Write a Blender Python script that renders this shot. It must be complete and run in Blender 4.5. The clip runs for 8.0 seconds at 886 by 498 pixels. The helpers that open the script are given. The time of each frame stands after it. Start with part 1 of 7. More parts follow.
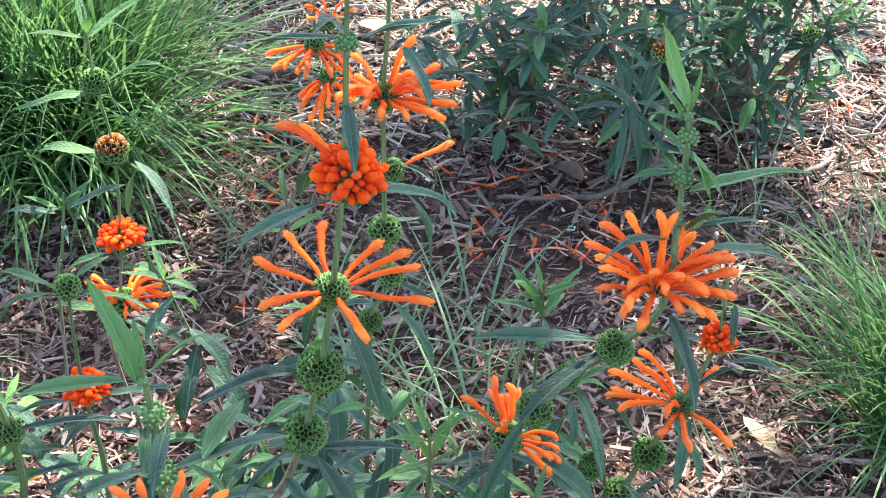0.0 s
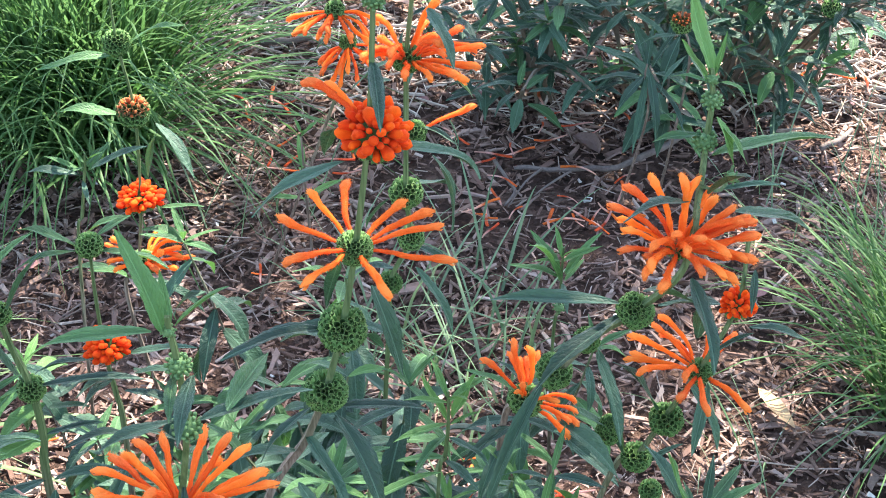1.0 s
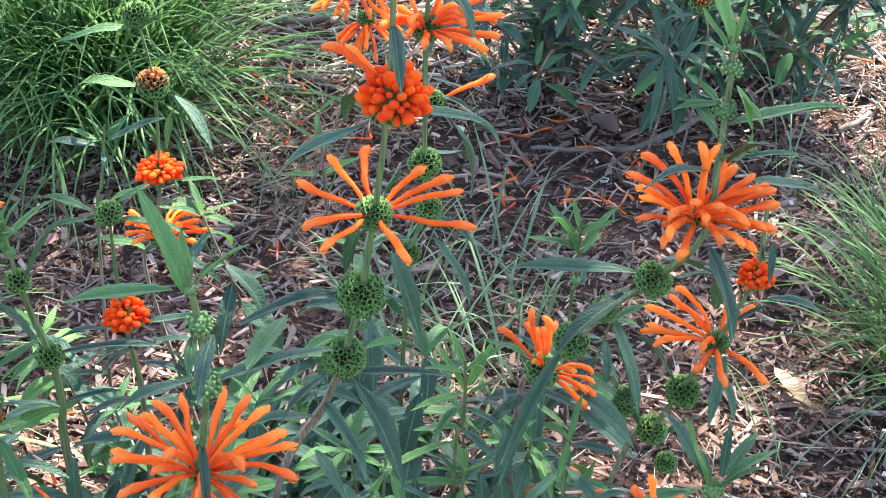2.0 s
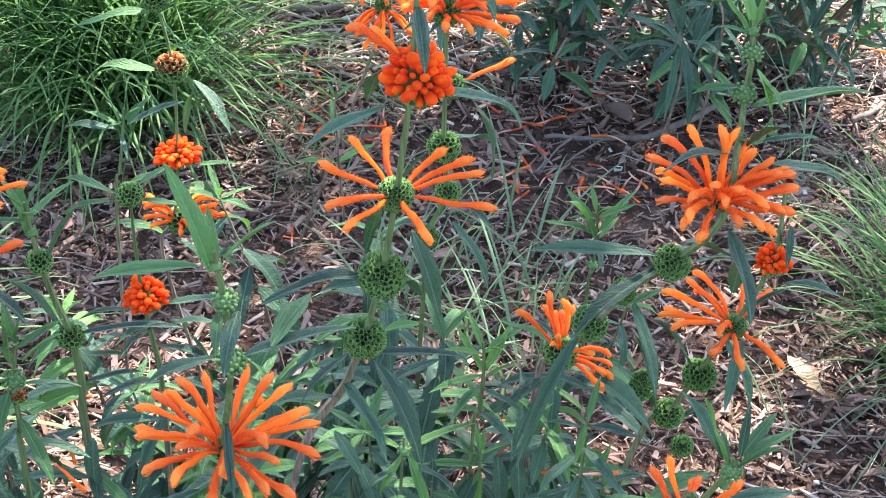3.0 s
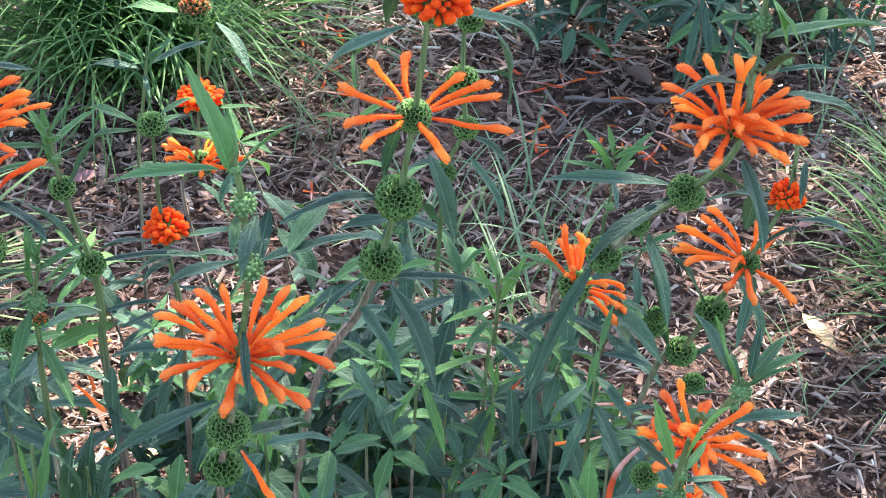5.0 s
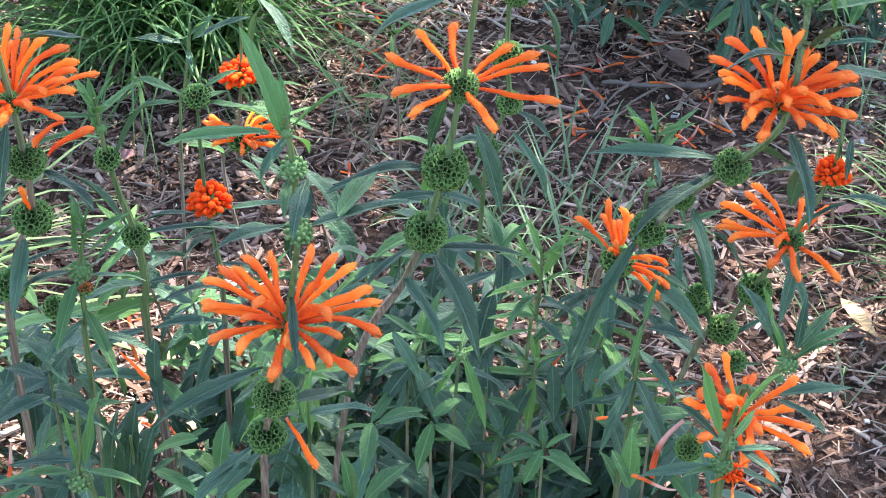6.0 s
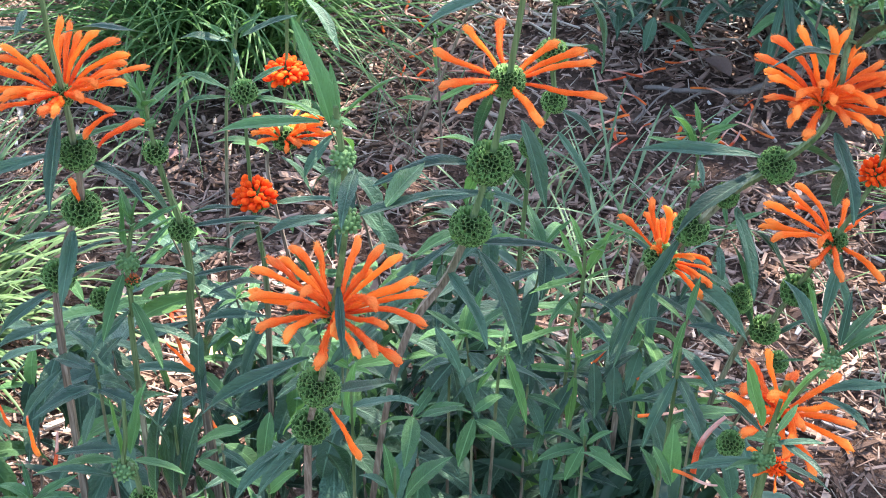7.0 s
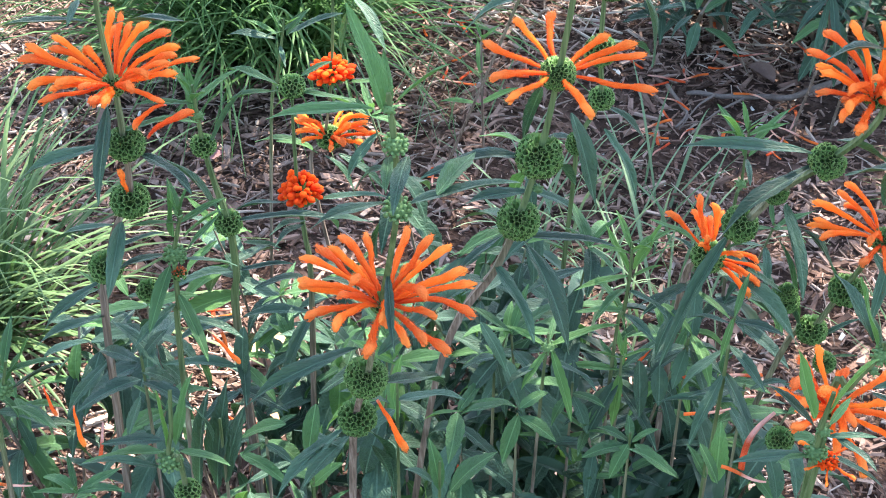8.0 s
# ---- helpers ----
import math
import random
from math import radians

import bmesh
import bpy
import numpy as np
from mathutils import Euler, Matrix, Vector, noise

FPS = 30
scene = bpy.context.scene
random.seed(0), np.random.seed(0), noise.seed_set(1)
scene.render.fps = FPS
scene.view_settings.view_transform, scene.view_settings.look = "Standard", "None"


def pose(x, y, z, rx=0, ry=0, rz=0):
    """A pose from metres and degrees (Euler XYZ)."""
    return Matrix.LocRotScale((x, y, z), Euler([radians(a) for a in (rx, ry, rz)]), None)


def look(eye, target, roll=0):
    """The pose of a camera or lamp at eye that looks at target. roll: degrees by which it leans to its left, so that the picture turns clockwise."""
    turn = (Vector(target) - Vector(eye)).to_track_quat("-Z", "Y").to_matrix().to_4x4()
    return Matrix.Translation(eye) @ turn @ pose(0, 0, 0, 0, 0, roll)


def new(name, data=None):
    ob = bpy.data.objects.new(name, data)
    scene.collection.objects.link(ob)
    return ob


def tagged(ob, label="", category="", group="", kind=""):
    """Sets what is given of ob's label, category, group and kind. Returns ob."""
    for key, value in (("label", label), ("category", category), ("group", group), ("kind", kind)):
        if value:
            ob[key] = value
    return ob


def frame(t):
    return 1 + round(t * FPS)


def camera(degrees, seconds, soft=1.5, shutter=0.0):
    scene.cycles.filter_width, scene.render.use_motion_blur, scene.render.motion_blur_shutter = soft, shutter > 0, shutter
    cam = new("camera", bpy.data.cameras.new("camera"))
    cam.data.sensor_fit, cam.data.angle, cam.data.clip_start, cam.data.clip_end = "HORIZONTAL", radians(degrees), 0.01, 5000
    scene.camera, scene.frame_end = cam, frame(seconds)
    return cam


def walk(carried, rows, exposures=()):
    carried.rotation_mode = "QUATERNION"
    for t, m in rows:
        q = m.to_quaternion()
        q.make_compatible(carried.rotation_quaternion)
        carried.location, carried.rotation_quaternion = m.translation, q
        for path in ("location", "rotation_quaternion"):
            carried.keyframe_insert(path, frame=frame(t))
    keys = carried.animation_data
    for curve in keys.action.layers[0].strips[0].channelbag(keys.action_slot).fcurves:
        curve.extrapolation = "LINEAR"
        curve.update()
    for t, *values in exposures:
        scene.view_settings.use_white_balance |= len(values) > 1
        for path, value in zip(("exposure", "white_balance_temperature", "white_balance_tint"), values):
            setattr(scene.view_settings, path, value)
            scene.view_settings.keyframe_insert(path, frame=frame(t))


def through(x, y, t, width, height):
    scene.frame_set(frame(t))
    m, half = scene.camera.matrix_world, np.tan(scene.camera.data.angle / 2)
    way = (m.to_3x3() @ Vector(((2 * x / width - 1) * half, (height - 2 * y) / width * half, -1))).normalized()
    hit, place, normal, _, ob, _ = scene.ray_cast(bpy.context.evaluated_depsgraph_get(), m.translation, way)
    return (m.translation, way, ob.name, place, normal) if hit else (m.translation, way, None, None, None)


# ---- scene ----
cam = camera(32.00, 8.0, 1.0)
PATH = [
    (0.0, look((0.0001, 0.0000, 1.3000), (0.0000, 0.8146, 0.7199), 0.744)),
    (0.5, look((-0.0103, -0.0072, 1.2937), (-0.0123, 0.8045, 0.7095), 0.997)),
    (1.0, look((-0.0072, -0.0091, 1.2922), (-0.0142, 0.7968, 0.7001), 1.140)),
    (1.5, look((-0.0067, -0.0149, 1.2857), (-0.0192, 0.7883, 0.6902), 1.142)),
    (3.0, look((-0.0180, -0.0306, 1.2788), (-0.0389, 0.7681, 0.6775), 1.258)),
    (3.5, look((-0.0118, -0.0375, 1.2750), (-0.0354, 0.7598, 0.6718), 1.336)),
    (4.0, look((-0.0110, -0.0471, 1.2662), (-0.0361, 0.7487, 0.6612), 1.471)),
    (5.5, look((-0.0170, -0.0749, 1.2459), (-0.0584, 0.7169, 0.6366), 1.493)),
    (6.0, look((-0.0237, -0.0788, 1.2401), (-0.0751, 0.7109, 0.6288), 1.344)),
    (6.5, look((-0.0223, -0.0846, 1.2367), (-0.0850, 0.7058, 0.6273), 1.179)),
    (7.0, look((-0.0283, -0.0921, 1.2360), (-0.1034, 0.6994, 0.6295), 0.981)),
    (7.5, look((-0.0225, -0.0994, 1.2267), (-0.1132, 0.6952, 0.6264), 0.561)),
    (8.0, look((-0.0367, -0.0998, 1.2235), (-0.1345, 0.6942, 0.6234), 0.575)),
]
walk(cam, PATH, [(0.0, 2.56, 6700, 12), (4.0, 2.60, 6700, 12), (8.0, 2.63, 6700, 12)])

# ---- light ----
world = bpy.data.worlds.new("sky")
scene.world = world
world.use_nodes = True
SUN_ELEVATION, SUN_AZIMUTH = 58.0, 24.0  # degrees; azimuth from +y towards +x
sky = world.node_tree.nodes.new("ShaderNodeTexSky")
sky.sky_type = "NISHITA"
sky.sun_disc = False
sky.sun_elevation = radians(SUN_ELEVATION)
sky.sun_rotation = radians(SUN_AZIMUTH)
back = world.node_tree.nodes["Background"]
back.inputs["Strength"].default_value = 0.15
world.node_tree.links.new(sky.outputs[0], back.inputs["Color"])
sun_way = Vector((math.sin(radians(SUN_AZIMUTH)) * math.cos(radians(SUN_ELEVATION)),
                  math.cos(radians(SUN_AZIMUTH)) * math.cos(radians(SUN_ELEVATION)),
                  math.sin(radians(SUN_ELEVATION))))
sun = new("sun", bpy.data.lights.new("sun", "SUN"))
sun.data.energy = 4.5
sun.data.angle = radians(0.53)
sun.data.color = (1.0, 0.96, 0.90)
sun.matrix_world = look(sun_way * 20, (0, 0, 0))

rng = random.Random(7)


# ---- materials ----
class Mat:
    """A node material under construction."""

    def __init__(self, name, rough=0.6, spec=0.4):
        self.m = bpy.data.materials.new(name)
        self.m.use_nodes = True
        self.t = self.m.node_tree
        self.b = self.t.nodes["Principled BSDF"]
        self.b.inputs["Roughness"].default_value = rough
        self.b.inputs["Specular IOR Level"].default_value = spec

    def node(self, kind, **values):
        n = self.t.nodes.new("ShaderNode" + kind)
        for k, v in values.items():
            n.inputs[k.replace("_", " ")].default_value = v
        return n

    def link(self, a, b):
        self.t.links.new(a, b)

    def coords(self, which="Object"):
        return self.node("TexCoord").outputs[which]

    def math(self, op, a, b=None):
        n = self.node("Math")
        n.operation = op
        for i, v in enumerate((a, b)):
            if v is None:
                continue
            if isinstance(v, (int, float)):
                n.inputs[i].default_value = v
            else:
                self.link(v, n.inputs[i])
        return n.outputs[0]

    def noise(self, scale, detail=4.0, at=None, rough=0.55):
        n = self.node("TexNoise", Scale=scale, Detail=detail, Roughness=rough)
        if at is not None:
            self.link(at, n.inputs["Vector"])
        return n.outputs["Fac"]

    def ramp(self, fac, *stops):
        r = self.node("ValToRGB")
        e = r.color_ramp.elements
        while len(e) < len(stops):
            e.new(0.5)
        for el, (p, c) in zip(e, stops):
            el.position, el.color = p, (*c, 1)
        self.link(fac, r.inputs[0])
        return r.outputs[0]

    def mix(self, fac, a, b, blend="MIX"):
        n = self.node("Mix")
        n.data_type, n.blend_type = "RGBA", blend
        for sock, v in ((n.inputs[0], fac), (n.inputs[6], a), (n.inputs[7], b)):
            if isinstance(v, (int, float)):
                sock.default_value = v
            elif isinstance(v, tuple):
                sock.default_value = (*v, 1)
            else:
                self.link(v, sock)
        return n.outputs[2]

    def hsv(self, colour, hue=None, sat=None, val=None):
        n = self.node("HueSaturation")
        for k, v in (("Hue", hue), ("Saturation", sat), ("Value", val)):
            if v is not None:
                self.link(v, n.inputs[k])
        self.link(colour, n.inputs["Color"])
        return n.outputs[0]

    def span(self, value, lo, hi):
        n = self.node("MapRange")
        n.inputs["To Min"].default_value, n.inputs["To Max"].default_value = lo, hi
        self.link(value, n.inputs["Value"])
        return n.outputs[0]

    def bump(self, height, strength, distance=0.002):
        n = self.node("Bump", Strength=strength, Distance=distance)
        self.link(height, n.inputs["Height"])
        self.link(n.outputs[0], self.b.inputs["Normal"])
        return n.outputs[0]

    def colour(self, c):
        self.link(c, self.b.inputs["Base Color"])

    def thin(self, colour, share):
        """Lets part of the light through, as leaves and petals do."""
        tr = self.node("BsdfTranslucent")
        self.link(colour, tr.inputs["Color"])
        mx = self.node("MixShader", Fac=share)
        self.link(self.b.outputs[0], mx.inputs[1])
        self.link(tr.outputs[0], mx.inputs[2])
        self.link(mx.outputs[0], self.t.nodes["Material Output"].inputs["Surface"])


def leaf_material(name, dark, light, rough, share, through):
    """Lance-shaped leaf: side veins, pale midrib, blotches and a tone of its own."""
    k = Mat(name, rough, 0.36)
    at = k.coords()
    own = k.node("ObjectInfo").outputs["Random"]
    xyz = k.node("SeparateXYZ")
    k.link(at, xyz.inputs[0])
    ax = k.math("ABSOLUTE", xyz.outputs[0])
    vein = k.math("SINE", k.math("MULTIPLY", k.math("SUBTRACT", xyz.outputs[1], k.math("ADD", k.math("MULTIPLY", ax, 1.9), k.math("MULTIPLY", k.noise(13.0, 2.0, at), 0.07))), 72.0))
    vein = k.math("POWER", k.math("ABSOLUTE", vein), 0.45)
    rib = k.math("LESS_THAN", ax, 0.006)
    patch = k.noise(9.0, 5.0, at)
    long = k.node("VectorMath")
    long.operation = "MULTIPLY"
    long.inputs[1].default_value = (46.0, 3.5, 46.0)
    k.link(at, long.inputs[0])
    fine = k.noise(1.0, 4.0, long.outputs[0])
    tone = k.math("ADD", k.math("MULTIPLY", own, 0.62), k.math("MULTIPLY", patch, 0.38))
    col = k.ramp(tone, (0.15, dark), (0.85, light))
    col = k.hsv(col, None, None, k.span(fine, 0.76, 1.24))
    col = k.mix(k.math("MULTIPLY", rib, 0.5), col, tuple(min(1, 1.7 * c + 0.05) for c in light))
    col = k.mix(k.math("MULTIPLY", k.math("SUBTRACT", 1.0, vein), 0.06), col, tuple(min(1, 1.6 * c + 0.02) for c in light))
    spot = k.math("GREATER_THAN", k.noise(26.0, 2.0, at), 0.73)
    col = k.mix(k.math("MULTIPLY", spot, 0.35), col, (0.12, 0.10, 0.03))
    k.colour(col)
    k.bump(k.math("ADD", k.math("MULTIPLY", vein, 0.06), k.math("MULTIPLY", k.math("ADD", k.math("MULTIPLY", fine, 1.5), k.noise(14.0, 2.0, at)), 0.36)), 0.5, 0.014)
    k.link(k.span(patch, rough - 0.1, rough + 0.14), k.b.inputs["Roughness"])
    k.thin(k.mix(0.5, col, through), share)
    return k.m


def petal_material(name, low, high, tip, down, vary=0.45):
    """Velvety petal: darker at its foot, streaked along its length, flecked with pale down."""
    k = Mat(name, 0.8, 0.15)
    at = k.coords()
    own = k.node("ObjectInfo").outputs["Random"]
    xyz = k.node("SeparateXYZ")
    k.link(at, xyz.inputs[0])
    along = k.math("ADD", xyz.outputs[1], k.math("MULTIPLY", k.noise(11.0, 3.0, at), 0.22))
    col = k.ramp(along, (0.0, tuple(0.5 * c + 0.3 for c in tip)), (0.2, low), (0.5, high), (0.84, high), (1.0, tip))
    long = k.node("VectorMath")
    long.operation = "MULTIPLY"
    long.inputs[1].default_value = (60.0, 7.0, 60.0)
    k.link(at, long.inputs[0])
    streak = k.noise(1.0, 3.0, long.outputs[0])
    col = k.hsv(col, k.span(own, 0.5 - 0.024 * vary, 0.5 + 0.024 * vary), None, k.span(k.math("ADD", k.math("MULTIPLY", own, vary), k.math("MULTIPLY", streak, 0.75)), 0.60, 1.18))
    fluff = k.noise(62.0, 4.0, at, 0.8)
    col = k.mix(k.math("MULTIPLY", k.math("GREATER_THAN", fluff, 0.55), 0.24), col, down)
    k.colour(col)
    k.b.inputs["Sheen Weight"].default_value = 0.2
    k.b.inputs["Sheen Roughness"].default_value = 0.5
    k.b.inputs["Sheen Tint"].default_value = (1.0, 0.5, 0.2, 1)
    k.bump(fluff, 0.25, 0.012)
    k.thin(col, 0.38)
    return k.m


def plain_material(name, a, b, scale, rough=0.7, spec=0.35, relief=0.4, distance=0.002, which="Object", own=0.0, island=False, share=0.0):
    """Two tones by coarse and fine noise, with relief; own: how far pieces differ."""
    k = Mat(name, rough, spec)
    at = k.coords(which)
    big, fine = k.noise(scale, 4.0, at), k.noise(scale * 7.3, 4.0, at)
    f = k.math("ADD", k.math("MULTIPLY", big, 0.65), k.math("MULTIPLY", fine, 0.35))
    if own:
        r = k.node("NewGeometry").outputs["Random Per Island"] if island else k.node("ObjectInfo").outputs["Random"]
        f = k.math("ADD", k.math("MULTIPLY", f, 1 - own), k.math("MULTIPLY", r, own))
    col = k.ramp(f, (0.25, a), (0.75, b))
    k.colour(col)
    k.bump(k.math("ADD", big, fine), relief, distance)
    if share:
        k.thin(col, share)
    return k.m


def chip_material(name, island):
    """Weathered bark and wood: greys, red-browns and a few pale splinters, with fibres."""
    k = Mat(name, 0.85, 0.25)
    at = k.coords("Object")
    r = k.node("NewGeometry").outputs["Random Per Island"] if island else k.node("ObjectInfo").outputs["Random"]
    col = k.ramp(r, (0.0, (0.055, 0.031, 0.022)), (0.22, (0.145, 0.084, 0.060)), (0.5, (0.240, 0.146, 0.108)),
                 (0.75, (0.305, 0.200, 0.154)), (0.93, (0.37, 0.265, 0.21)), (0.995, (0.47, 0.37, 0.30)))
    fib = k.noise(130.0 if island else 14.0, 5.0, at, 0.7)
    col = k.hsv(col, None, None, k.span(fib, 0.55, 1.4))
    k.colour(col)
    k.bump(fib, 0.7, 0.003 if island else 0.05)
    return k.m


def blade_material(name, a, b, tip, share=0.3):
    """Grass blades, each with a tone of its own."""
    k = Mat(name, 0.52, 0.32)
    r = k.node("NewGeometry").outputs["Random Per Island"]
    at = k.coords("Object")
    col = k.ramp(k.math("ADD", k.math("MULTIPLY", r, 0.8), k.math("MULTIPLY", k.noise(14.0, 3.0, at), 0.2)),
                 (0.1, a), (0.72, b), (0.93, b), (1.0, tip))
    col = k.hsv(col, None, None, k.span(k.noise(240.0, 2.0, at), 0.75, 1.25))
    k.colour(col)
    k.thin(col, share)
    return k.m


M_LEAF = leaf_material("leaf_blue_green", (0.014, 0.038, 0.024), (0.060, 0.128, 0.072), 0.42, 0.14, (0.10, 0.26, 0.05))
M_YOUNG = leaf_material("leaf_young_green", (0.066, 0.160, 0.044), (0.122, 0.262, 0.072), 0.5, 0.3, (0.22, 0.45, 0.06))
M_MID = leaf_material("leaf_mid_green", (0.033, 0.089, 0.035), (0.086, 0.198, 0.064), 0.48, 0.25, (0.15, 0.36, 0.05))
# leaf green lowered to paint the shadow between inner leaves
M_LEAF_SHADED = plain_material("leaf_shaded", (0.018, 0.046, 0.027), (0.048, 0.105, 0.055), 30.0, 0.48, 0.4, 0.4, 0.002, own=0.7, island=True, share=0.2)
M_ORANGE = petal_material("petal_orange", (0.92, 0.13, 0.018), (1.0, 0.195, 0.022), (1.0, 0.30, 0.06), (1.0, 0.36, 0.12))
M_RED = petal_material("petal_red_orange", (0.50, 0.022, 0.003), (1.0, 0.085, 0.005), (1.0, 0.115, 0.008), (1.0, 0.19, 0.035), 0.24)
M_FALLEN = petal_material("petal_withered", (0.50, 0.08, 0.022), (0.80, 0.14, 0.03), (0.86, 0.24, 0.07), (0.85, 0.38, 0.2))
M_CALYX = plain_material("calyx_green", (0.058, 0.138, 0.030), (0.150, 0.275, 0.068), 3.0, 0.6, 0.3, 0.3, 0.05, own=0.4)
# calyx green darkened to paint shade into hollows and whorl cores
M_CALYX_SHADED = plain_material("calyx_shaded", (0.022, 0.050, 0.011), (0.055, 0.110, 0.026), 3.0, 0.8, 0.2)
M_CALYX_RIM = plain_material("calyx_rim", (0.17, 0.285, 0.08), (0.31, 0.42, 0.165), 3.0, 0.6, 0.3, own=0.4)
M_CALYX_BROWN = plain_material("calyx_drying", (0.14, 0.045, 0.016), (0.36, 0.20, 0.09), 3.0, 0.8, 0.2, own=0.5)
M_RUST = plain_material("bud_rusty", (0.30, 0.045, 0.012), (0.62, 0.17, 0.05), 4.0, 0.8, 0.2, own=0.5)
M_BUD = plain_material("bud_green", (0.070, 0.145, 0.048), (0.135, 0.24, 0.085), 3.0, 0.6, 0.3, 0.3, 0.05, own=0.4)
def stem_material(name, low, high):
    """Green stem, woody and brown towards its foot."""
    k = Mat(name, 0.6, 0.3)
    at = k.coords()
    xyz = k.node("SeparateXYZ")
    k.link(at, xyz.inputs[0])
    long = k.node("VectorMath")
    long.operation = "MULTIPLY"
    long.inputs[1].default_value = (520.0, 520.0, 22.0)
    k.link(at, long.inputs[0])
    f = k.noise(1.0, 4.0, long.outputs[0])
    green = k.ramp(f, (0.3, (0.042, 0.075, 0.022)), (0.7, (0.135, 0.185, 0.072)))
    brown = k.ramp(f, (0.28, (0.070, 0.048, 0.032)), (0.5, (0.17, 0.125, 0.092)), (0.74, (0.34, 0.275, 0.215)))
    up = k.math("ADD", xyz.outputs[2], k.math("MULTIPLY", k.noise(9.0, 2.0, at), 0.25))
    k.colour(k.mix(k.ramp(up, (low, (0, 0, 0)), (high, (1, 1, 1))), brown, green))
    k.bump(f, 0.5, 0.001)
    return k.m


M_STEM = stem_material("stem_green", 0.40, 0.56)
M_STEM_RIPE = stem_material("stem_ripe", 0.65, 0.77)
M_WOODY = plain_material("stem_woody", (0.11, 0.09, 0.06), (0.24, 0.19, 0.14), 60.0, 0.75, 0.25, 0.6, 0.001)
M_TWIG = plain_material("dead_wood", (0.075, 0.056, 0.048), (0.24, 0.195, 0.165), 40.0, 0.85, 0.2, 0.8, 0.002)
def soil_material():
    """Dark soil mixed with crumbled bark: flakes of many browns over earth."""
    k = Mat("soil", 0.95, 0.15)
    at = k.coords()
    bend = k.node("VectorMath")
    bend.operation = "MULTIPLY_ADD"
    warp = k.node("TexNoise", Scale=35.0, Detail=3.0)
    k.link(at, warp.inputs["Vector"])
    k.link(warp.outputs["Color"], bend.inputs[0])
    bend.inputs[1].default_value = (0.02, 0.02, 0.02)
    k.link(at, bend.inputs[2])
    cell = k.node("TexVoronoi", Scale=75.0)
    k.link(bend.outputs[0], cell.inputs["Vector"])
    tone = k.node("SeparateColor")
    k.link(cell.outputs["Color"], tone.inputs[0])
    flake = k.ramp(tone.outputs[0], (0.0, (0.030, 0.017, 0.012)), (0.5, (0.100, 0.058, 0.041)), (1.0, (0.23, 0.145, 0.108)))
    earth = k.ramp(k.noise(22.0, 5.0, at), (0.25, (0.028, 0.016, 0.011)), (0.75, (0.105, 0.062, 0.045)))
    k.colour(k.mix(k.ramp(k.noise(9.0, 3.0, at), (0.35, (0, 0, 0)), (0.55, (1, 1, 1))), earth, flake))
    k.bump(k.math("ADD", cell.outputs["Distance"], k.noise(160.0, 5.0, at)), 1.0, 0.014)
    return k.m


M_SOIL = soil_material()
M_CHIP = chip_material("bark_chip", False)
M_MULCH = chip_material("bark_mulch", True)
M_STRAW = plain_material("straw", (0.13, 0.09, 0.070), (0.42, 0.335, 0.27), 50.0, 0.8, 0.2, own=0.8, island=True)
# pale straw with the glare of full sun added to its colour
M_STRAW_SUNLIT = plain_material("straw_sunlit", (0.30, 0.235, 0.18), (0.62, 0.54, 0.45), 50.0, 0.8, 0.2, own=0.7, island=True)
M_DRY = plain_material("dry_leaf", (0.40, 0.24, 0.11), (0.60, 0.41, 0.22), 18.0, 0.6, 0.3, 0.5, 0.002, own=0.2, share=0.1)
M_DRY_GREY = plain_material("dry_leaf_grey", (0.16, 0.098, 0.075), (0.34, 0.225, 0.18), 22.0, 0.75, 0.25, 0.6, 0.002, own=0.6)
M_PINK = plain_material("dry_leaf_purple", (0.22, 0.10, 0.09), (0.38, 0.20, 0.18), 22.0, 0.7, 0.25, 0.5, 0.002)
M_PALE = plain_material("pale_flake", (0.45, 0.42, 0.36), (0.75, 0.72, 0.65), 40.0, 0.8, 0.3, own=0.3)
M_GRASS = blade_material("grass_blade", (0.050, 0.130, 0.030), (0.130, 0.250, 0.088), (0.34, 0.36, 0.20), 0.5)
M_GRASS_DEEP = blade_material("grass_blade_deep", (0.045, 0.115, 0.024), (0.115, 0.225, 0.075), (0.36, 0.36, 0.20), 0.45)
M_GRASS_PALE = blade_material("grass_blade_pale", (0.045, 0.105, 0.026), (0.155, 0.235, 0.095), (0.52, 0.52, 0.42))
M_WISP = blade_material("grass_wisp", (0.085, 0.160, 0.065), (0.20, 0.285, 0.155), (0.38, 0.36, 0.26))
M_TREE_LEAF = plain_material("tree_leaf", (0.04, 0.09, 0.03), (0.09, 0.17, 0.05), 4.0, 0.5, 0.4, own=0.5, island=True, share=0.25)
M_BARK = plain_material("tree_bark", (0.10, 0.08, 0.06), (0.25, 0.20, 0.16), 12.0, 0.9, 0.2, 0.9, 0.02)


# ---- mesh tools ----
def mesh(name, verts, faces, material, smooth=True):
    me = bpy.data.meshes.new(name)
    me.from_pydata([tuple(v) for v in verts], [], faces)
    for m in material if isinstance(material, (list, tuple)) else (material,):
        me.materials.append(m)
    if smooth:
        me.polygons.foreach_set("use_smooth", [True] * len(me.polygons))
    me.update()
    return me


def piece(name, me, parent, m=None, label=""):
    """One mesh as a part under a thing or a part."""
    ob = new(name, me)
    ob.parent = parent
    if m is not None:
        ob.matrix_basis = m
    return tagged(ob, label)


def thing(name, place, label, category, group="", kind=""):
    ob = new(name)
    ob.location = place
    ob.empty_display_size = 0.02
    return tagged(ob, label, category, group, kind)


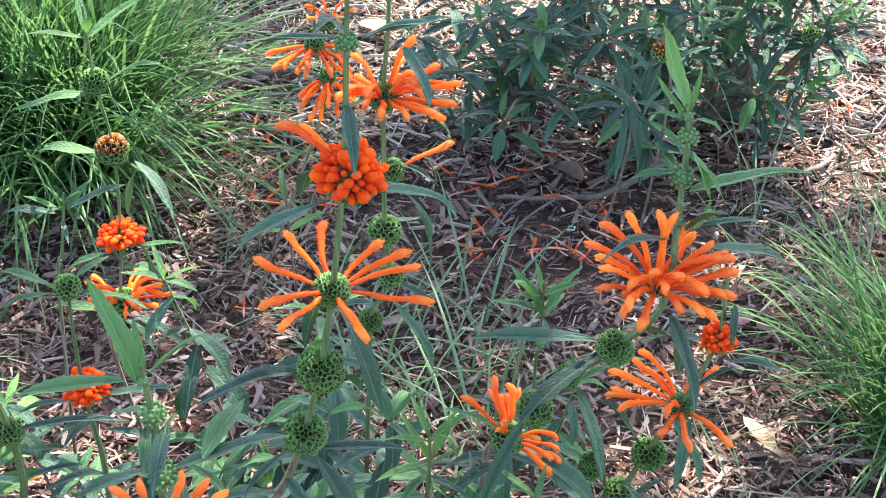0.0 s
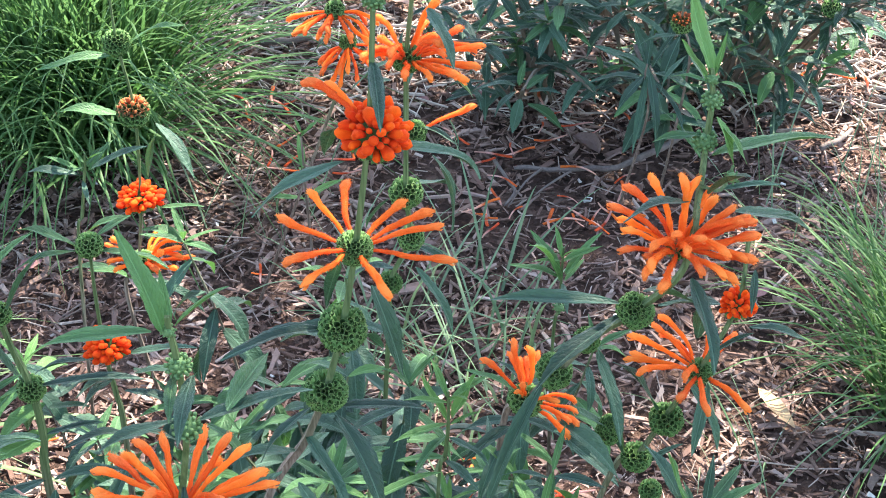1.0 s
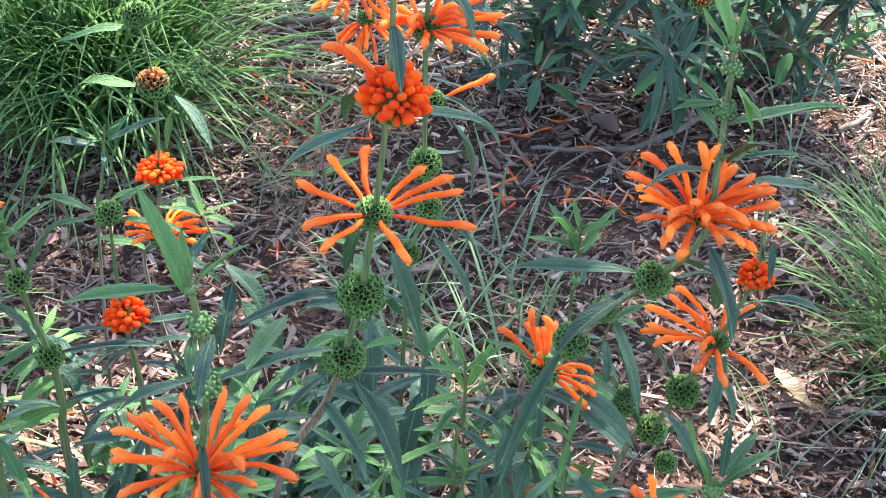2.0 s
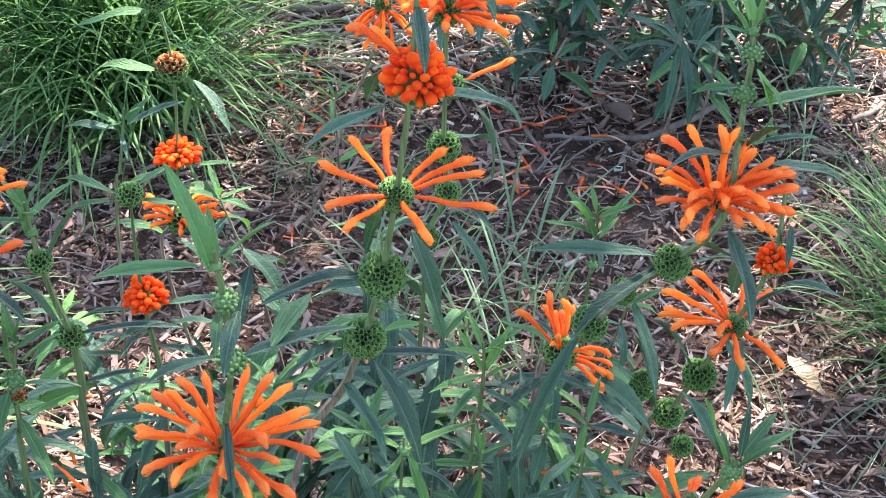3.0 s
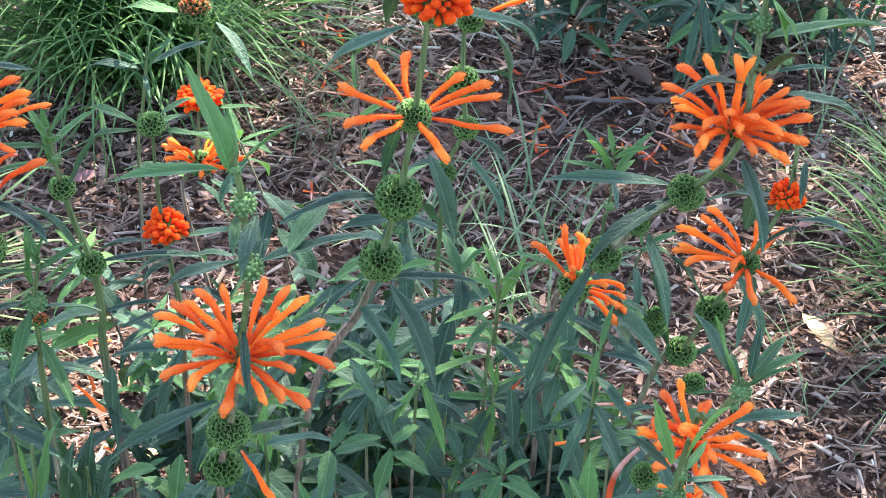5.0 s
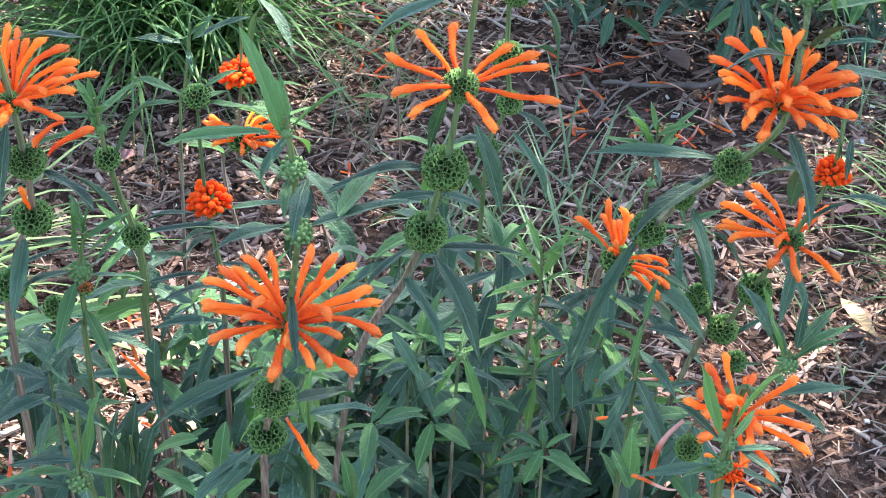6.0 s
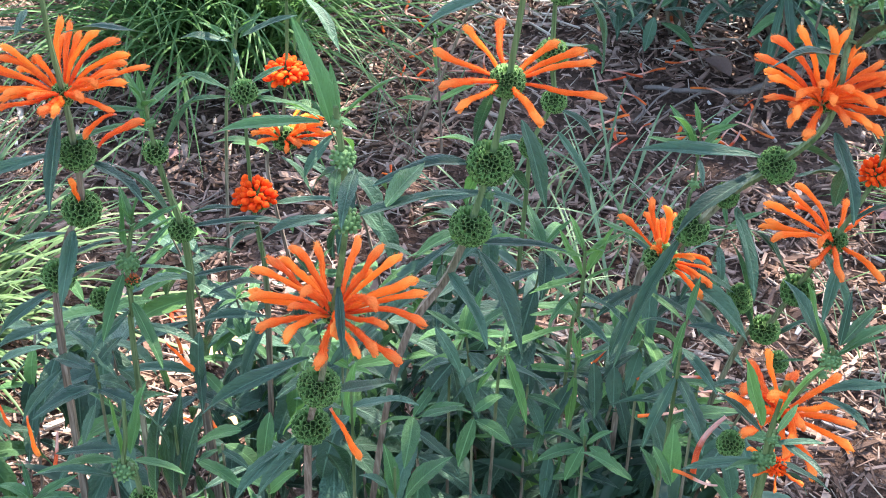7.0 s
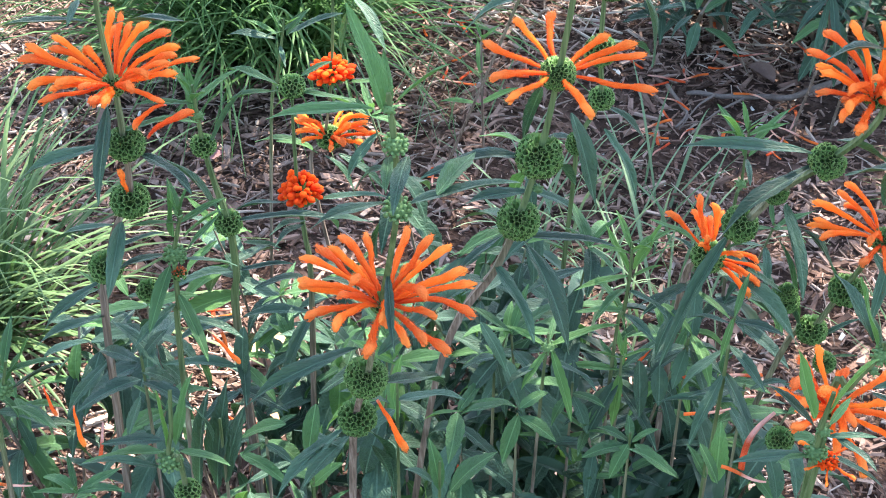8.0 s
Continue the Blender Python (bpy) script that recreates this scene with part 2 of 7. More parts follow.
def curve_points(pts, n):
    """n + 1 points along a smooth line through pts."""
    pts = [Vector(p) for p in pts]
    ext = [2 * pts[0] - pts[1]] + pts + [2 * pts[-1] - pts[-2]]
    out = []
    for i in range(n + 1):
        u = i / n * (len(pts) - 1)
        k = min(int(u), len(pts) - 2)
        f = u - k
        a, b, c, d = ext[k:k + 4]
        out.append(0.5 * (2 * b + (c - a) * f + (2 * a - 5 * b + 4 * c - d) * f * f + (3 * b - a - 3 * c + d) * f ** 3))
    return out


def sweep(pts, radius, section, caps=True):
    """Verts and faces of a section of (x, y) swept along pts; radius(f) scales it."""
    verts, faces, n = [], [], len(section)
    side = Vector((1, 0, 0))
    for i, p in enumerate(pts):
        way = (pts[min(i + 1, len(pts) - 1)] - pts[max(i - 1, 0)]).normalized()
        side = (side - way * side.dot(way)).normalized()
        other = way.cross(side)
        r = radius(i / (len(pts) - 1))
        verts += [p + (side * x + other * y) * r for x, y in section]
    for i in range(len(pts) - 1):
        for j in range(n):
            a, b = i * n + j, i * n + (j + 1) % n
            faces.append((a, b, b + n, a + n))
    if caps:
        faces += [tuple(range(n))[::-1], tuple(range(len(verts) - n, len(verts)))]
    return verts, faces


def ring(n, turn=0.0):
    return [(math.cos(2 * math.pi * (j + turn) / n), math.sin(2 * math.pi * (j + turn) / n)) for j in range(n)]


SQUARE = [(1, 0.25), (0.72, 0.72), (0.25, 1), (-0.25, 1), (-0.72, 0.72), (-1, 0.25), (-1, -0.25), (-0.72, -0.72), (-0.25, -1), (0.25, -1), (0.72, -0.72), (1, -0.25)]
GROOVED = [(x * (0.66 if abs(abs(x) - 1) < 0.01 else 1), y * (0.66 if abs(abs(y) - 1) < 0.01 else 1)) for x, y in SQUARE]


def leaf_mesh(bend, half, seed, material, twist=0.0):
    """A lance leaf of length 1 along +y: toothed edge, folded at its midrib, drooping by bend radians in all."""
    r = random.Random(seed)
    n, verts, faces = 16, [], []
    y = z = 0.0
    wav, ph = r.uniform(0.010, 0.026), r.uniform(0, 6)
    for i in range(n + 1):
        s = i / n
        w = half * (math.sin(math.pi * min(1, s ** 0.82)) ** 0.85 if 0 < s < 1 else 0) + 0.007 * (1 - s) + 0.0015
        if 0 < i < n:
            w *= 1 + (0.055 if i % 2 else -0.04) * (s > 0.12)
        ang = -bend * s ** 1.2
        tw = twist * s
        for u in (-1, -0.55, 0, 0.55, 1):
            x0 = u * w
            up = (0.62 * abs(x0) if abs(u) < 0.9 else 0.36 * abs(x0)) - 0.012 * (u == 0) * math.sin(math.pi * s) + wav * abs(u) * math.sin(9 * s + ph + (1.3 if u > 0 else 0))
            x1, up = x0 * math.cos(tw) - up * math.sin(tw), x0 * math.sin(tw) + up * math.cos(tw)
            verts.append((x1, y - up * math.sin(ang), z + up * math.cos(ang)))
        y += math.cos(ang - bend / (2 * n)) / n
        z += math.sin(ang - bend / (2 * n)) / n
    for i in range(n):
        for j in range(4):
            a = i * 5 + j
            faces.append((a, a + 1, a + 6, a + 5))
    return mesh("leaf", verts, faces, material)


BENDS = (0.0, 0.35, 0.7, 1.1, 1.6)
LEAVES = {}
for kind_name, mat in (("old", M_LEAF), ("young", M_YOUNG), ("mid", M_MID)):
    for bi, bend in enumerate(BENDS):
        LEAVES[kind_name, bi] = [leaf_mesh(bend, hw, 31 * bi + v, mat, tw) for v, (hw, tw) in enumerate(((0.084, 0.15), (0.073, -0.25), (0.094, 0.05)))]


def turn_to(az, el, roll=0.0):
    """Turns +y to the azimuth (from +x, counter-clockwise) and elevation given, in degrees."""
    return pose(0, 0, 0, 0, 0, az - 90) @ pose(0, 0, 0, el, 0, 0) @ pose(0, 0, 0, 0, roll, 0)


def leaf(plant, at, az, el, length, droop=0.5, kind="old", roll=0.0, wide=1.0):
    """A leaf on a plant: its foot, the way it starts out, its length and its droop in radians."""
    bi = min(range(len(BENDS)), key=lambda i: abs(BENDS[i] - droop))
    me = rng.choice(LEAVES[kind, bi])
    m = Matrix.Translation(Vector(at) - plant.location) @ turn_to(az, el, roll + rng.uniform(-14, 14)) @ Matrix.Diagonal((length * wide * rng.uniform(0.9, 1.1), length, length, 1))
    return piece("leaf", me, plant, m)


def down_hairs(verts, faces, pts, radius, n, r, start=0.15, size=0.05):
    """Short fine hairs standing off a swept shape."""
    for _ in range(n):
        f = r.uniform(start, 1.0)
        i = min(len(pts) - 2, int(f * (len(pts) - 1)))
        way = (pts[i + 1] - pts[i]).normalized()
        a = r.uniform(0, 6.283)
        side = Vector((1, 0, 0))
        side = (side - way * side.dot(way)).normalized()
        out = side * math.cos(a) + way.cross(side) * math.sin(a)
        p = pts[i].lerp(pts[i + 1], f * (len(pts) - 1) - i) + out * radius(f) * 0.9
        k, w = len(verts), way.cross(out) * 0.0034
        verts += [p - w, p + w, p + (out + way * r.uniform(0.2, 0.9)).normalized() * size * r.uniform(0.5, 1.1)]
        faces.append((k, k + 1, k + 2))


def tube_mesh(curl, fat, seed):
    """A corolla tube of length 1 along +y: thin foot, lumpy downy tube, hooded tip, arching over."""
    r = random.Random(seed)
    pts, y, z, n = [], 0.0, 0.0, 13
    side, kink = r.uniform(-0.12, 0.12), r.uniform(0.3, 1.0)
    for i in range(n + 1):
        s = i / n
        pts.append(Vector((side * math.sin(2.8 * s) + 0.012 * math.sin(11 * s + seed), y, z + 0.010 * math.sin(9 * s + 2 * seed))))
        ang = curl * (0.9 * (1 - s) - 0.65 * s) - kink * max(0, s - 0.8) * 2.5
        y, z = y + math.cos(ang) / n, z + math.sin(ang) / n
    lump = [r.uniform(0.88, 1.14) for _ in range(n + 2)]
    prof = lambda f: fat * lump[int(f * n)] * (0.40 + 0.38 * min(1, f * 1.7) + 0.34 * math.exp(-((f - 0.84) / 0.11) ** 2)) * (1 if f < 0.92 else math.sqrt(max(0.06, 1 - ((f - 0.92) / 0.085) ** 2)))
    sec = [(x * (1 + 0.10 * r.uniform(-1, 1)), y2 * (1 + 0.10 * r.uniform(-1, 1))) for x, y2 in ring(9)]
    v, f = sweep(pts, prof, sec)
    v = [q + Vector((noise.noise(q * 14 + Vector((seed, 0, 0))), 0.5 * noise.noise(q * 12 + Vector((0, seed, 0))), noise.noise(q * 14 + Vector((0, 0, seed))))) * 0.016 for q in v]
    # lower lip under the hood
    tip = pts[-2]
    k = len(v)
    v += [tip + Vector((-0.03, -0.05, -0.04)), tip + Vector((0.03, -0.05, -0.04)), tip + Vector((0.024, 0.02, -0.09)), tip + Vector((-0.024, 0.02, -0.09)), tip + Vector((0, 0.06, -0.075))]
    f += [(k, k + 1, k + 2, k + 3), (k + 3, k + 2, k + 4)]
    down_hairs(v, f, pts, prof, 420, r, 0.12, 0.036)
    return mesh("corolla", v, f, M_ORANGE)


TUBES = [tube_mesh(c, ft, 5 + i) for i, (c, ft) in enumerate(((0.30, 0.052), (0.45, 0.057), (0.10, 0.050), (0.62, 0.052), (-0.1, 0.055), (0.2, 0.047), (0.8, 0.052)))]


def knob_mesh(fat, seed, material):
    """A closed bud of length 1 along +y, club-shaped and downy."""
    r = random.Random(seed)
    pts = [Vector((0.03 * r.uniform(-1, 1) * i / 7, i / 7, 0.05 * math.sin(i / 7 * 2))) for i in range(8)]
    prof = lambda f: fat * (0.55 + 0.45 * min(1, f * 1.8)) * (1 if f < 0.7 else math.sqrt(max(0.05, 1 - ((f - 0.7) / 0.305) ** 2)))
    v, f = sweep(pts, prof, ring(8))
    v = [q + Vector((noise.noise(q * 5 + Vector((seed, 0, 0))), 0, noise.noise(q * 5 + Vector((0, 0, seed))))) * 0.05 for q in v]
    if material == M_RED:
        down_hairs(v, f, pts, prof, 70, r, 0.4, 0.10)
    return mesh("bud", v, f, material)


KNOBS = [knob_mesh(ft, 3 + i, M_RED) for i, ft in enumerate((0.26, 0.30, 0.235))]
RUST_KNOBS = [knob_mesh(ft, 43 + i, M_RUST) for i, ft in enumerate((0.27, 0.22))]
GREEN_KNOBS = [knob_mesh(ft, 13 + i, M_BUD) for i, ft in enumerate((0.20, 0.23))]


def cup_mesh(open_wide, seed, outer):
    """A calyx of length 1 along +y: a ribbed tube with a toothed rim and a hollow coloured dark as shade."""
    r = random.Random(seed)
    n, v, f = 8, [], []
    rows = ((0.0, 0.13), (0.55, 0.24 * open_wide), (0.95, 0.29 * open_wide), (0.945, 0.270 * open_wide), (0.35, 0.14 * open_wide))
    for k, (y, rad) in enumerate(rows):
        for j in range(n):
            a = 2 * math.pi * j / n
            tooth = (0.15 if j % 2 else 0.0) * (k in (2, 3)) + r.uniform(-0.02, 0.02)
            rr = rad * (1.07 if j % 2 else 0.96)
            v.append((rr * math.cos(a), y + tooth, rr * math.sin(a)))
    for k in range(len(rows) - 1):
        for j in range(n):
            a, b = k * n + j, k * n + (j + 1) % n
            f.append((a, a + n, b + n, b))
    f.append(tuple(range(4 * n, 5 * n)))
    me = mesh("calyx", v, f, [outer, M_CALYX_SHADED, M_CALYX_RIM if outer == M_CALYX else outer])
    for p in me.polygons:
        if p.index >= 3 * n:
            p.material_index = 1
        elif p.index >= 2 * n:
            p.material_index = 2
    return me


CUPS = [cup_mesh(w, 4 + i, M_CALYX) for i, w in enumerate((1.0, 1.12, 0.9))]
BROWN_CUPS = [cup_mesh(w, 24 + i, M_CALYX_BROWN) for i, w in enumerate((0.95, 1.1))]


def ball_mesh(material, squash=0.9):
    bm = bmesh.new()
    bmesh.ops.create_icosphere(bm, subdivisions=2, radius=1.0)
    for v in bm.verts:
        v.co *= 1 + 0.06 * noise.noise(v.co * 3)
        v.co.z *= squash
    me = bpy.data.meshes.new("whorl")
    bm.to_mesh(me)
    bm.free()
    me.materials.append(material)
    return me


# core coloured as the shade between calyces
CORE = ball_mesh(M_CALYX_SHADED)
CORE_GREEN = ball_mesh(M_BUD)
BRACT = leaf_mesh(0.5, 0.06, 99, M_MID)


def joined(places):
    """Alike small pieces, too fine to pick apart, as one mesh with their own materials."""
    verts, faces, slots, mats = [], [], [], list(places[0][0].materials)
    for me, m in places:
        k = len(verts)
        verts += [m @ v.co for v in me.vertices]
        faces += [tuple(k + i for i in p.vertices) for p in me.polygons]
        slots += [p.material_index for p in me.polygons]
    me = mesh("calyx_mass", verts, faces, mats)
    me.polygons.foreach_set("material_index", slots)
    return me


def directions(n, low, high, r):
    """About n even directions between two heights (sines), as azimuth and elevation in degrees."""
    out = []
    for i in range(n):
        s = low + (high - low) * (i + 0.5) / n
        out.append((math.degrees(2.399963 * i) + r.uniform(-5, 5), math.degrees(math.asin(max(-1, min(1, s)))) + r.uniform(-4, 4)))
    return out


def head(plant, at, radius, tilt=(0, 0), kind="seed", seed=0, flowers=(), length=0.05, up=12.0, cups=None, flat=1.0):
    """A whorl round a stem. kind: seed (open calyces), brown, bud (green knobs) or red (orange-red buds).
    flowers: azimuths of open corollas, each a number or (azimuth, elevation, length share)."""
    r = random.Random(seed * 7 + 1)
    radius *= 0.91 if kind == "seed" else 1.0
    base = Matrix.Translation(Vector(at) - plant.location) @ pose(0, 0, 0, tilt[0], tilt[1], r.uniform(0, 360) * 0)
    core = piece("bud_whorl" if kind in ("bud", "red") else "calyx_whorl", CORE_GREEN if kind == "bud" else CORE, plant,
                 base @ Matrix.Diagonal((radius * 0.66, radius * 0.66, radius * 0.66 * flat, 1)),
                 {"seed": "round green head of open honeycomb calyces", "brown": "browning head of dry calyces",
                  "bud": "small pale green knob of closed buds", "red": "round head of velvety red-orange buds"}[kind])
    k = 1 / (radius * 0.66)
    spread = {"seed": 104, "brown": 110, "bud": 46, "red": 18}[kind] if cups is None else cups
    source = {"seed": CUPS, "brown": BROWN_CUPS, "bud": GREEN_KNOBS, "red": CUPS}[kind]
    places = []
    low, high = (-0.8, 0.86) if kind != "red" else (-0.9, -0.35)
    for az, el in directions(spread, low, high, r):
        d = radius * (0.62 if kind != "bud" else 0.66) * k
        ln = radius * (0.46 if kind != "red" else 0.34) * (0.72 if kind == "bud" else 1.0) * k * r.uniform(0.9, 1.12)
        thin = min(1.25, math.sqrt(70 / spread)) if kind in ("seed", "brown") else 1.0
        way = turn_to(az, el + (10 if kind == "bud" else 0))
        off = (turn_to(az, el) @ Vector((0, d * 0.92, 0)))
        fat = thin * ln * {"seed": 1.58, "brown": 1.5, "bud": 1.7, "red": 1.0}[kind]
        ln *= 0.7 if el > 48 else 1.0
        places.append((r.choice(CUPS if kind == "brown" and el < 8 else source), Matrix.Translation(off) @ way @ Matrix.Diagonal((fat, ln, fat, 1))))
    if kind == "red" or spread > 150 or (kind == "seed" and radius > 0.0138):
        for me, m in places:
            piece("calyx", me, core, m)
    elif kind == "brown":
        for cups_of in (CUPS, BROWN_CUPS):
            tagged(piece("calyx_mass", joined([q for q in places if q[0] in cups_of]), core), kind="stuff")
        for az, el in directions(26, 0.15, 0.95, r):
            ln = radius * 0.44 * k * r.uniform(0.8, 1.2)
            piece("bud", r.choice(RUST_KNOBS), core, Matrix.Translation(turn_to(az, el) @ Vector((0, radius * 0.62 * k, 0))) @ turn_to(az, el) @ Matrix.Diagonal((ln, ln, ln, 1)), "withered rust-red bud")
    else:
        tagged(piece("bud_mass" if kind == "bud" else "calyx_mass", joined(places), core), kind="stuff")
    if kind == "red":
        for az, el in directions(70, -0.45, 0.97, r):
            az, el, ln = az + r.gauss(0, 3), el + r.gauss(0, 3), radius * 0.56 * k * r.uniform(0.62, 1.32)
            piece("bud", r.choice(KNOBS), core, Matrix.Translation(turn_to(az, el) @ Vector((0, radius * 0.53 * k, 0))) @ turn_to(az, el + 6) @ Matrix.Diagonal((ln, ln, ln, 1)))
    for q in range(5 if kind == "red" else 0):
        az = 72 * q + r.uniform(-15, 15)
        ln = radius * 0.6 * k
        piece("bract", BRACT, core, Matrix.Translation(turn_to(az, -45) @ Vector((0, 0.75, 0))) @ turn_to(az, -10) @ Matrix.Diagonal((ln, ln, ln, 1)))
    for fl in flowers:
        az, el, share = fl if isinstance(fl, tuple) else (fl + r.uniform(-3, 3), up + r.uniform(-8, 8), r.uniform(0.88, 1.08))
        ln = length * share * k
        wd = min(ln * 1.3, 0.051 * k) * r.uniform(0.84, 1.12)
        piece("corolla", r.choice(TUBES), core, Matrix.Translation(turn_to(az, el) @ Vector((0, radius * 0.6 * k, 0))) @ turn_to(az, el, r.uniform(-20, 20)) @ Matrix.Diagonal((wd, ln, wd * r.uniform(0.85, 1.05), 1)))
    return core


def stem_part(plant, pts, low, high, material, name="stem", segs=0):
    line = curve_points([Vector(p) - plant.location for p in pts], segs or 8 * (len(pts) - 1))
    v, f = sweep(line, lambda t: (low * (1 - t) + high * t) * (1 + 0.05 * math.sin(40 * t)), GROOVED)
    return piece(name, mesh(name, v, f, material, False), plant)


def shoot_tip(plant, at, lean=(0, 0), size=0.05, kind="young", pairs=3, az0=0):
    """The young leaves at the top of a shoot, upright in crossed pairs."""
    for q in range(pairs):
        for h in (0, 180):
            az = az0 + 90 * q + h + rng.uniform(-12, 12)
            leaf(plant, (at[0], at[1], at[2] + 0.004 * q), az, 28 + 20 * q + rng.uniform(-8, 8), size * (1 - 0.2 * q) * rng.uniform(0.85, 1.1), 0.35, kind)


def hanging_tube(plant, at, az, el, length):
    """A fresh corolla that has dropped and hangs among the leaves."""
    m = Matrix.Translation(Vector(at) - plant.location) @ turn_to(az, el) @ Matrix.Scale(length, 4) @ Matrix.Translation((0, -0.5, 0))
    piece("corolla", TUBES[1], plant, m, "dropped orange flower tube")


def fan(first, last, n, el, share):
    """Corollas spread evenly between two azimuths."""
    return [(first + (last - first) * (i + 0.5) / n + rng.gauss(0, 6), el + rng.gauss(0, 10), share * rng.uniform(0.72, 1.1)) for i in range(n)]


def loose_tube(plant, at, az, el, length):
    """A spent corolla caught among the leaves of a plant."""
    piece("corolla", rng.choice(SPENT), plant, Matrix.Translation(Vector(at) - plant.location) @ turn_to(az, el) @ Matrix.Diagonal((length * 1.1, length, length * 1.1, 1)), "limp spent orange flower tube")


# ---- ground ----
def ground_z(x, y):
    """Gentle swell of the mulch bed."""
    near = math.exp(-((x / 3) ** 2 + ((y - 1.8) / 3) ** 2))
    return near * 0.016 * noise.noise(Vector((x * 2.1, y * 2.1, 0.3)))


def ground_sheet():
    fine = [-1.6 + 0.04 * i for i in range(81)]
    xs = [-3000, -600, -120, -30, -8, -3] + fine + [3, 8, 30, 120, 600, 3000]
    ys = [-3000, -600, -120, -30, -8, -2, -0.5] + [0.4 + 0.04 * i for i in range(76)] + [4, 8, 30, 120, 600, 3000]
    verts = [(x, y, ground_z(x, y) + (0.006 * noise.noise(Vector((x * 14, y * 14, 0))) if abs(x) < 1.7 and 0 < y < 3.6 else 0)) for y in ys for x in xs]
    n = len(xs)
    faces = [(j * n + i, j * n + i + 1, (j + 1) * n + i + 1, (j + 1) * n + i) for j in range(len(ys) - 1) for i in range(n - 1)]
    return mesh("ground", verts, faces, M_SOIL)


ground = tagged(new("ground", ground_sheet()), "dark soil bed covered with bark mulch", "ground", "", "structure")


def chip_verts(r, length, width, thick):
    """A split, tapering flake of bark: eight corners."""
    a, b = r.uniform(0.35, 1.0), r.uniform(0.2, 1.0)
    out = []
    for sy, w in ((-1, a), (1, b)):
        sk = r.uniform(-0.25, 0.25) * length
        for sx, sz in ((-1, -1), (1, -1), (1, 1), (-1, 1)):
            out.append((sx * width * 0.5 * w * r.uniform(0.8, 1.1), sy * length * 0.5 + sk * sx * 0.4, sz * thick * 0.5 * r.uniform(0.6, 1.2)))
    return out


CHIP_FACES = [(0, 3, 2, 1), (4, 5, 6, 7), (0, 1, 5, 4), (1, 2, 6, 5), (2, 3, 7, 6), (3, 0, 4, 7)]


def in_shrub_shadow(x, y):
    """Patch before the shrub where bark is thinned so dark soil imitates its shadow."""
    wave = 0.35 * noise.noise(Vector((x * 7, y * 7, 2.2)))
    return ((x - 0.16) / 0.30) ** 2 + ((y - 1.88) / 0.15) ** 2 < 1 + wave


def loose_cover(name, count, area, lengths, ratio, heights, tilt, material, label, seed, thick=0.22):
    """Many flakes strewn over the bed as one sheet of stuff. area: x0, x1, y0, y1."""
    r = random.Random(seed)
    verts, faces = [], []
    for _ in range(count):
        x, y = r.uniform(area[0], area[1]), r.uniform(area[2], area[3])
        # fewer flakes here: bared soil darkens the ground as shrub shadow
        if in_shrub_shadow(x, y) and r.random() < 0.5:
            continue
        edge = min(x - area[0], area[1] - x, y - area[2], area[3] - y)
        if edge < 0.4 and r.random() > edge / 0.3 + 0.6 * noise.noise(Vector((x * 5, y * 5, 1.7))):
            continue  # the cover thins out unevenly at its rim
        ln = lengths[0] + (lengths[1] - lengths[0]) * r.random() ** 2.2
        wd = max(0.0012, ln * r.uniform(*ratio))
        rot = Euler((radians(r.gauss(0, tilt)), radians(r.gauss(0, tilt)), r.uniform(0, 6.283))).to_matrix()
        at = Vector((x, y, ground_z(x, y) + r.uniform(*heights)))
        k = len(verts)
        verts += [at + rot @ Vector(v) for v in chip_verts(r, ln, wd, min(0.006, max(0.0012, wd * thick * 1.6)))]
        faces += [tuple(k + i for i in f) for f in CHIP_FACES]
    return tagged(new(name, mesh(name, verts, faces, material, False)), label, "mulch", "", "stuff")


loose_cover("bark_mulch", 66000, (-1.5, 1.4, 0.70, 3.15), (0.005, 0.040), (0.10, 0.34), (0.0, 0.012), 17, M_MULCH, "weathered red-brown and grey shredded bark mulch", 3)
loose_cover("fine_shreds", 24000, (-1.15, 1.1, 0.85, 2.8), (0.004, 0.020), (0.10, 0.35), (0.004, 0.014), 18, M_MULCH, "fine reddish wood shreds over bark mulch", 8)
# lighter straw layer, its colour brightened to read as sunlit ground
loose_cover("pale_straw", 11500, (-0.8, 1.4, 2.02, 3.3), (0.012, 0.06), (0.03, 0.09), (0.010, 0.022), 9, M_STRAW_SUNLIT, "pale straw over mulch, colour lightened for full sun", 9, 0.8)
loose_cover("straw_litter", 5600, (-1.5, 1.45, 0.7, 3.2), (0.012, 0.065), (0.014, 0.03), (0.008, 0.018), 7, M_STRAW, "pale dry straw and needle litter on mulch", 4, 0.8)
loose_cover("pale_crumbs", 520, (-1.4, 1.4, 0.8, 3.2), (0.003, 0.011), (0.5, 0.9), (0.010, 0.018), 20, M_PALE, "small whitish crumbs scattered on mulch", 5)


# ---- fallen wood and leaves ----
def branch_thing(pts, low, high, label, twigs=()):
    b = thing("fallen_branch", pts[0], label, "branch")
    line = curve_points([Vector(p) - b.location for p in pts], 6 * (len(pts) - 1))
    line = [q + Vector((0, 0, 0.004 * noise.noise(q * 30))) for q in line]
    v, f = sweep(line, lambda t: (low * (1 - t) + high * t) * (1 + 0.18 * noise.noise(Vector((t * 9, low * 999, 0)))), ring(8))
    piece("limb", mesh("limb", v, f, M_TWIG), b)
    for tw in twigs:
        line = curve_points([Vector(p) - b.location for p in tw], 8)
        v, f = sweep(line, lambda t: high * (0.42 - 0.25 * t), ring(6))
        piece("twig", mesh("twig", v, f, M_TWIG), b)
    return b


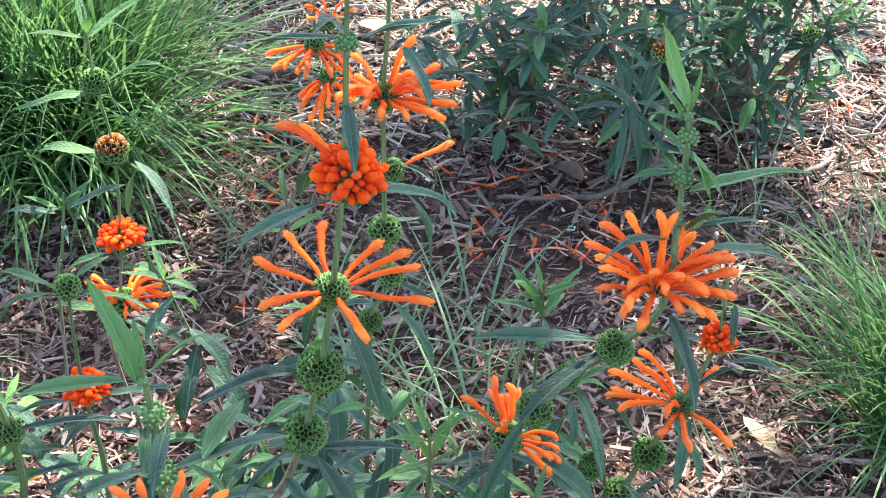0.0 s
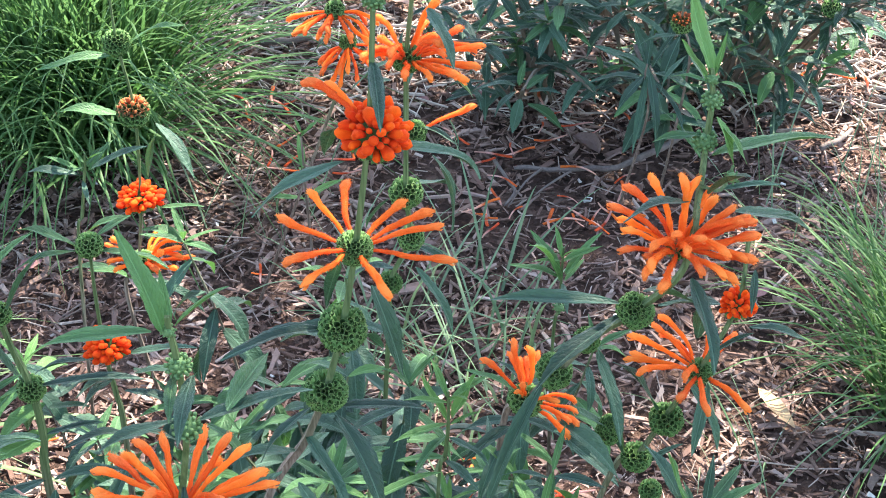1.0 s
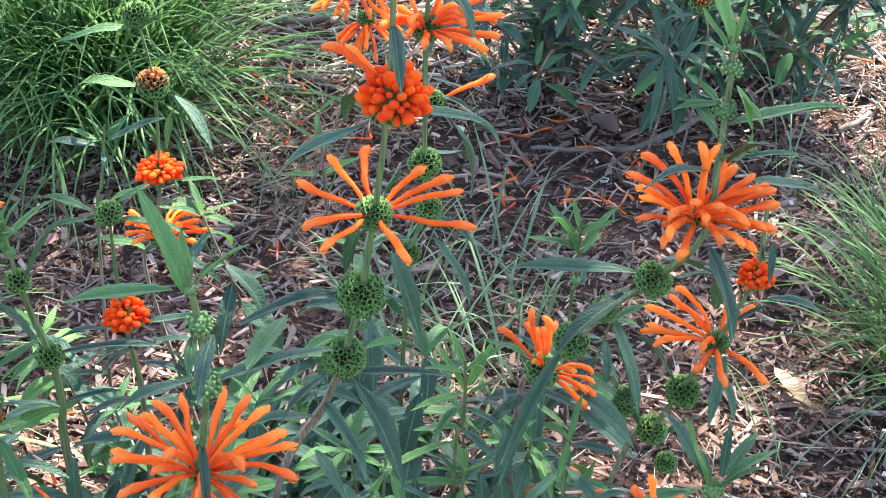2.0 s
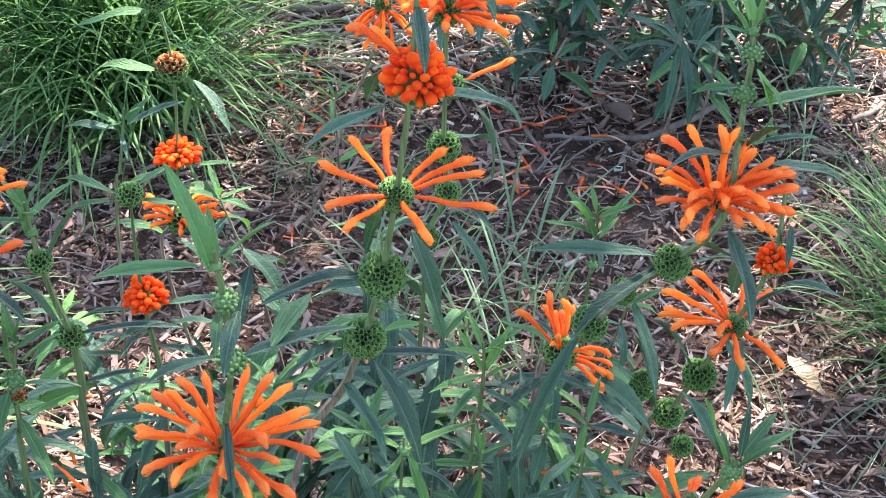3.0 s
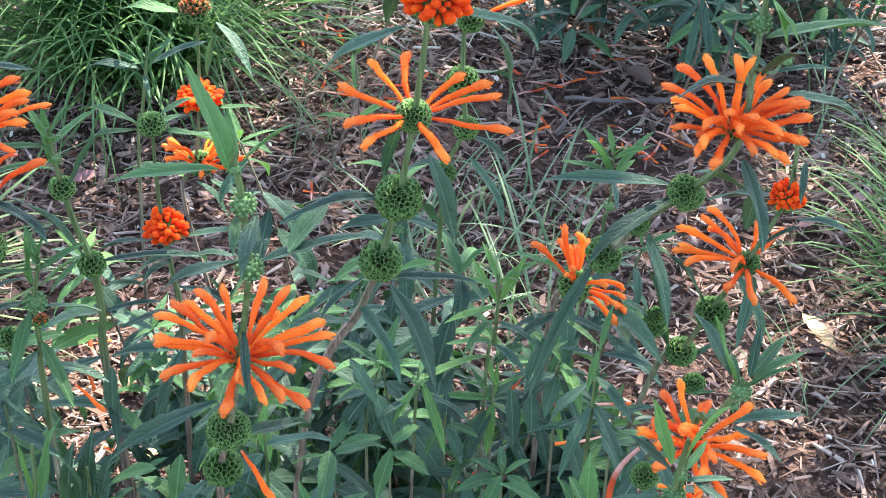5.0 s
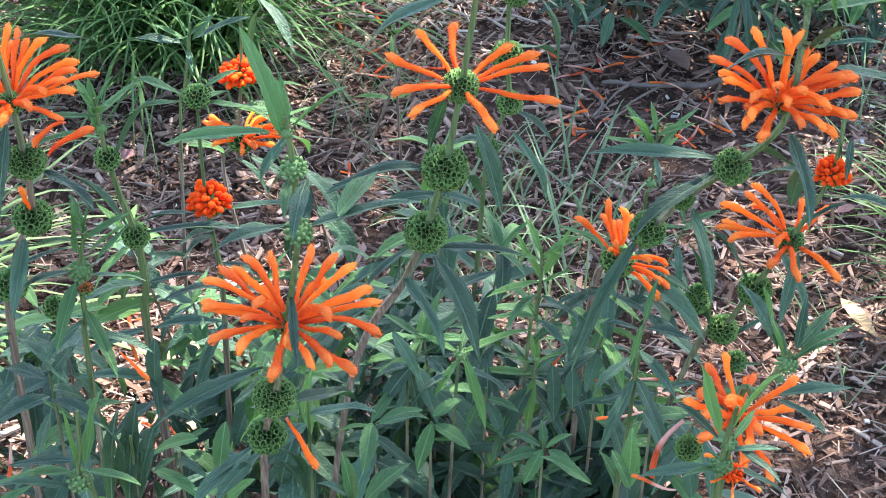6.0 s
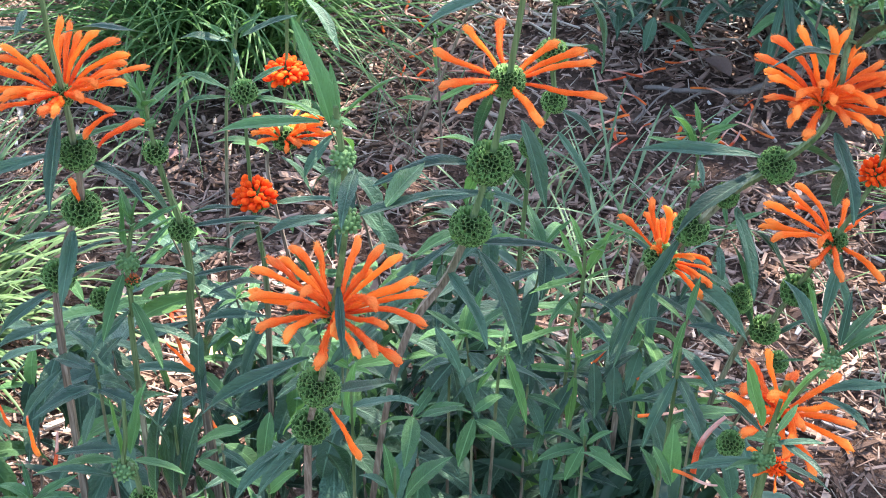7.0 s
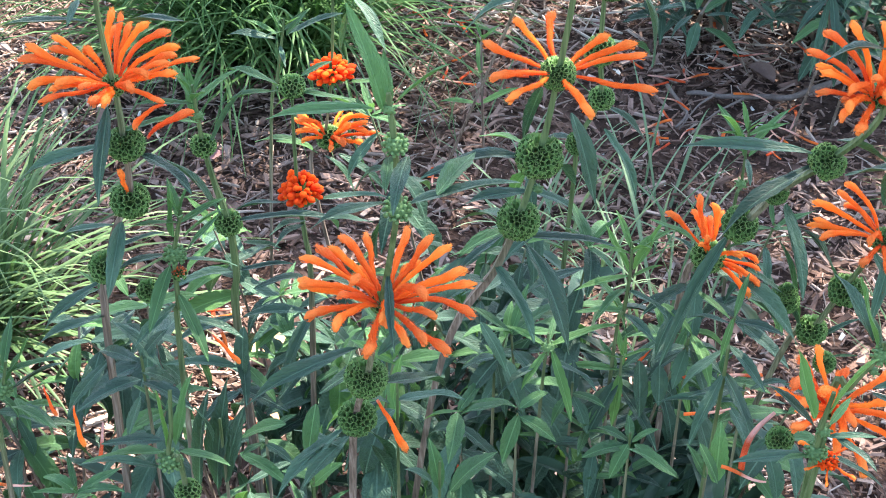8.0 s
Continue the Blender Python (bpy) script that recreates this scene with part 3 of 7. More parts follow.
branch_thing([(0.081, 1.944, 0.012), (0.123, 1.939, 0.016), (0.170, 1.936, 0.018), (0.234, 1.942, 0.020), (0.287, 1.973, 0.025), (0.343, 2.018, 0.030)], 0.0035, 0.0055, "grey fallen branch lying under the shrub", [[(0.123, 1.939, 0.016), (0.096, 1.895, 0.020), (0.070, 1.840, 0.012)], [(0.170, 1.939, 0.016), (0.129, 1.888, 0.020), (0.108, 1.870, 0.012)]])
branch_thing([(0.051, 1.965, 0.012), (0.072, 1.897, 0.020), (0.080, 1.866, 0.020), (0.065, 1.846, 0.012)], 0.003, 0.002, "thin grey twig on bark mulch")
branch_thing([(0.331, 2.017, 0.020), (0.292, 2.001, 0.100), (0.250, 1.994, 0.200)], 0.004, 0.003, "dark bent stem lying under the shrub")
branch_thing([(-0.345, 2.318, 0.012), (-0.306, 2.312, 0.018), (-0.259, 2.329, 0.016)], 0.008, 0.005, "bark-covered stick lying on mulch")
branch_thing([(0.555, 2.019, 0.012), (0.582, 2.031, 0.020), (0.615, 2.078, 0.012)], 0.005, 0.004, "short grey stick lying on mulch")


def dead_leaf_mesh(half, cup, seed, material):
    """A dry curled leaf of length 1 along +y with a short stalk."""
    r = random.Random(seed)
    v, f, n = [], [], 10
    for i in range(n + 1):
        s = i / n
        w = half * math.sin(math.pi * s ** 0.9) ** 0.8 + 0.008 if s < 1 else 0.004
        for u in (-1, -0.5, 0, 0.5, 1):
            v.append((u * w * (1 - 0.3 * cup), s - 0.5 + 0.02 * r.uniform(-1, 1) * abs(u), cup * u * u * w + 0.05 * math.sin(2 * s + seed) * (s - 0.5) + 0.02 * r.uniform(-1, 1)))
    for i in range(n):
        for j in range(4):
            a = i * 5 + j
            f.append((a, a + 1, a + 6, a + 5))
    return mesh("dead_leaf", v, f, material)


def dead_leaf(at, az, length, half=0.2, cup=0.4, tilt=8, material=None, label="dry leaf lying on bark mulch", seed=1):
    ob = thing("fallen_leaf", at, label, "leaf")
    piece("blade", dead_leaf_mesh(half, cup, seed, material or M_DRY), ob, pose(0, 0, 0, 0, 0, az - 90) @ pose(0, 0, 0, tilt, 0, 0) @ Matrix.Scale(length, 4))
    v, f = sweep([Vector((0, -0.5 * length, 0)), Vector((0.05 * length, -0.62 * length, 0.002)), Vector((0.02 * length, -0.72 * length, 0.001))], lambda t: 0.0012 - 0.0004 * t, ring(5))
    piece("stalk", mesh("stalk", v, f, M_DRY_GREY), ob, pose(0, 0, 0, 0, 0, az - 90))
    return ob


dead_leaf((0.388, 1.394, 0.036), -66, 0.080, 0.135, 0.25, 4, M_DRY, "tan curled dry leaf lying beside grass", 4)
dead_leaf((-0.580, 1.652, 0.027), 33, 0.038, 0.34, 0.3, 6, M_PINK, "purplish dry leaf lying on mulch", 5)
dead_leaf((0.192, 1.991, 0.027), -61, 0.072, 0.28, 0.6, 6, M_DRY_GREY, "grey-brown dry leaf under the branch", 6)
dead_leaf((-0.367, 2.472, 0.027), -33, 0.065, 0.32, 0.5, 6, M_DRY_GREY, "pale brown dry leaf near the grass", 7)
dead_leaf((-0.222, 1.854, 0.027), 38, 0.029, 0.30, 0.3, 6, M_PINK, "pinkish dry leaf lying on mulch", 8)
dead_leaf((0.405, 1.632, 0.027), 32, 0.029, 0.30, 0.3, 6, M_PINK, "purplish dry leaf lying on mulch", 9)
dead_leaf((-0.125, 2.465, 0.027), -50, 0.083, 0.30, 0.3, 6, M_DRY_GREY, "brown dry leaf on mulch", 10)
dead_leaf((-0.375, 1.142, 0.027), 56, 0.035, 0.30, 0.3, 6, M_DRY, "tan dry leaf on sunlit mulch", 11)
dead_leaf((-0.410, 1.267, 0.027), 39, 0.060, 0.30, 0.3, 6, M_DRY, "broad tan dry leaf on sunlit mulch", 12)

r_l = random.Random(12)
for _ in range(46):
    x, y = r_l.uniform(-0.95, 0.95), r_l.uniform(1.1, 2.75)
    dead_leaf((x, y, ground_z(x, y) + 0.018), r_l.uniform(0, 360), r_l.uniform(0.014, 0.036), r_l.uniform(0.16, 0.32), r_l.uniform(-0.5, 0.8), r_l.uniform(-18, 18),
              M_DRY_GREY if r_l.random() < 0.75 else M_PINK, "small grey-brown dry leaf lying on mulch", r_l.randint(0, 99))


def withered_tube(seed):
    """A spent corolla: a limp, twisted orange strand of length 1."""
    r = random.Random(seed)
    pts = [Vector((0.12 * math.sin(2.6 * i / 7 + seed), i / 7 - 0.5, 0.06 * math.sin(4 * i / 7 + 2 * seed) + 0.05)) for i in range(8)]
    v, f = sweep(pts, lambda t: 0.026 + 0.050 * t * (1 - 0.45 * t), [(x, y * 0.55) for x, y in ring(6)])
    return mesh("corolla", v, f, M_FALLEN)


SPENT = [withered_tube(s) for s in range(6)]


def spent_flower(x, y, z, az, length, tilt=0):
    ob = tagged(new("fallen_flower", rng.choice(SPENT)), "spent orange flower tube lying on mulch", "flower", "fallen flowers")
    ob.matrix_basis = Matrix.Translation((x, y, z)) @ pose(0, 0, 0, tilt, 0, az) @ Matrix.Diagonal((length * 1.1, length * 1.25, length * 1.1, 1))


spent_flower(0.030, 1.824, 0.022, 286, 0.049)
spent_flower(0.051, 1.848, 0.022, 10, 0.038)
spent_flower(0.081, 1.811, 0.022, 324, 0.030)
spent_flower(0.038, 1.797, 0.022, 195, 0.041)
spent_flower(0.149, 1.787, 0.022, 100, 0.048)
spent_flower(0.139, 1.798, 0.022, 286, 0.031)
spent_flower(0.132, 1.794, 0.022, 0, 0.047)
spent_flower(0.232, 1.871, 0.022, 353, 0.047)
spent_flower(0.212, 1.818, 0.022, 194, 0.043)
spent_flower(0.238, 1.824, 0.022, 248, 0.049)
spent_flower(0.245, 1.906, 0.022, 130, 0.032)
spent_flower(0.137, 2.014, 0.022, 108, 0.041)
spent_flower(0.205, 2.029, 0.022, 121, 0.035)
spent_flower(0.154, 2.081, 0.022, 113, 0.039)
spent_flower(0.122, 2.044, 0.022, 351, 0.029)
spent_flower(0.130, 2.126, 0.022, 6, 0.045)
spent_flower(0.079, 1.980, 0.022, 3, 0.029)
spent_flower(0.175, 1.923, 0.022, 70, 0.045)
spent_flower(-0.263, 2.108, 0.022, 123, 0.036)
spent_flower(-0.349, 2.096, 0.022, 38, 0.044)
spent_flower(-0.300, 2.120, 0.022, 13, 0.049)
spent_flower(-0.292, 2.087, 0.022, 219, 0.048)
spent_flower(-0.334, 2.066, 0.022, 196, 0.035)
spent_flower(0.170, 1.795, 0.022, 28, 0.031)
spent_flower(0.156, 1.847, 0.022, 58, 0.029)
spent_flower(0.195, 1.805, 0.022, 146, 0.033)
spent_flower(0.569, 2.242, 0.022, 164, 0.037)
spent_flower(0.662, 2.194, 0.022, 11, 0.039)
spent_flower(0.618, 2.227, 0.022, 263, 0.049)
spent_flower(0.580, 2.249, 0.022, 38, 0.038)
spent_flower(-0.167, 1.908, 0.022, 106, 0.038)
spent_flower(-0.135, 1.958, 0.022, 351, 0.038)
spent_flower(-0.288, 1.938, 0.022, 172, 0.034)
spent_flower(-0.238, 1.937, 0.022, 135, 0.050)
spent_flower(-0.162, 1.965, 0.022, 179, 0.035)
spent_flower(-0.189, 1.939, 0.022, 281, 0.047)
spent_flower(-0.263, 1.904, 0.022, 278, 0.043)
spent_flower(-0.261, 1.989, 0.022, 130, 0.043)
spent_flower(0.086, 1.971, 0.022, 277, 0.043)
spent_flower(0.060, 1.891, 0.022, 233, 0.041)
spent_flower(0.178, 2.052, 0.022, 90, 0.043)
spent_flower(-0.010, 2.009, 0.022, 233, 0.046)
spent_flower(0.049, 1.965, 0.022, 265, 0.046)
spent_flower(0.031, 1.938, 0.022, 313, 0.043)
spent_flower(0.256, 2.093, 0.022, 186, 0.040)
spent_flower(0.045, 1.763, 0.022, 337, 0.038)
spent_flower(0.019, 1.807, 0.022, 262, 0.032)
spent_flower(0.033, 1.805, 0.022, 239, 0.037)
spent_flower(0.176, 1.807, 0.022, 229, 0.044)
spent_flower(0.204, 1.795, 0.022, 158, 0.042)
spent_flower(0.199, 1.778, 0.022, 227, 0.029)
spent_flower(-0.268, 1.650, 0.022, 19, 0.031)
spent_flower(-0.263, 1.648, 0.022, 69, 0.029)
spent_flower(-0.191, 1.122, 0.022, 220, 0.041)
spent_flower(-0.142, 1.061, 0.022, 0, 0.037)
spent_flower(-0.159, 1.098, 0.022, 41, 0.046)
spent_flower(-0.162, 1.126, 0.022, 220, 0.030)
spent_flower(-0.190, 1.139, 0.022, 209, 0.049)
spent_flower(-0.143, 1.169, 0.022, 292, 0.042)
spent_flower(-0.404, 1.149, 0.022, 214, 0.040)
spent_flower(-0.302, 1.214, 0.022, 219, 0.036)
spent_flower(-0.393, 1.171, 0.022, 38, 0.040)
spent_flower(-0.413, 1.184, 0.022, 226, 0.048)
spent_flower(-0.415, 1.132, 0.022, 81, 0.034)
spent_flower(-0.358, 1.182, 0.022, 346, 0.048)
spent_flower(0.021, 1.270, 0.022, 353, 0.039)
spent_flower(0.016, 1.218, 0.022, 354, 0.039)
spent_flower(0.045, 1.184, 0.022, 43, 0.042)
spent_flower(0.014, 1.226, 0.022, 281, 0.046)
spent_flower(0.131, 1.253, 0.022, 98, 0.049)
spent_flower(0.068, 1.294, 0.022, 96, 0.031)
spent_flower(0.108, 1.259, 0.022, 218, 0.038)
spent_flower(0.008, 1.307, 0.022, 267, 0.031)
spent_flower(-0.112, 1.155, 0.022, 192, 0.035)
spent_flower(-0.128, 1.099, 0.022, 167, 0.036)
spent_flower(-0.119, 1.168, 0.022, 13, 0.034)
spent_flower(-0.217, 1.102, 0.022, 319, 0.040)
spent_flower(-0.027, 1.140, 0.022, 153, 0.041)
spent_flower(-0.135, 1.166, 0.022, 173, 0.048)
spent_flower(-0.486, 1.312, 0.022, 306, 0.032)
spent_flower(-0.481, 1.301, 0.022, 23, 0.046)
spent_flower(-0.484, 1.328, 0.022, 103, 0.045)
spent_flower(-0.125, 1.106, 0.022, 172, 0.040)
spent_flower(-0.158, 1.098, 0.022, 55, 0.041)
spent_flower(-0.133, 1.106, 0.022, 82, 0.046)
spent_flower(-0.129, 1.125, 0.022, 9, 0.044)


# ---- grasses ----
def tussock(name, centre, spread, count, lengths, width, lean, material, label, seed, az=None, sag=2.0, category="grass"):
    """A clump of arching blades from one crown. lean: degrees from upright; az: the sector that they lean into."""
    r = random.Random(seed)
    verts, faces, segs = [], [], 9
    for _ in range(count):
        a = r.uniform(0, 2 * math.pi) if az is None else radians(r.uniform(*az))
        d = spread * math.sqrt(r.random())
        b = r.uniform(0, 2 * math.pi)
        out = Vector((math.cos(a), math.sin(a), 0))
        p = Vector((centre[0] + d * math.cos(b), centre[1] + d * math.sin(b), ground_z(*centre) - 0.005))
        ln = r.uniform(*lengths)
        tilt = radians(r.uniform(*lean))
        droop = sag * r.uniform(0.5, 1.25)
        wd = width * r.uniform(0.6, 1.2)
        side = Vector((-out.y, out.x, 0))
        side = (side + out * r.uniform(-0.35, 0.35)).normalized()
        swirl = r.uniform(-0.18, 0.18)
        k = len(verts)
        for i in range(segs + 1):
            s = i / segs
            w = wd * (1 - s ** 2.2) * (0.6 + 0.8 * s if s < 0.5 else 1.0) + 0.0002
            way = out * math.sin(tilt) + Vector((0, 0, math.cos(tilt)))
            fold = way.cross(side).normalized() * w * 0.5
            verts += [p - side * w, p + fold, p + side * w]
            if i < segs:
                faces += [(k + 3 * i, k + 3 * i + 1, k + 3 * i + 4, k + 3 * i + 3), (k + 3 * i + 1, k + 3 * i + 2, k + 3 * i + 5, k + 3 * i + 4)]
            p = p + way * ln / segs
            floor = ground_z(p.x, p.y) + 0.012
            if p.z < floor:
                p.z = floor
            tilt = min(radians(118), tilt + droop * s * 1.7 / segs * (1.2 - math.cos(tilt) * 0.3))
            out = (out + side * swirl / segs).normalized()
    ob = tagged(new(name, mesh(name, verts, faces, material)), label, category, "", "stuff")
    return ob


tussock("grass_tussock", (-0.60, 2.08), 0.13, 600, (0.30, 0.58), 0.0036, (2, 40), M_GRASS_DEEP, "dense tussock of fine upright dark green grass", 21, sag=1.3)
tussock("grass_tussock", (-0.60, 2.06), 0.13, 440, (0.32, 0.58), 0.0036, (24, 62), M_GRASS, "outer arching blades of a green grass tussock", 22, sag=1.9)
tussock("grass_tussock", (-0.60, 2.00), 0.13, 190, (0.32, 0.50), 0.0034, (24, 56), M_GRASS, "fringe of grass blades drooping onto mulch", 32, (195, 345), 2.6)
tussock("grass_tussock", (0.600, 1.41), 0.07, 560, (0.20, 0.42), 0.0028, (2, 48), M_GRASS_DEEP, "loose tussock of thin green grass", 23)
tussock("grass_tussock", (0.66, 1.60), 0.08, 44, (0.16, 0.34), 0.0019, (25, 82), M_GRASS_DEEP, "thin green grass blades sprawling over mulch", 24)
tussock("grass_tussock", (-0.81, 1.25), 0.09, 430, (0.20, 0.42), 0.0038, (10, 72), M_GRASS_PALE, "sunlit yellow-green grass tussock", 25)
tussock("grass_tussock", (-0.30, 2.80), 0.10, 330, (0.2, 0.42), 0.0022, (4, 60), M_GRASS, "distant small green grass tussock", 26)
tussock("grass_wisps", (-0.02, 1.55), 0.15, 60, (0.10, 0.24), 0.0025, (8, 58), M_WISP, "sparse pale grass wisps growing through mulch", 27, sag=1.2)
tussock("grass_wisps", (-0.28, 1.78), 0.10, 16, (0.12, 0.24), 0.0014, (5, 50), M_WISP, "few thin grass blades growing through mulch", 28, sag=1.2)
tussock("grass_wisps", (0.52, 1.80), 0.14, 26, (0.14, 0.30), 0.0013, (5, 55), M_WISP, "thin grass wisps growing beside mulch", 29, sag=1.2)
tussock("grass_wisps", (-0.02, 1.36), 0.14, 44, (0.12, 0.25), 0.0025, (5, 50), M_WISP, "pale grass wisps beneath the leafy stems", 30, sag=1.2)
tussock("grass_wisps", (0.40, 1.30), 0.12, 20, (0.10, 0.2), 0.0012, (5, 60), M_WISP, "thin grass wisps on bare mulch", 31, sag=1.2)


# ---- leafy shoots ----
def leafy_shoot(plant, foot, top, pairs, size, kinds, start=0.35, r=None, droop=0.7, thick=0.0034, tuft=True, material=None, wide=1.0, dip=0):
    """A stem with crossed pairs of leaves and a tuft of young ones."""
    r = r or rng
    foot, top = Vector(foot), Vector(top)
    mid = foot.lerp(top, 0.55) + Vector((0, 0, 0.12 * (top - foot).length))
    line = curve_points([foot, mid, top], 12)
    stem_part(plant, [foot, mid, top], thick, thick * 0.55, material or M_STEM, segs=10)
    az0 = r.uniform(0, 180)
    for q in range(pairs):
        s = start + (1 - start) * q / max(1, pairs - 1)
        p = line[min(12, int(round(s * 12)))]
        for h in (0, 180):
            az = az0 + 90 * q + h + r.uniform(-22, 22)
            ln = size * r.uniform(0.7, 1.12) * (1.05 - 0.35 * max(0, s - 0.6) / 0.4)
            kd = kinds[0] if r.random() < 0.78 - 0.5 * (q == pairs - 1) else kinds[1]
            leaf(plant, p, az, r.uniform(-22, 26) + dip + (22 - dip) * (q == pairs - 1), ln, droop * r.uniform(0.5, 1.6), kd, 0.0, wide)
    if tuft:
        shoot_tip(plant, top, (0, 0), size * 0.55, kinds[1], 2, r.uniform(0, 180))


def shrub(foot, label, tips, seed, size, pairs):
    r = random.Random(seed)
    s = thing("leafy_shrub", (foot[0], foot[1], 0), label, "shrub", "background shrubs")
    for tip in tips:
        f = (foot[0] + r.uniform(-0.06, 0.06), foot[1] + r.uniform(-0.05, 0.05), -0.01)
        leafy_shoot(s, f, tip, pairs, size * r.uniform(0.8, 1.0), ("old", "mid" if r.random() < 0.55 else "old"), 0.50, r, 0.5, 0.0042, True, M_WOODY, 1.25)
    return s


def tips_in(n, xs, ys, zs, seed):
    r = random.Random(seed)
    return [(r.uniform(*xs), r.uniform(*ys), r.uniform(*zs)) for _ in range(n)]


def woody_twig(plant, tip):
    """A bare branch from the foot of a shrub to a whorl of leaves."""
    foot = plant.location + Vector((rng.uniform(-0.05, 0.05), rng.uniform(-0.05, 0.03), -0.01))
    tip = Vector(tip)
    stem_part(plant, [foot, foot.lerp(tip, 0.55) + Vector((0, 0, 0.05)), tip], 0.0042, 0.0022, M_WOODY, segs=10)


SHRUBS = [
    shrub((0.10, 2.20), "dark green leafy shrub with narrow drooping leaves", tips_in(17, (-0.10, 0.20), (1.92, 2.28), (0.06, 0.34), 41), 41, 0.080, 6),
    shrub((0.30, 2.20), "dark green shrub with whorls of lance leaves", tips_in(20, (0.14, 0.42), (1.96, 2.30), (0.06, 0.38), 42), 42, 0.080, 6),
    shrub((0.46, 2.22), "blue-green leafy shrub beside sunlit mulch", tips_in(27, (0.34, 0.66), (1.98, 2.40), (0.08, 0.42), 43), 43, 0.082, 6),
    shrub((0.26, 2.42), "tall leafy shrub shading the mulch", tips_in(16, (0.0, 0.58), (2.15, 2.6), (0.35, 0.85), 44), 44, 0.085, 7),
]
woody_twig(SHRUBS[1], (0.236, 2.010, 0.251))
leaf(SHRUBS[1], (0.236, 2.000, 0.259), 29, 52, 0.051, 0.70, "mid", wide=1.80)
leaf(SHRUBS[1], (0.238, 2.000, 0.257), -5, 34, 0.061, 0.70, "old", wide=1.80)
leaf(SHRUBS[1], (0.234, 2.000, 0.252), -148, -25, 0.052, 0.70, "old", wide=1.80)
leaf(SHRUBS[1], (0.229, 2.000, 0.261), -173, 12, 0.044, 0.70, "old", wide=1.80)
leaf(SHRUBS[1], (0.242, 2.000, 0.250), -20, -17, 0.074, 0.70, "old", wide=1.80)
leaf(SHRUBS[1], (0.237, 2.000, 0.238), -19, -43, 0.098, 0.35, "old", wide=1.14)
leaf(SHRUBS[1], (0.232, 2.000, 0.261), 135, 51, 0.038, 0.35, "old", wide=1.80)
woody_twig(SHRUBS[1], (0.281, 1.930, 0.174))
leaf(SHRUBS[1], (0.276, 1.920, 0.177), 167, 45, 0.105, 0.70, "old", wide=1.19)
leaf(SHRUBS[1], (0.285, 1.920, 0.188), 42, 71, 0.066, 0.35, "old", wide=1.80)
leaf(SHRUBS[1], (0.277, 1.920, 0.166), -161, -9, 0.072, 0.70, "mid", wide=1.80)
leaf(SHRUBS[1], (0.272, 1.920, 0.144), -150, -53, 0.084, 0.35, "old", wide=1.72)
leaf(SHRUBS[1], (0.293, 1.920, 0.163), -19, -20, 0.080, 0.70, "mid", wide=1.80)
leaf(SHRUBS[1], (0.285, 1.920, 0.186), -6, 30, 0.050, 0.70, "old", wide=1.80)
leaf(SHRUBS[1], (0.273, 1.920, 0.177), -173, 32, 0.047, 0.70, "old", wide=1.80)
leaf(SHRUBS[1], (0.280, 1.920, 0.163), -47, -60, 0.074, 0.35, "old", wide=1.65)
woody_twig(SHRUBS[1], (0.295, 1.910, 0.131))
leaf(SHRUBS[1], (0.302, 1.900, 0.140), -24, -43, 0.079, 0.35, "mid", wide=1.80)
leaf(SHRUBS[1], (0.329, 1.900, 0.125), -175, 27, 0.060, 0.70, "mid", wide=1.80)
leaf(SHRUBS[1], (0.296, 1.900, 0.131), -159, -7, 0.063, 0.70, "old", wide=1.80)
leaf(SHRUBS[1], (0.294, 1.900, 0.131), -121, -58, 0.058, 0.35, "old", wide=1.80)
leaf(SHRUBS[1], (0.296, 1.900, 0.134), -15, 4, 0.079, 0.70, "old", wide=1.58)
woody_twig(SHRUBS[2], (0.453, 1.980, 0.178))
leaf(SHRUBS[2], (0.450, 1.970, 0.188), -176, 35, 0.072, 0.70, "old", wide=1.78)
leaf(SHRUBS[2], (0.458, 1.970, 0.193), 31, 67, 0.075, 0.35, "old", wide=1.80)
leaf(SHRUBS[2], (0.459, 1.970, 0.184), -4, 23, 0.081, 0.70, "old", wide=1.80)
leaf(SHRUBS[2], (0.452, 1.970, 0.174), -133, -51, 0.054, 0.35, "mid", wide=1.80)
leaf(SHRUBS[2], (0.468, 1.970, 0.184), -55, -55, 0.054, 0.35, "mid", wide=1.80)
leaf(SHRUBS[2], (0.464, 1.970, 0.177), -25, -15, 0.058, 0.70, "old", wide=1.80)
leaf(SHRUBS[2], (0.447, 1.970, 0.183), -175, 16, 0.059, 0.70, "old", wide=1.80)
leaf(SHRUBS[2], (0.457, 1.970, 0.196), -7, 37, 0.048, 0.70, "mid", wide=1.80)
leaf(SHRUBS[2], (0.453, 1.970, 0.198), 123, 66, 0.044, 0.35, "old", wide=1.80)
woody_twig(SHRUBS[2], (0.443, 2.070, 0.252))
leaf(SHRUBS[2], (0.447, 2.060, 0.256), -16, 13, 0.075, 0.70, "mid", wide=1.60)
leaf(SHRUBS[2], (0.447, 2.060, 0.261), -146, -27, 0.051, 0.70, "mid", wide=1.80)
leaf(SHRUBS[2], (0.436, 2.060, 0.261), -174, 39, 0.050, 0.70, "old", wide=1.80)
leaf(SHRUBS[2], (0.443, 2.060, 0.267), 50, 61, 0.043, 0.35, "mid", wide=1.80)
leaf(SHRUBS[2], (0.441, 2.060, 0.257), -161, 3, 0.065, 0.70, "old", wide=1.80)
woody_twig(SHRUBS[0], (0.088, 1.960, 0.137))
leaf(SHRUBS[0], (0.078, 1.950, 0.142), -148, -21, 0.050, 0.70, "old", wide=1.80)
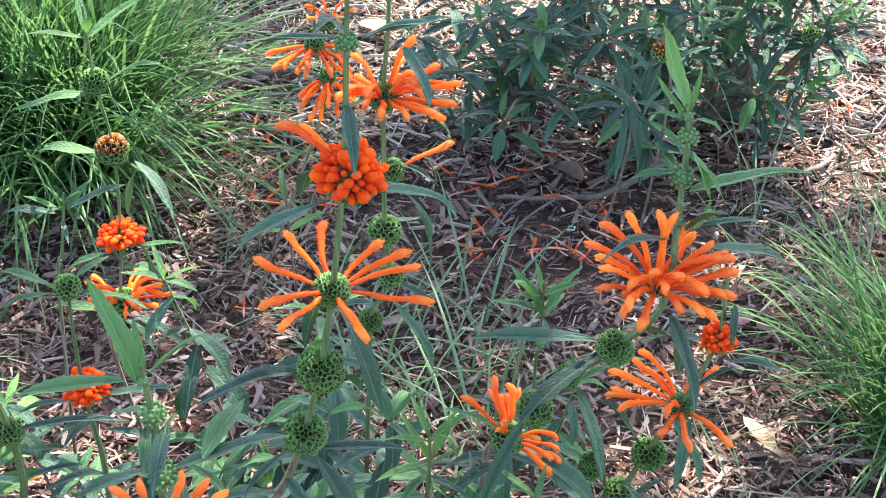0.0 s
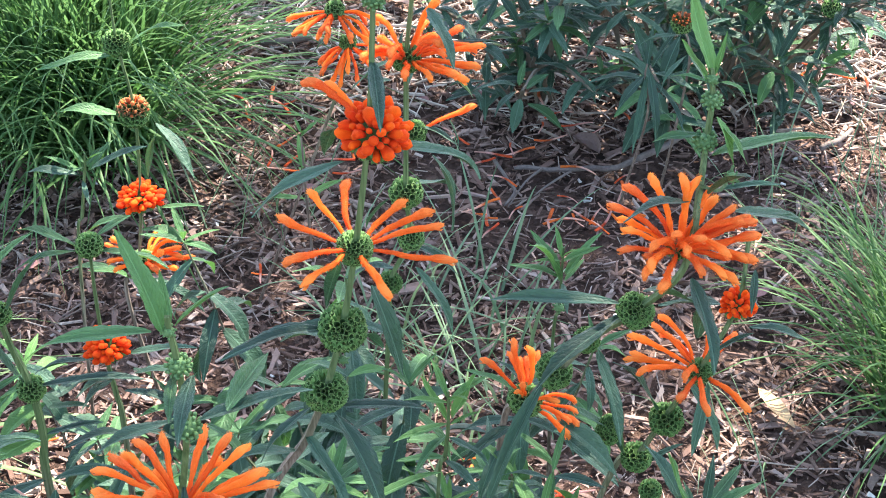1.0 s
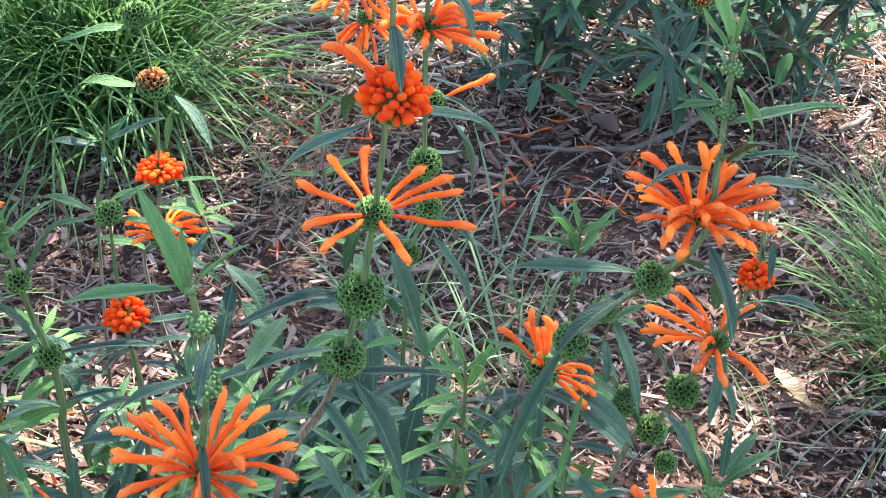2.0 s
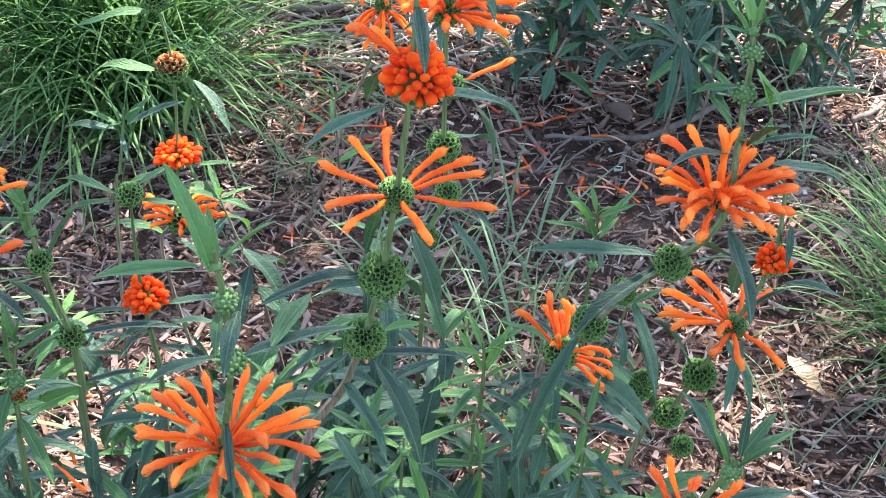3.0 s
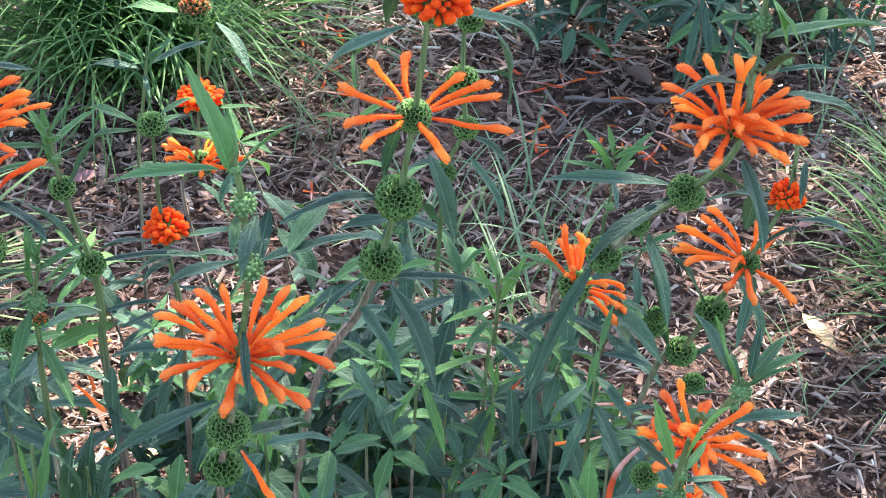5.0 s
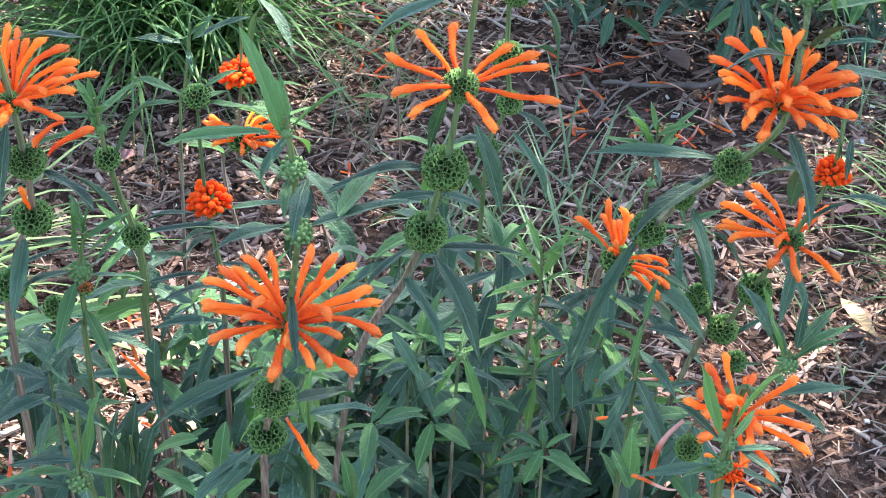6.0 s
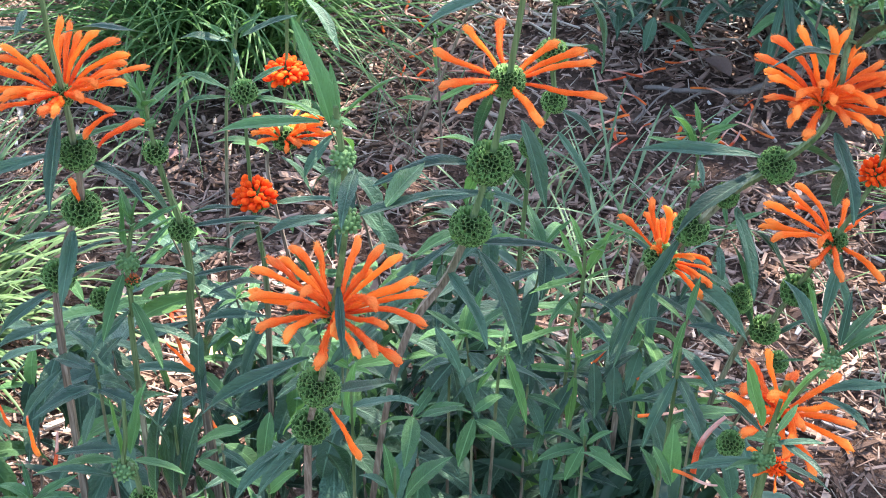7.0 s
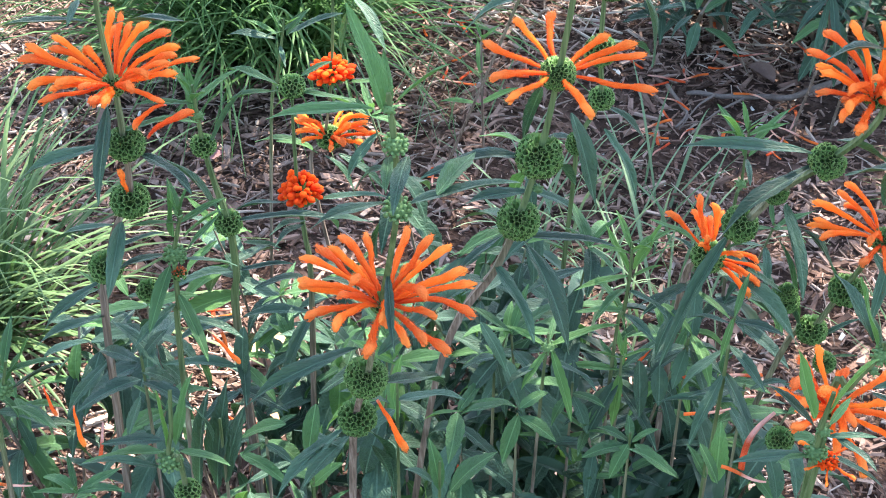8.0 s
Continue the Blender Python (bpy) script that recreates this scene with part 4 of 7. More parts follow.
leaf(SHRUBS[0], (0.082, 1.950, 0.152), 71, 64, 0.038, 0.35, "mid", wide=1.80)
leaf(SHRUBS[0], (0.093, 1.950, 0.147), 30, 36, 0.044, 0.70, "mid", wide=1.80)
leaf(SHRUBS[0], (0.096, 1.950, 0.122), -20, -13, 0.069, 0.70, "mid", wide=1.80)
leaf(SHRUBS[0], (0.085, 1.950, 0.130), -114, -57, 0.053, 0.35, "old", wide=1.80)
leaf(SHRUBS[0], (0.097, 1.950, 0.142), -6, 20, 0.049, 0.70, "old", wide=1.80)
leaf(SHRUBS[0], (0.078, 1.950, 0.152), -175, 17, 0.055, 0.70, "old", wide=1.80)
woody_twig(SHRUBS[0], (0.051, 2.060, 0.241))
leaf(SHRUBS[0], (0.047, 2.050, 0.244), -151, -7, 0.046, 0.70, "old", wide=1.80)
leaf(SHRUBS[0], (0.052, 2.050, 0.244), -38, -31, 0.050, 0.70, "old", wide=1.80)
leaf(SHRUBS[0], (0.056, 2.050, 0.249), -9, 46, 0.037, 0.70, "old", wide=1.80)
leaf(SHRUBS[0], (0.049, 2.050, 0.242), -129, -43, 0.042, 0.35, "old", wide=1.80)
leaf(SHRUBS[0], (0.050, 2.050, 0.251), 110, 60, 0.034, 0.35, "mid", wide=1.80)
leaf(SHRUBS[0], (0.047, 2.050, 0.247), -173, 25, 0.040, 0.70, "old", wide=1.80)
woody_twig(SHRUBS[0], (0.149, 2.090, 0.213))
leaf(SHRUBS[0], (0.147, 2.080, 0.218), -153, -11, 0.052, 0.70, "old", wide=1.80)
leaf(SHRUBS[0], (0.152, 2.080, 0.218), -29, -16, 0.051, 0.70, "old", wide=1.80)
leaf(SHRUBS[0], (0.149, 2.080, 0.223), 44, 57, 0.043, 0.35, "old", wide=1.80)
leaf(SHRUBS[0], (0.147, 2.080, 0.220), -172, 44, 0.043, 0.70, "old", wide=1.80)
leaf(SHRUBS[0], (0.152, 2.080, 0.216), -77, -57, 0.049, 0.35, "old", wide=1.80)
woody_twig(SHRUBS[2], (0.565, 2.090, 0.221))
leaf(SHRUBS[2], (0.571, 2.080, 0.239), 19, 31, 0.065, 0.70, "young", wide=1.80)
leaf(SHRUBS[2], (0.571, 2.080, 0.239), 138, 51, 0.037, 0.70, "young", wide=1.80)
leaf(SHRUBS[2], (0.567, 2.080, 0.234), 31, 50, 0.053, 0.35, "mid", wide=1.80)
leaf(SHRUBS[2], (0.562, 2.080, 0.213), -15, -2, 0.083, 0.70, "old", wide=1.63)
leaf(SHRUBS[2], (0.554, 2.080, 0.213), -173, 38, 0.048, 0.70, "old", wide=1.80)
leaf(SHRUBS[2], (0.556, 2.080, 0.205), -134, -32, 0.044, 0.70, "old", wide=1.80)
leaf(SHRUBS[2], (0.559, 2.080, 0.224), 153, 48, 0.053, 0.70, "mid", wide=1.80)
woody_twig(SHRUBS[2], (0.535, 2.030, 0.146))
leaf(SHRUBS[2], (0.534, 2.020, 0.155), 22, 34, 0.058, 0.70, "young", wide=1.80)
leaf(SHRUBS[2], (0.535, 2.020, 0.147), -6, 10, 0.051, 0.70, "mid", wide=1.80)
leaf(SHRUBS[2], (0.529, 2.020, 0.151), -134, -16, 0.034, 0.70, "old", wide=1.80)
leaf(SHRUBS[2], (0.530, 2.020, 0.157), -173, 38, 0.045, 0.70, "old", wide=1.80)
woody_twig(SHRUBS[2], (0.375, 2.060, 0.183))
leaf(SHRUBS[2], (0.365, 2.050, 0.196), -19, 8, 0.065, 0.70, "old", wide=1.80)
leaf(SHRUBS[2], (0.376, 2.050, 0.165), -18, 7, 0.068, 0.70, "old", wide=1.80)
leaf(SHRUBS[2], (0.353, 2.050, 0.263), -131, -54, 0.058, 0.35, "mid", wide=1.80)
leaf(SHRUBS[2], (0.420, 2.050, 0.196), 28, 55, 0.062, 0.35, "mid", wide=1.80)
leaf(SHRUBS[2], (0.382, 2.050, 0.235), -24, 2, 0.053, 0.70, "mid", wide=1.80)
leaf(SHRUBS[2], (0.367, 2.050, 0.171), -132, -52, 0.055, 0.35, "old", wide=1.80)


# ---- flowering stems ----
p = thing("flowering_plant", (-0.200, 0.830, 0), "tall orange flowering stem with green seed heads and drooping leaves", "plant", "flowering stems")
stem_part(p, [(-0.200, 0.830, -0.010), (-0.152, 0.800, 0.414), (-0.106, 0.785, 0.544), (-0.092, 0.782, 0.590), (-0.080, 0.788, 0.640), (-0.070, 0.790, 0.708), (-0.061, 0.790, 0.792), (-0.057, 0.790, 0.882), (-0.055, 0.790, 0.930)], 0.0039, 0.0020, M_STEM_RIPE)
head(p, (-0.057, 0.790, 0.882), 0.0083, kind="bud", seed=1)
leaf(p, (-0.059, 0.790, 0.884), 180, 5, 0.054, 0.35)
leaf(p, (-0.048, 0.790, 0.885), 11, 17, 0.053, 0.35)
leaf(p, (-0.058, 0.790, 0.841), -81, -10, 0.054, 0.35)
leaf(p, (-0.058, 0.790, 0.895), -103, 38, 0.056, 0.70)
head(p, (-0.057, 0.790, 0.791), 0.0205, kind="red", seed=2, flat=0.92, flowers=[(160, 25, 1.0), (150, 35, 0.75)], length=0.045)
leaf(p, (-0.076, 0.790, 0.770), -161, -9, 0.069, 0.70, wide=1.06)
leaf(p, (-0.046, 0.790, 0.780), 20, -2, 0.073, 1.10, wide=0.88)
leaf(p, (-0.022, 0.830, 0.751), 0, -60, 0.063, 0.70, wide=0.99)
leaf(p, (-0.081, 0.790, 0.795), 109, -43, 0.052, 0.35)
head(p, (-0.071, 0.790, 0.704), 0.0125, kind="seed", seed=3, flowers=[(152, 5, 1.03), (126, 10, 1.03), (95, 12, 1.03), (57, 3, 1.03), (30, 9, 1.03), (9, 12, 1.03), (-3, -4, 1.16), (-63, 0, 1.03), (-121, 7, 1.03), (-135, 15, 1.03)], length=0.052, cups=171)
leaf(p, (-0.060, 0.789, 0.675), -37, -61, 0.070, 0.35, wide=1.0)
leaf(p, (-0.081, 0.790, 0.692), 112, -53, 0.070, 0.35, wide=0.90)
head(p, (-0.080, 0.788, 0.639), 0.0170, kind="seed", seed=4, cups=184)
head(p, (-0.092, 0.782, 0.588), 0.0156, kind="seed", seed=5, cups=178)
leaf(p, (-0.091, 0.788, 0.638), -156, 15, 0.075, 0.70, wide=0.86)
leaf(p, (-0.068, 0.787, 0.635), 68, -40, 0.050, 0.35)
leaf(p, (-0.103, 0.783, 0.572), -138, -8, 0.052, 0.70)
leaf(p, (-0.086, 0.783, 0.567), -46, -30, 0.086, 0.70, wide=0.93)
leaf(p, (-0.084, 0.783, 0.573), 9, 1, 0.063, 0.35, wide=0.99)
leaf(p, (-0.108, 0.785, 0.544), -54, -5, 0.069, 0.70, wide=0.92)
leaf(p, (-0.113, 0.787, 0.525), -146, 38, 0.058, 0.70)
leaf(p, (-0.115, 0.788, 0.516), 70, -10, 0.057, 0.35)
head(p, (-0.080, 0.785, 0.614), 0.0051, kind="bud", seed=6, cups=16)

p = thing("flowering_plant", (-0.080, 1.020, 0), "orange flowering stem standing behind a taller one", "plant", "flowering stems")
stem_part(p, [(-0.080, 1.020, -0.010), (-0.061, 1.000, 0.453), (-0.059, 1.000, 0.515), (-0.043, 1.000, 0.560), (-0.046, 1.000, 0.604), (-0.046, 1.000, 0.662), (-0.046, 1.000, 0.727), (-0.042, 1.000, 0.778), (-0.040, 1.000, 0.832)], 0.0030, 0.0017, M_STEM)
head(p, (-0.046, 1.000, 0.726), 0.0120, kind="seed", seed=7, flowers=[(119, 7, 1.03), (117, -12, 1.03), (-121, 29, 1.03), (-127, 21, 1.03), (-111, 10, 0.7), (-103, 23, 1.03), (76, 3, 1.03), (53, 39, 1.03), (63, -13, 1.03), (39, 7, 1.03), (4, 8, 1.16), (0, 1, 1.04), (-4, -6, 1.07), (-29, -5, 1.03), (-43, 9, 1.03), (-61, 4, 0.79), (-92, 10, 0.79), (-31, 12, 0.7), (-52, 30, 1.03)], length=0.047)
leaf(p, (-0.031, 1.000, 0.767), -66, -2, 0.060, 0.70)
leaf(p, (-0.036, 1.000, 0.781), 27, 11, 0.044, 0.35)
leaf(p, (-0.061, 1.000, 0.764), 133, 25, 0.043, 0.35)
leaf(p, (-0.058, 1.000, 0.724), 180, -32, 0.038, 0.35)
leaf(p, (-0.020, 1.000, 0.717), 38, -39, 0.049, 0.35)
head(p, (-0.041, 1.000, 0.661), 0.0111, kind="seed", seed=8, flowers=[(25, 12, 1.1)], length=0.045)
leaf(p, (-0.037, 1.000, 0.667), 0, -13, 0.039, 0.70)
leaf(p, (-0.013, 1.000, 0.673), 0, -64, 0.027, 0.35)
leaf(p, (-0.058, 1.000, 0.707), 133, -30, 0.035, 0.35)
head(p, (-0.046, 1.000, 0.605), 0.0140, kind="seed", seed=9)
head(p, (-0.042, 1.000, 0.561), 0.0112, kind="seed", seed=10)
leaf(p, (-0.038, 1.000, 0.612), 52, -12, 0.060, 0.70)
leaf(p, (-0.060, 1.000, 0.598), 135, -47, 0.051, 0.35)
head(p, (-0.059, 1.000, 0.515), 0.0106, kind="seed", seed=11)
leaf(p, (-0.038, 1.000, 0.531), -31, -35, 0.066, 0.70, wide=0.95)
leaf(p, (-0.038, 1.000, 0.554), 0, -26, 0.050, 0.70)

p = thing("flowering_plant", (-0.270, 1.620, 0), "withering orange flower whorls drooping on a thin stem", "plant", "flowering stems")
stem_part(p, [(-0.270, 1.620, -0.010), (-0.131, 1.550, 0.425), (-0.145, 1.550, 0.469), (-0.147, 1.550, 0.511), (-0.142, 1.550, 0.580)], 0.0024, 0.0015, M_STEM)
head(p, (-0.148, 1.550, 0.477), 0.0121, kind="seed", seed=12, flowers=fan(-200, 20, 16, -30, 1.0), length=0.050, cups=66)
head(p, (-0.134, 1.550, 0.436), 0.0104, kind="seed", seed=13, flowers=fan(-200, 10, 13, -45, 0.95), length=0.050, cups=66)
head(p, (-0.132, 1.550, 0.505), 0.0108, kind="seed", seed=14, flowers=fan(0, 330, 8, 25, 0.7), length=0.045, cups=66)
leaf(p, (-0.147, 1.550, 0.447), 180, -29, 0.041, 0.70)
leaf(p, (-0.126, 1.550, 0.491), 0, 51, 0.043, 0.35)

p = thing("flowering_plant", (-0.300, 1.270, 0), "slender stem with red-orange buds and a browning seed head", "plant", "flowering stems")
stem_part(p, [(-0.300, 1.270, -0.010), (-0.349, 1.270, 0.264), (-0.340, 1.270, 0.316), (-0.333, 1.270, 0.334), (-0.324, 1.270, 0.407), (-0.320, 1.270, 0.511), (-0.329, 1.270, 0.584), (-0.331, 1.270, 0.662)], 0.0027, 0.0014, M_STEM)
head(p, (-0.329, 1.270, 0.584), 0.0140, kind="seed", seed=15)
leaf(p, (-0.336, 1.270, 0.570), -168, 0, 0.070, 0.35, "mid", wide=1.05)
leaf(p, (-0.315, 1.270, 0.585), -8, 42, 0.060, 0.70, "mid", wide=1.1)
shoot_tip(p, (-0.331, 1.270, 0.628), size=0.060, kind="mid", pairs=2, az0=20)
head(p, (-0.321, 1.270, 0.508), 0.0155, kind="brown", seed=16, flowers=fan(-180, 180, 9, 55, 0.3), length=0.030)
leaf(p, (-0.335, 1.270, 0.503), 184, 22, 0.060, 0.70, "mid", wide=1.2)
leaf(p, (-0.300, 1.270, 0.496), -37, -24, 0.069, 0.70, wide=0.92)
head(p, (-0.324, 1.270, 0.407), 0.0215, kind="red", seed=17, flat=0.68)
leaf(p, (-0.305, 1.270, 0.395), 13, 4, 0.044, 0.35, "mid")
leaf(p, (-0.337, 1.270, 0.385), 180, -12, 0.062, 0.70, "mid", wide=1.00)
leaf(p, (-0.313, 1.270, 0.433), -49, 78, 0.072, 0.35, wide=0.89)
head(p, (-0.329, 1.270, 0.325), 0.0150, kind="seed", seed=18, flowers=[(77, 5, 1.03), (-7, 31, 1.03), (-6, 13, 1.03), (-23, 19, 1.03), (-49, 44, 1.03), (-57, 16, 0.79), (-20, 34, 1.03), (-40, 21, 1.03), (145, -3, 1.03), (134, 0, 1.03), (-134, 36, 1.03), (-121, 31, 1.03), (-119, 21, 0.79), (-79, 17, 0.79), (74, -10, 1.03), (89, -11, 0.69), (132, -19, 1.03)], length=0.050, cups=66)
leaf(p, (-0.343, 1.270, 0.304), -154, 45, 0.051, 0.70, "mid")
leaf(p, (-0.320, 1.270, 0.304), 0, -24, 0.068, 0.70, wide=0.93)
leaf(p, (-0.355, 1.270, 0.316), 180, 12, 0.059, 0.70, "mid")
leaf(p, (-0.335, 1.270, 0.302), 0, -39, 0.062, 0.70)

p = thing("flowering_plant", (-0.300, 0.970, 0), "thin dark stem with a seed head above round red buds", "plant", "flowering stems")
stem_part(p, [(-0.300, 0.970, -0.010), (-0.288, 0.963, 0.281), (-0.286, 0.963, 0.388), (-0.289, 0.963, 0.421), (-0.293, 0.963, 0.468), (-0.294, 0.963, 0.527), (-0.293, 0.963, 0.573)], 0.0036, 0.0013, M_STEM)
head(p, (-0.293, 0.963, 0.573), 0.0113, kind="seed", seed=19, cups=99)
head(p, (-0.290, 0.963, 0.470), 0.0172, kind="red", seed=20, flat=0.88)
leaf(p, (-0.304, 0.963, 0.571), 159, 21, 0.056, 0.70, "mid")
leaf(p, (-0.302, 0.963, 0.567), -147, 19, 0.056, 0.70, "mid")
leaf(p, (-0.285, 0.963, 0.583), 56, 6, 0.037, 0.35, "mid")
leaf(p, (-0.284, 0.963, 0.567), 0, 4, 0.055, 0.70, "mid")
leaf(p, (-0.301, 0.963, 0.455), -158, 20, 0.055, 0.70)
leaf(p, (-0.274, 0.963, 0.462), 0, 18, 0.059, 0.35)
leaf(p, (-0.290, 0.963, 0.434), -105, 30, 0.054, 0.70)
leaf(p, (-0.271, 0.963, 0.444), 84, -37, 0.059, 0.35)
leaf(p, (-0.288, 0.963, 0.438), -109, 37, 0.057, 0.70)
leaf(p, (-0.271, 0.963, 0.442), 28, -9, 0.046, 0.35)
leaf(p, (-0.287, 0.963, 0.375), -146, 26, 0.055, 0.70)
leaf(p, (-0.276, 0.963, 0.376), 0, 3, 0.037, 0.70)
leaf(p, (-0.286, 0.963, 0.336), -113, -26, 0.078, 0.70, wide=0.83)
leaf(p, (-0.279, 0.963, 0.330), -27, -12, 0.052, 0.70)

p = thing("flowering_plant", (-0.210, 0.700, 0), "orange flowering stem with a pale leafy tip and green seed heads", "plant", "flowering stems")
stem_part(p, [(-0.210, 0.700, -0.010), (-0.197, 0.680, 0.407), (-0.190, 0.665, 0.495), (-0.178, 0.648, 0.549), (-0.164, 0.630, 0.628), (-0.151, 0.612, 0.711), (-0.152, 0.612, 0.755), (-0.154, 0.612, 0.776), (-0.155, 0.612, 0.788)], 0.0036, 0.0018, M_STEM_RIPE)
head(p, (-0.155, 0.612, 0.778), 0.0051, kind="bud", seed=21, cups=18)
head(p, (-0.152, 0.612, 0.755), 0.0085, kind="bud", seed=22)
head(p, (-0.151, 0.612, 0.711), 0.0098, kind="bud", seed=23)
leaf(p, (-0.158, 0.612, 0.777), 155, 76, 0.063, 0.35, "mid", wide=0.95)
leaf(p, (-0.164, 0.612, 0.777), 180, -2, 0.062, 0.35, "mid")
leaf(p, (-0.151, 0.612, 0.782), 0, 52, 0.041, 0.35, "mid")
leaf(p, (-0.154, 0.612, 0.781), 109, 46, 0.031, 0.00, "mid")
leaf(p, (-0.157, 0.612, 0.714), -154, 11, 0.047, 0.70)
leaf(p, (-0.145, 0.612, 0.747), -92, 13, 0.051, 0.70)
leaf(p, (-0.144, 0.612, 0.715), 18, 17, 0.065, 0.35, wide=0.96)
leaf(p, (-0.155, 0.612, 0.747), -86, 12, 0.040, 0.35, "mid")
leaf(p, (-0.128, 0.612, 0.724), 75, -0, 0.063, 0.35, "mid", wide=0.98)
head(p, (-0.164, 0.630, 0.626), 0.0077, kind="seed", seed=24, flowers=[(152, 26, 1.03), (133, 20, 1.03), (109, 17, 1.03), (80, 26, 1.03), (59, 27, 1.03), (37, 28, 1.05), (22, 15, 1.07), (16, 8, 1.12), (-1, -9, 1.17), (-31, -10, 1.03), (-54, 9, 1.03), (-63, 10, 1.03), (-90, 7, 1.03), (-79, 15, 0.81), (-112, 14, 1.03), (-138, 13, 1.03), (-172, 10, 1.05), (171, 7, 1.03), (174, 23, 1.11), (142, 10, 1.03), (-134, 32, 0.72), (-36, 28, 0.81), (41, -1, 1.03), (73, -13, 1.03), (123, -3, 0.72), (-22, 9, 0.72), (-126, 46, 0.72), (-84, 19, 0.81)], length=0.050, cups=30)
leaf(p, (-0.159, 0.624, 0.654), -79, -9, 0.054, 0.35, wide=0.70)
head(p, (-0.179, 0.649, 0.547), 0.0147, kind="seed", seed=25, cups=178)
head(p, (-0.189, 0.665, 0.495), 0.0139, kind="seed", seed=26)
hanging_tube(p, (-0.162, 0.645, 0.509), -29, -57, 0.042)
leaf(p, (-0.183, 0.642, 0.577), -156, -8, 0.083, 0.70, wide=0.79)
leaf(p, (-0.169, 0.643, 0.572), 40, 35, 0.083, 0.70, wide=0.79)
leaf(p, (-0.168, 0.651, 0.540), 56, -20, 0.094, 0.70, wide=0.72)
leaf(p, (-0.202, 0.669, 0.471), -130, 20, 0.040, 0.70)
leaf(p, (-0.182, 0.668, 0.480), 69, -49, 0.084, 0.70, wide=0.78)
leaf(p, (-0.199, 0.667, 0.480), -136, -10, 0.067, 0.70, wide=0.94)
leaf(p, (-0.180, 0.670, 0.464), 78, -52, 0.094, 0.70, wide=0.72)
leaf(p, (-0.204, 0.671, 0.460), 152, -1, 0.043, 0.35)

p = thing("flowering_plant", (-0.430, 0.820, 0), "orange flowering stem with seed heads and long hanging leaves", "plant", "flowering stems")
stem_part(p, [(-0.430, 0.820, -0.010), (-0.426, 0.825, 0.404), (-0.416, 0.825, 0.478), (-0.405, 0.825, 0.520), (-0.391, 0.825, 0.546), (-0.389, 0.825, 0.595), (-0.391, 0.825, 0.648), (-0.395, 0.825, 0.689), (-0.396, 0.825, 0.729)], 0.0039, 0.0019, M_STEM_RIPE)
head(p, (-0.392, 0.825, 0.647), 0.0093, kind="seed", seed=27, flowers=[(155, 22, 1.03), (-174, 30, 1.15), (-166, 18, 1.2), (-157, 3, 1.04), (-131, 10, 1.03), (158, 10, 1.03), (-90, 18, 0.8), (-81, 16, 0.8), (-101, 26, 0.8), (97, 45, 1.03), (96, 31, 1.03), (89, 21, 1.03), (71, 23, 1.03), (100, 16, 1.03), (35, 28, 1.05), (44, 9, 1.03), (24, 11, 1.13), (-17, 23, 1.03), (-30, 24, 0.71), (-23, -1, 0.8), (-50, 23, 0.8), (-16, 31, 1.03), (-114, 27, 1.03), (142, -7, 1.03), (-118, 22, 1.03), (57, -1, 1.03), (135, 6, 0.71)], length=0.054)
head(p, (-0.388, 0.825, 0.597), 0.0147, kind="seed", seed=28, cups=171)
head(p, (-0.391, 0.825, 0.546), 0.0155, kind="seed", seed=29, flowers=[(-90, 72, 1.0)], length=0.030)
head(p, (-0.418, 0.825, 0.479), 0.0140, kind="seed", seed=30)
hanging_tube(p, (-0.358, 0.800, 0.637), 180, -46, 0.036)
hanging_tube(p, (-0.342, 0.800, 0.633), 0, 31, 0.046)
leaf(p, (-0.383, 0.825, 0.699), 0, 13, 0.060, 0.35)
leaf(p, (-0.406, 0.825, 0.697), 180, 2, 0.066, 0.35, wide=0.95)
leaf(p, (-0.408, 0.825, 0.715), -88, -0, 0.031, 0.35)
leaf(p, (-0.398, 0.825, 0.628), -85, -28, 0.076, 0.35, wide=0.98)
leaf(p, (-0.390, 0.825, 0.607), 31, 14, 0.059, 0.70, "mid")
leaf(p, (-0.400, 0.825, 0.594), -164, -3, 0.079, 0.70, wide=0.82)
leaf(p, (-0.377, 0.825, 0.588), -32, 10, 0.058, 0.70, wide=1.20)
leaf(p, (-0.400, 0.825, 0.526), -84, -17, 0.068, 0.35, wide=0.93)
leaf(p, (-0.403, 0.825, 0.521), -180, -6, 0.070, 0.70, wide=0.90)
leaf(p, (-0.424, 0.825, 0.463), -144, -14, 0.062, 0.70)
leaf(p, (-0.408, 0.825, 0.498), 31, 17, 0.040, 0.35)
leaf(p, (-0.423, 0.825, 0.428), -150, 8, 0.063, 0.70, wide=0.99)
leaf(p, (-0.419, 0.825, 0.423), -32, -3, 0.063, 0.70, wide=0.99)
leaf(p, (-0.429, 0.825, 0.379), -122, -14, 0.057, 0.70)

p = thing("flowering_plant", (-0.320, 0.900, 0), "slender unopened stem with small round green heads", "plant", "flowering stems")
stem_part(p, [(-0.320, 0.900, -0.010), (-0.341, 0.910, 0.343), (-0.338, 0.910, 0.418), (-0.341, 0.910, 0.470), (-0.350, 0.910, 0.510), (-0.356, 0.910, 0.545), (-0.358, 0.910, 0.572), (-0.360, 0.910, 0.600)], 0.0046, 0.0013, M_STEM)
head(p, (-0.356, 0.910, 0.544), 0.0108, kind="seed", seed=31, cups=72)
head(p, (-0.341, 0.910, 0.469), 0.0120, kind="seed", seed=32, cups=82)
shoot_tip(p, (-0.361, 0.910, 0.582), size=0.050, kind="mid", pairs=3, az0=40)
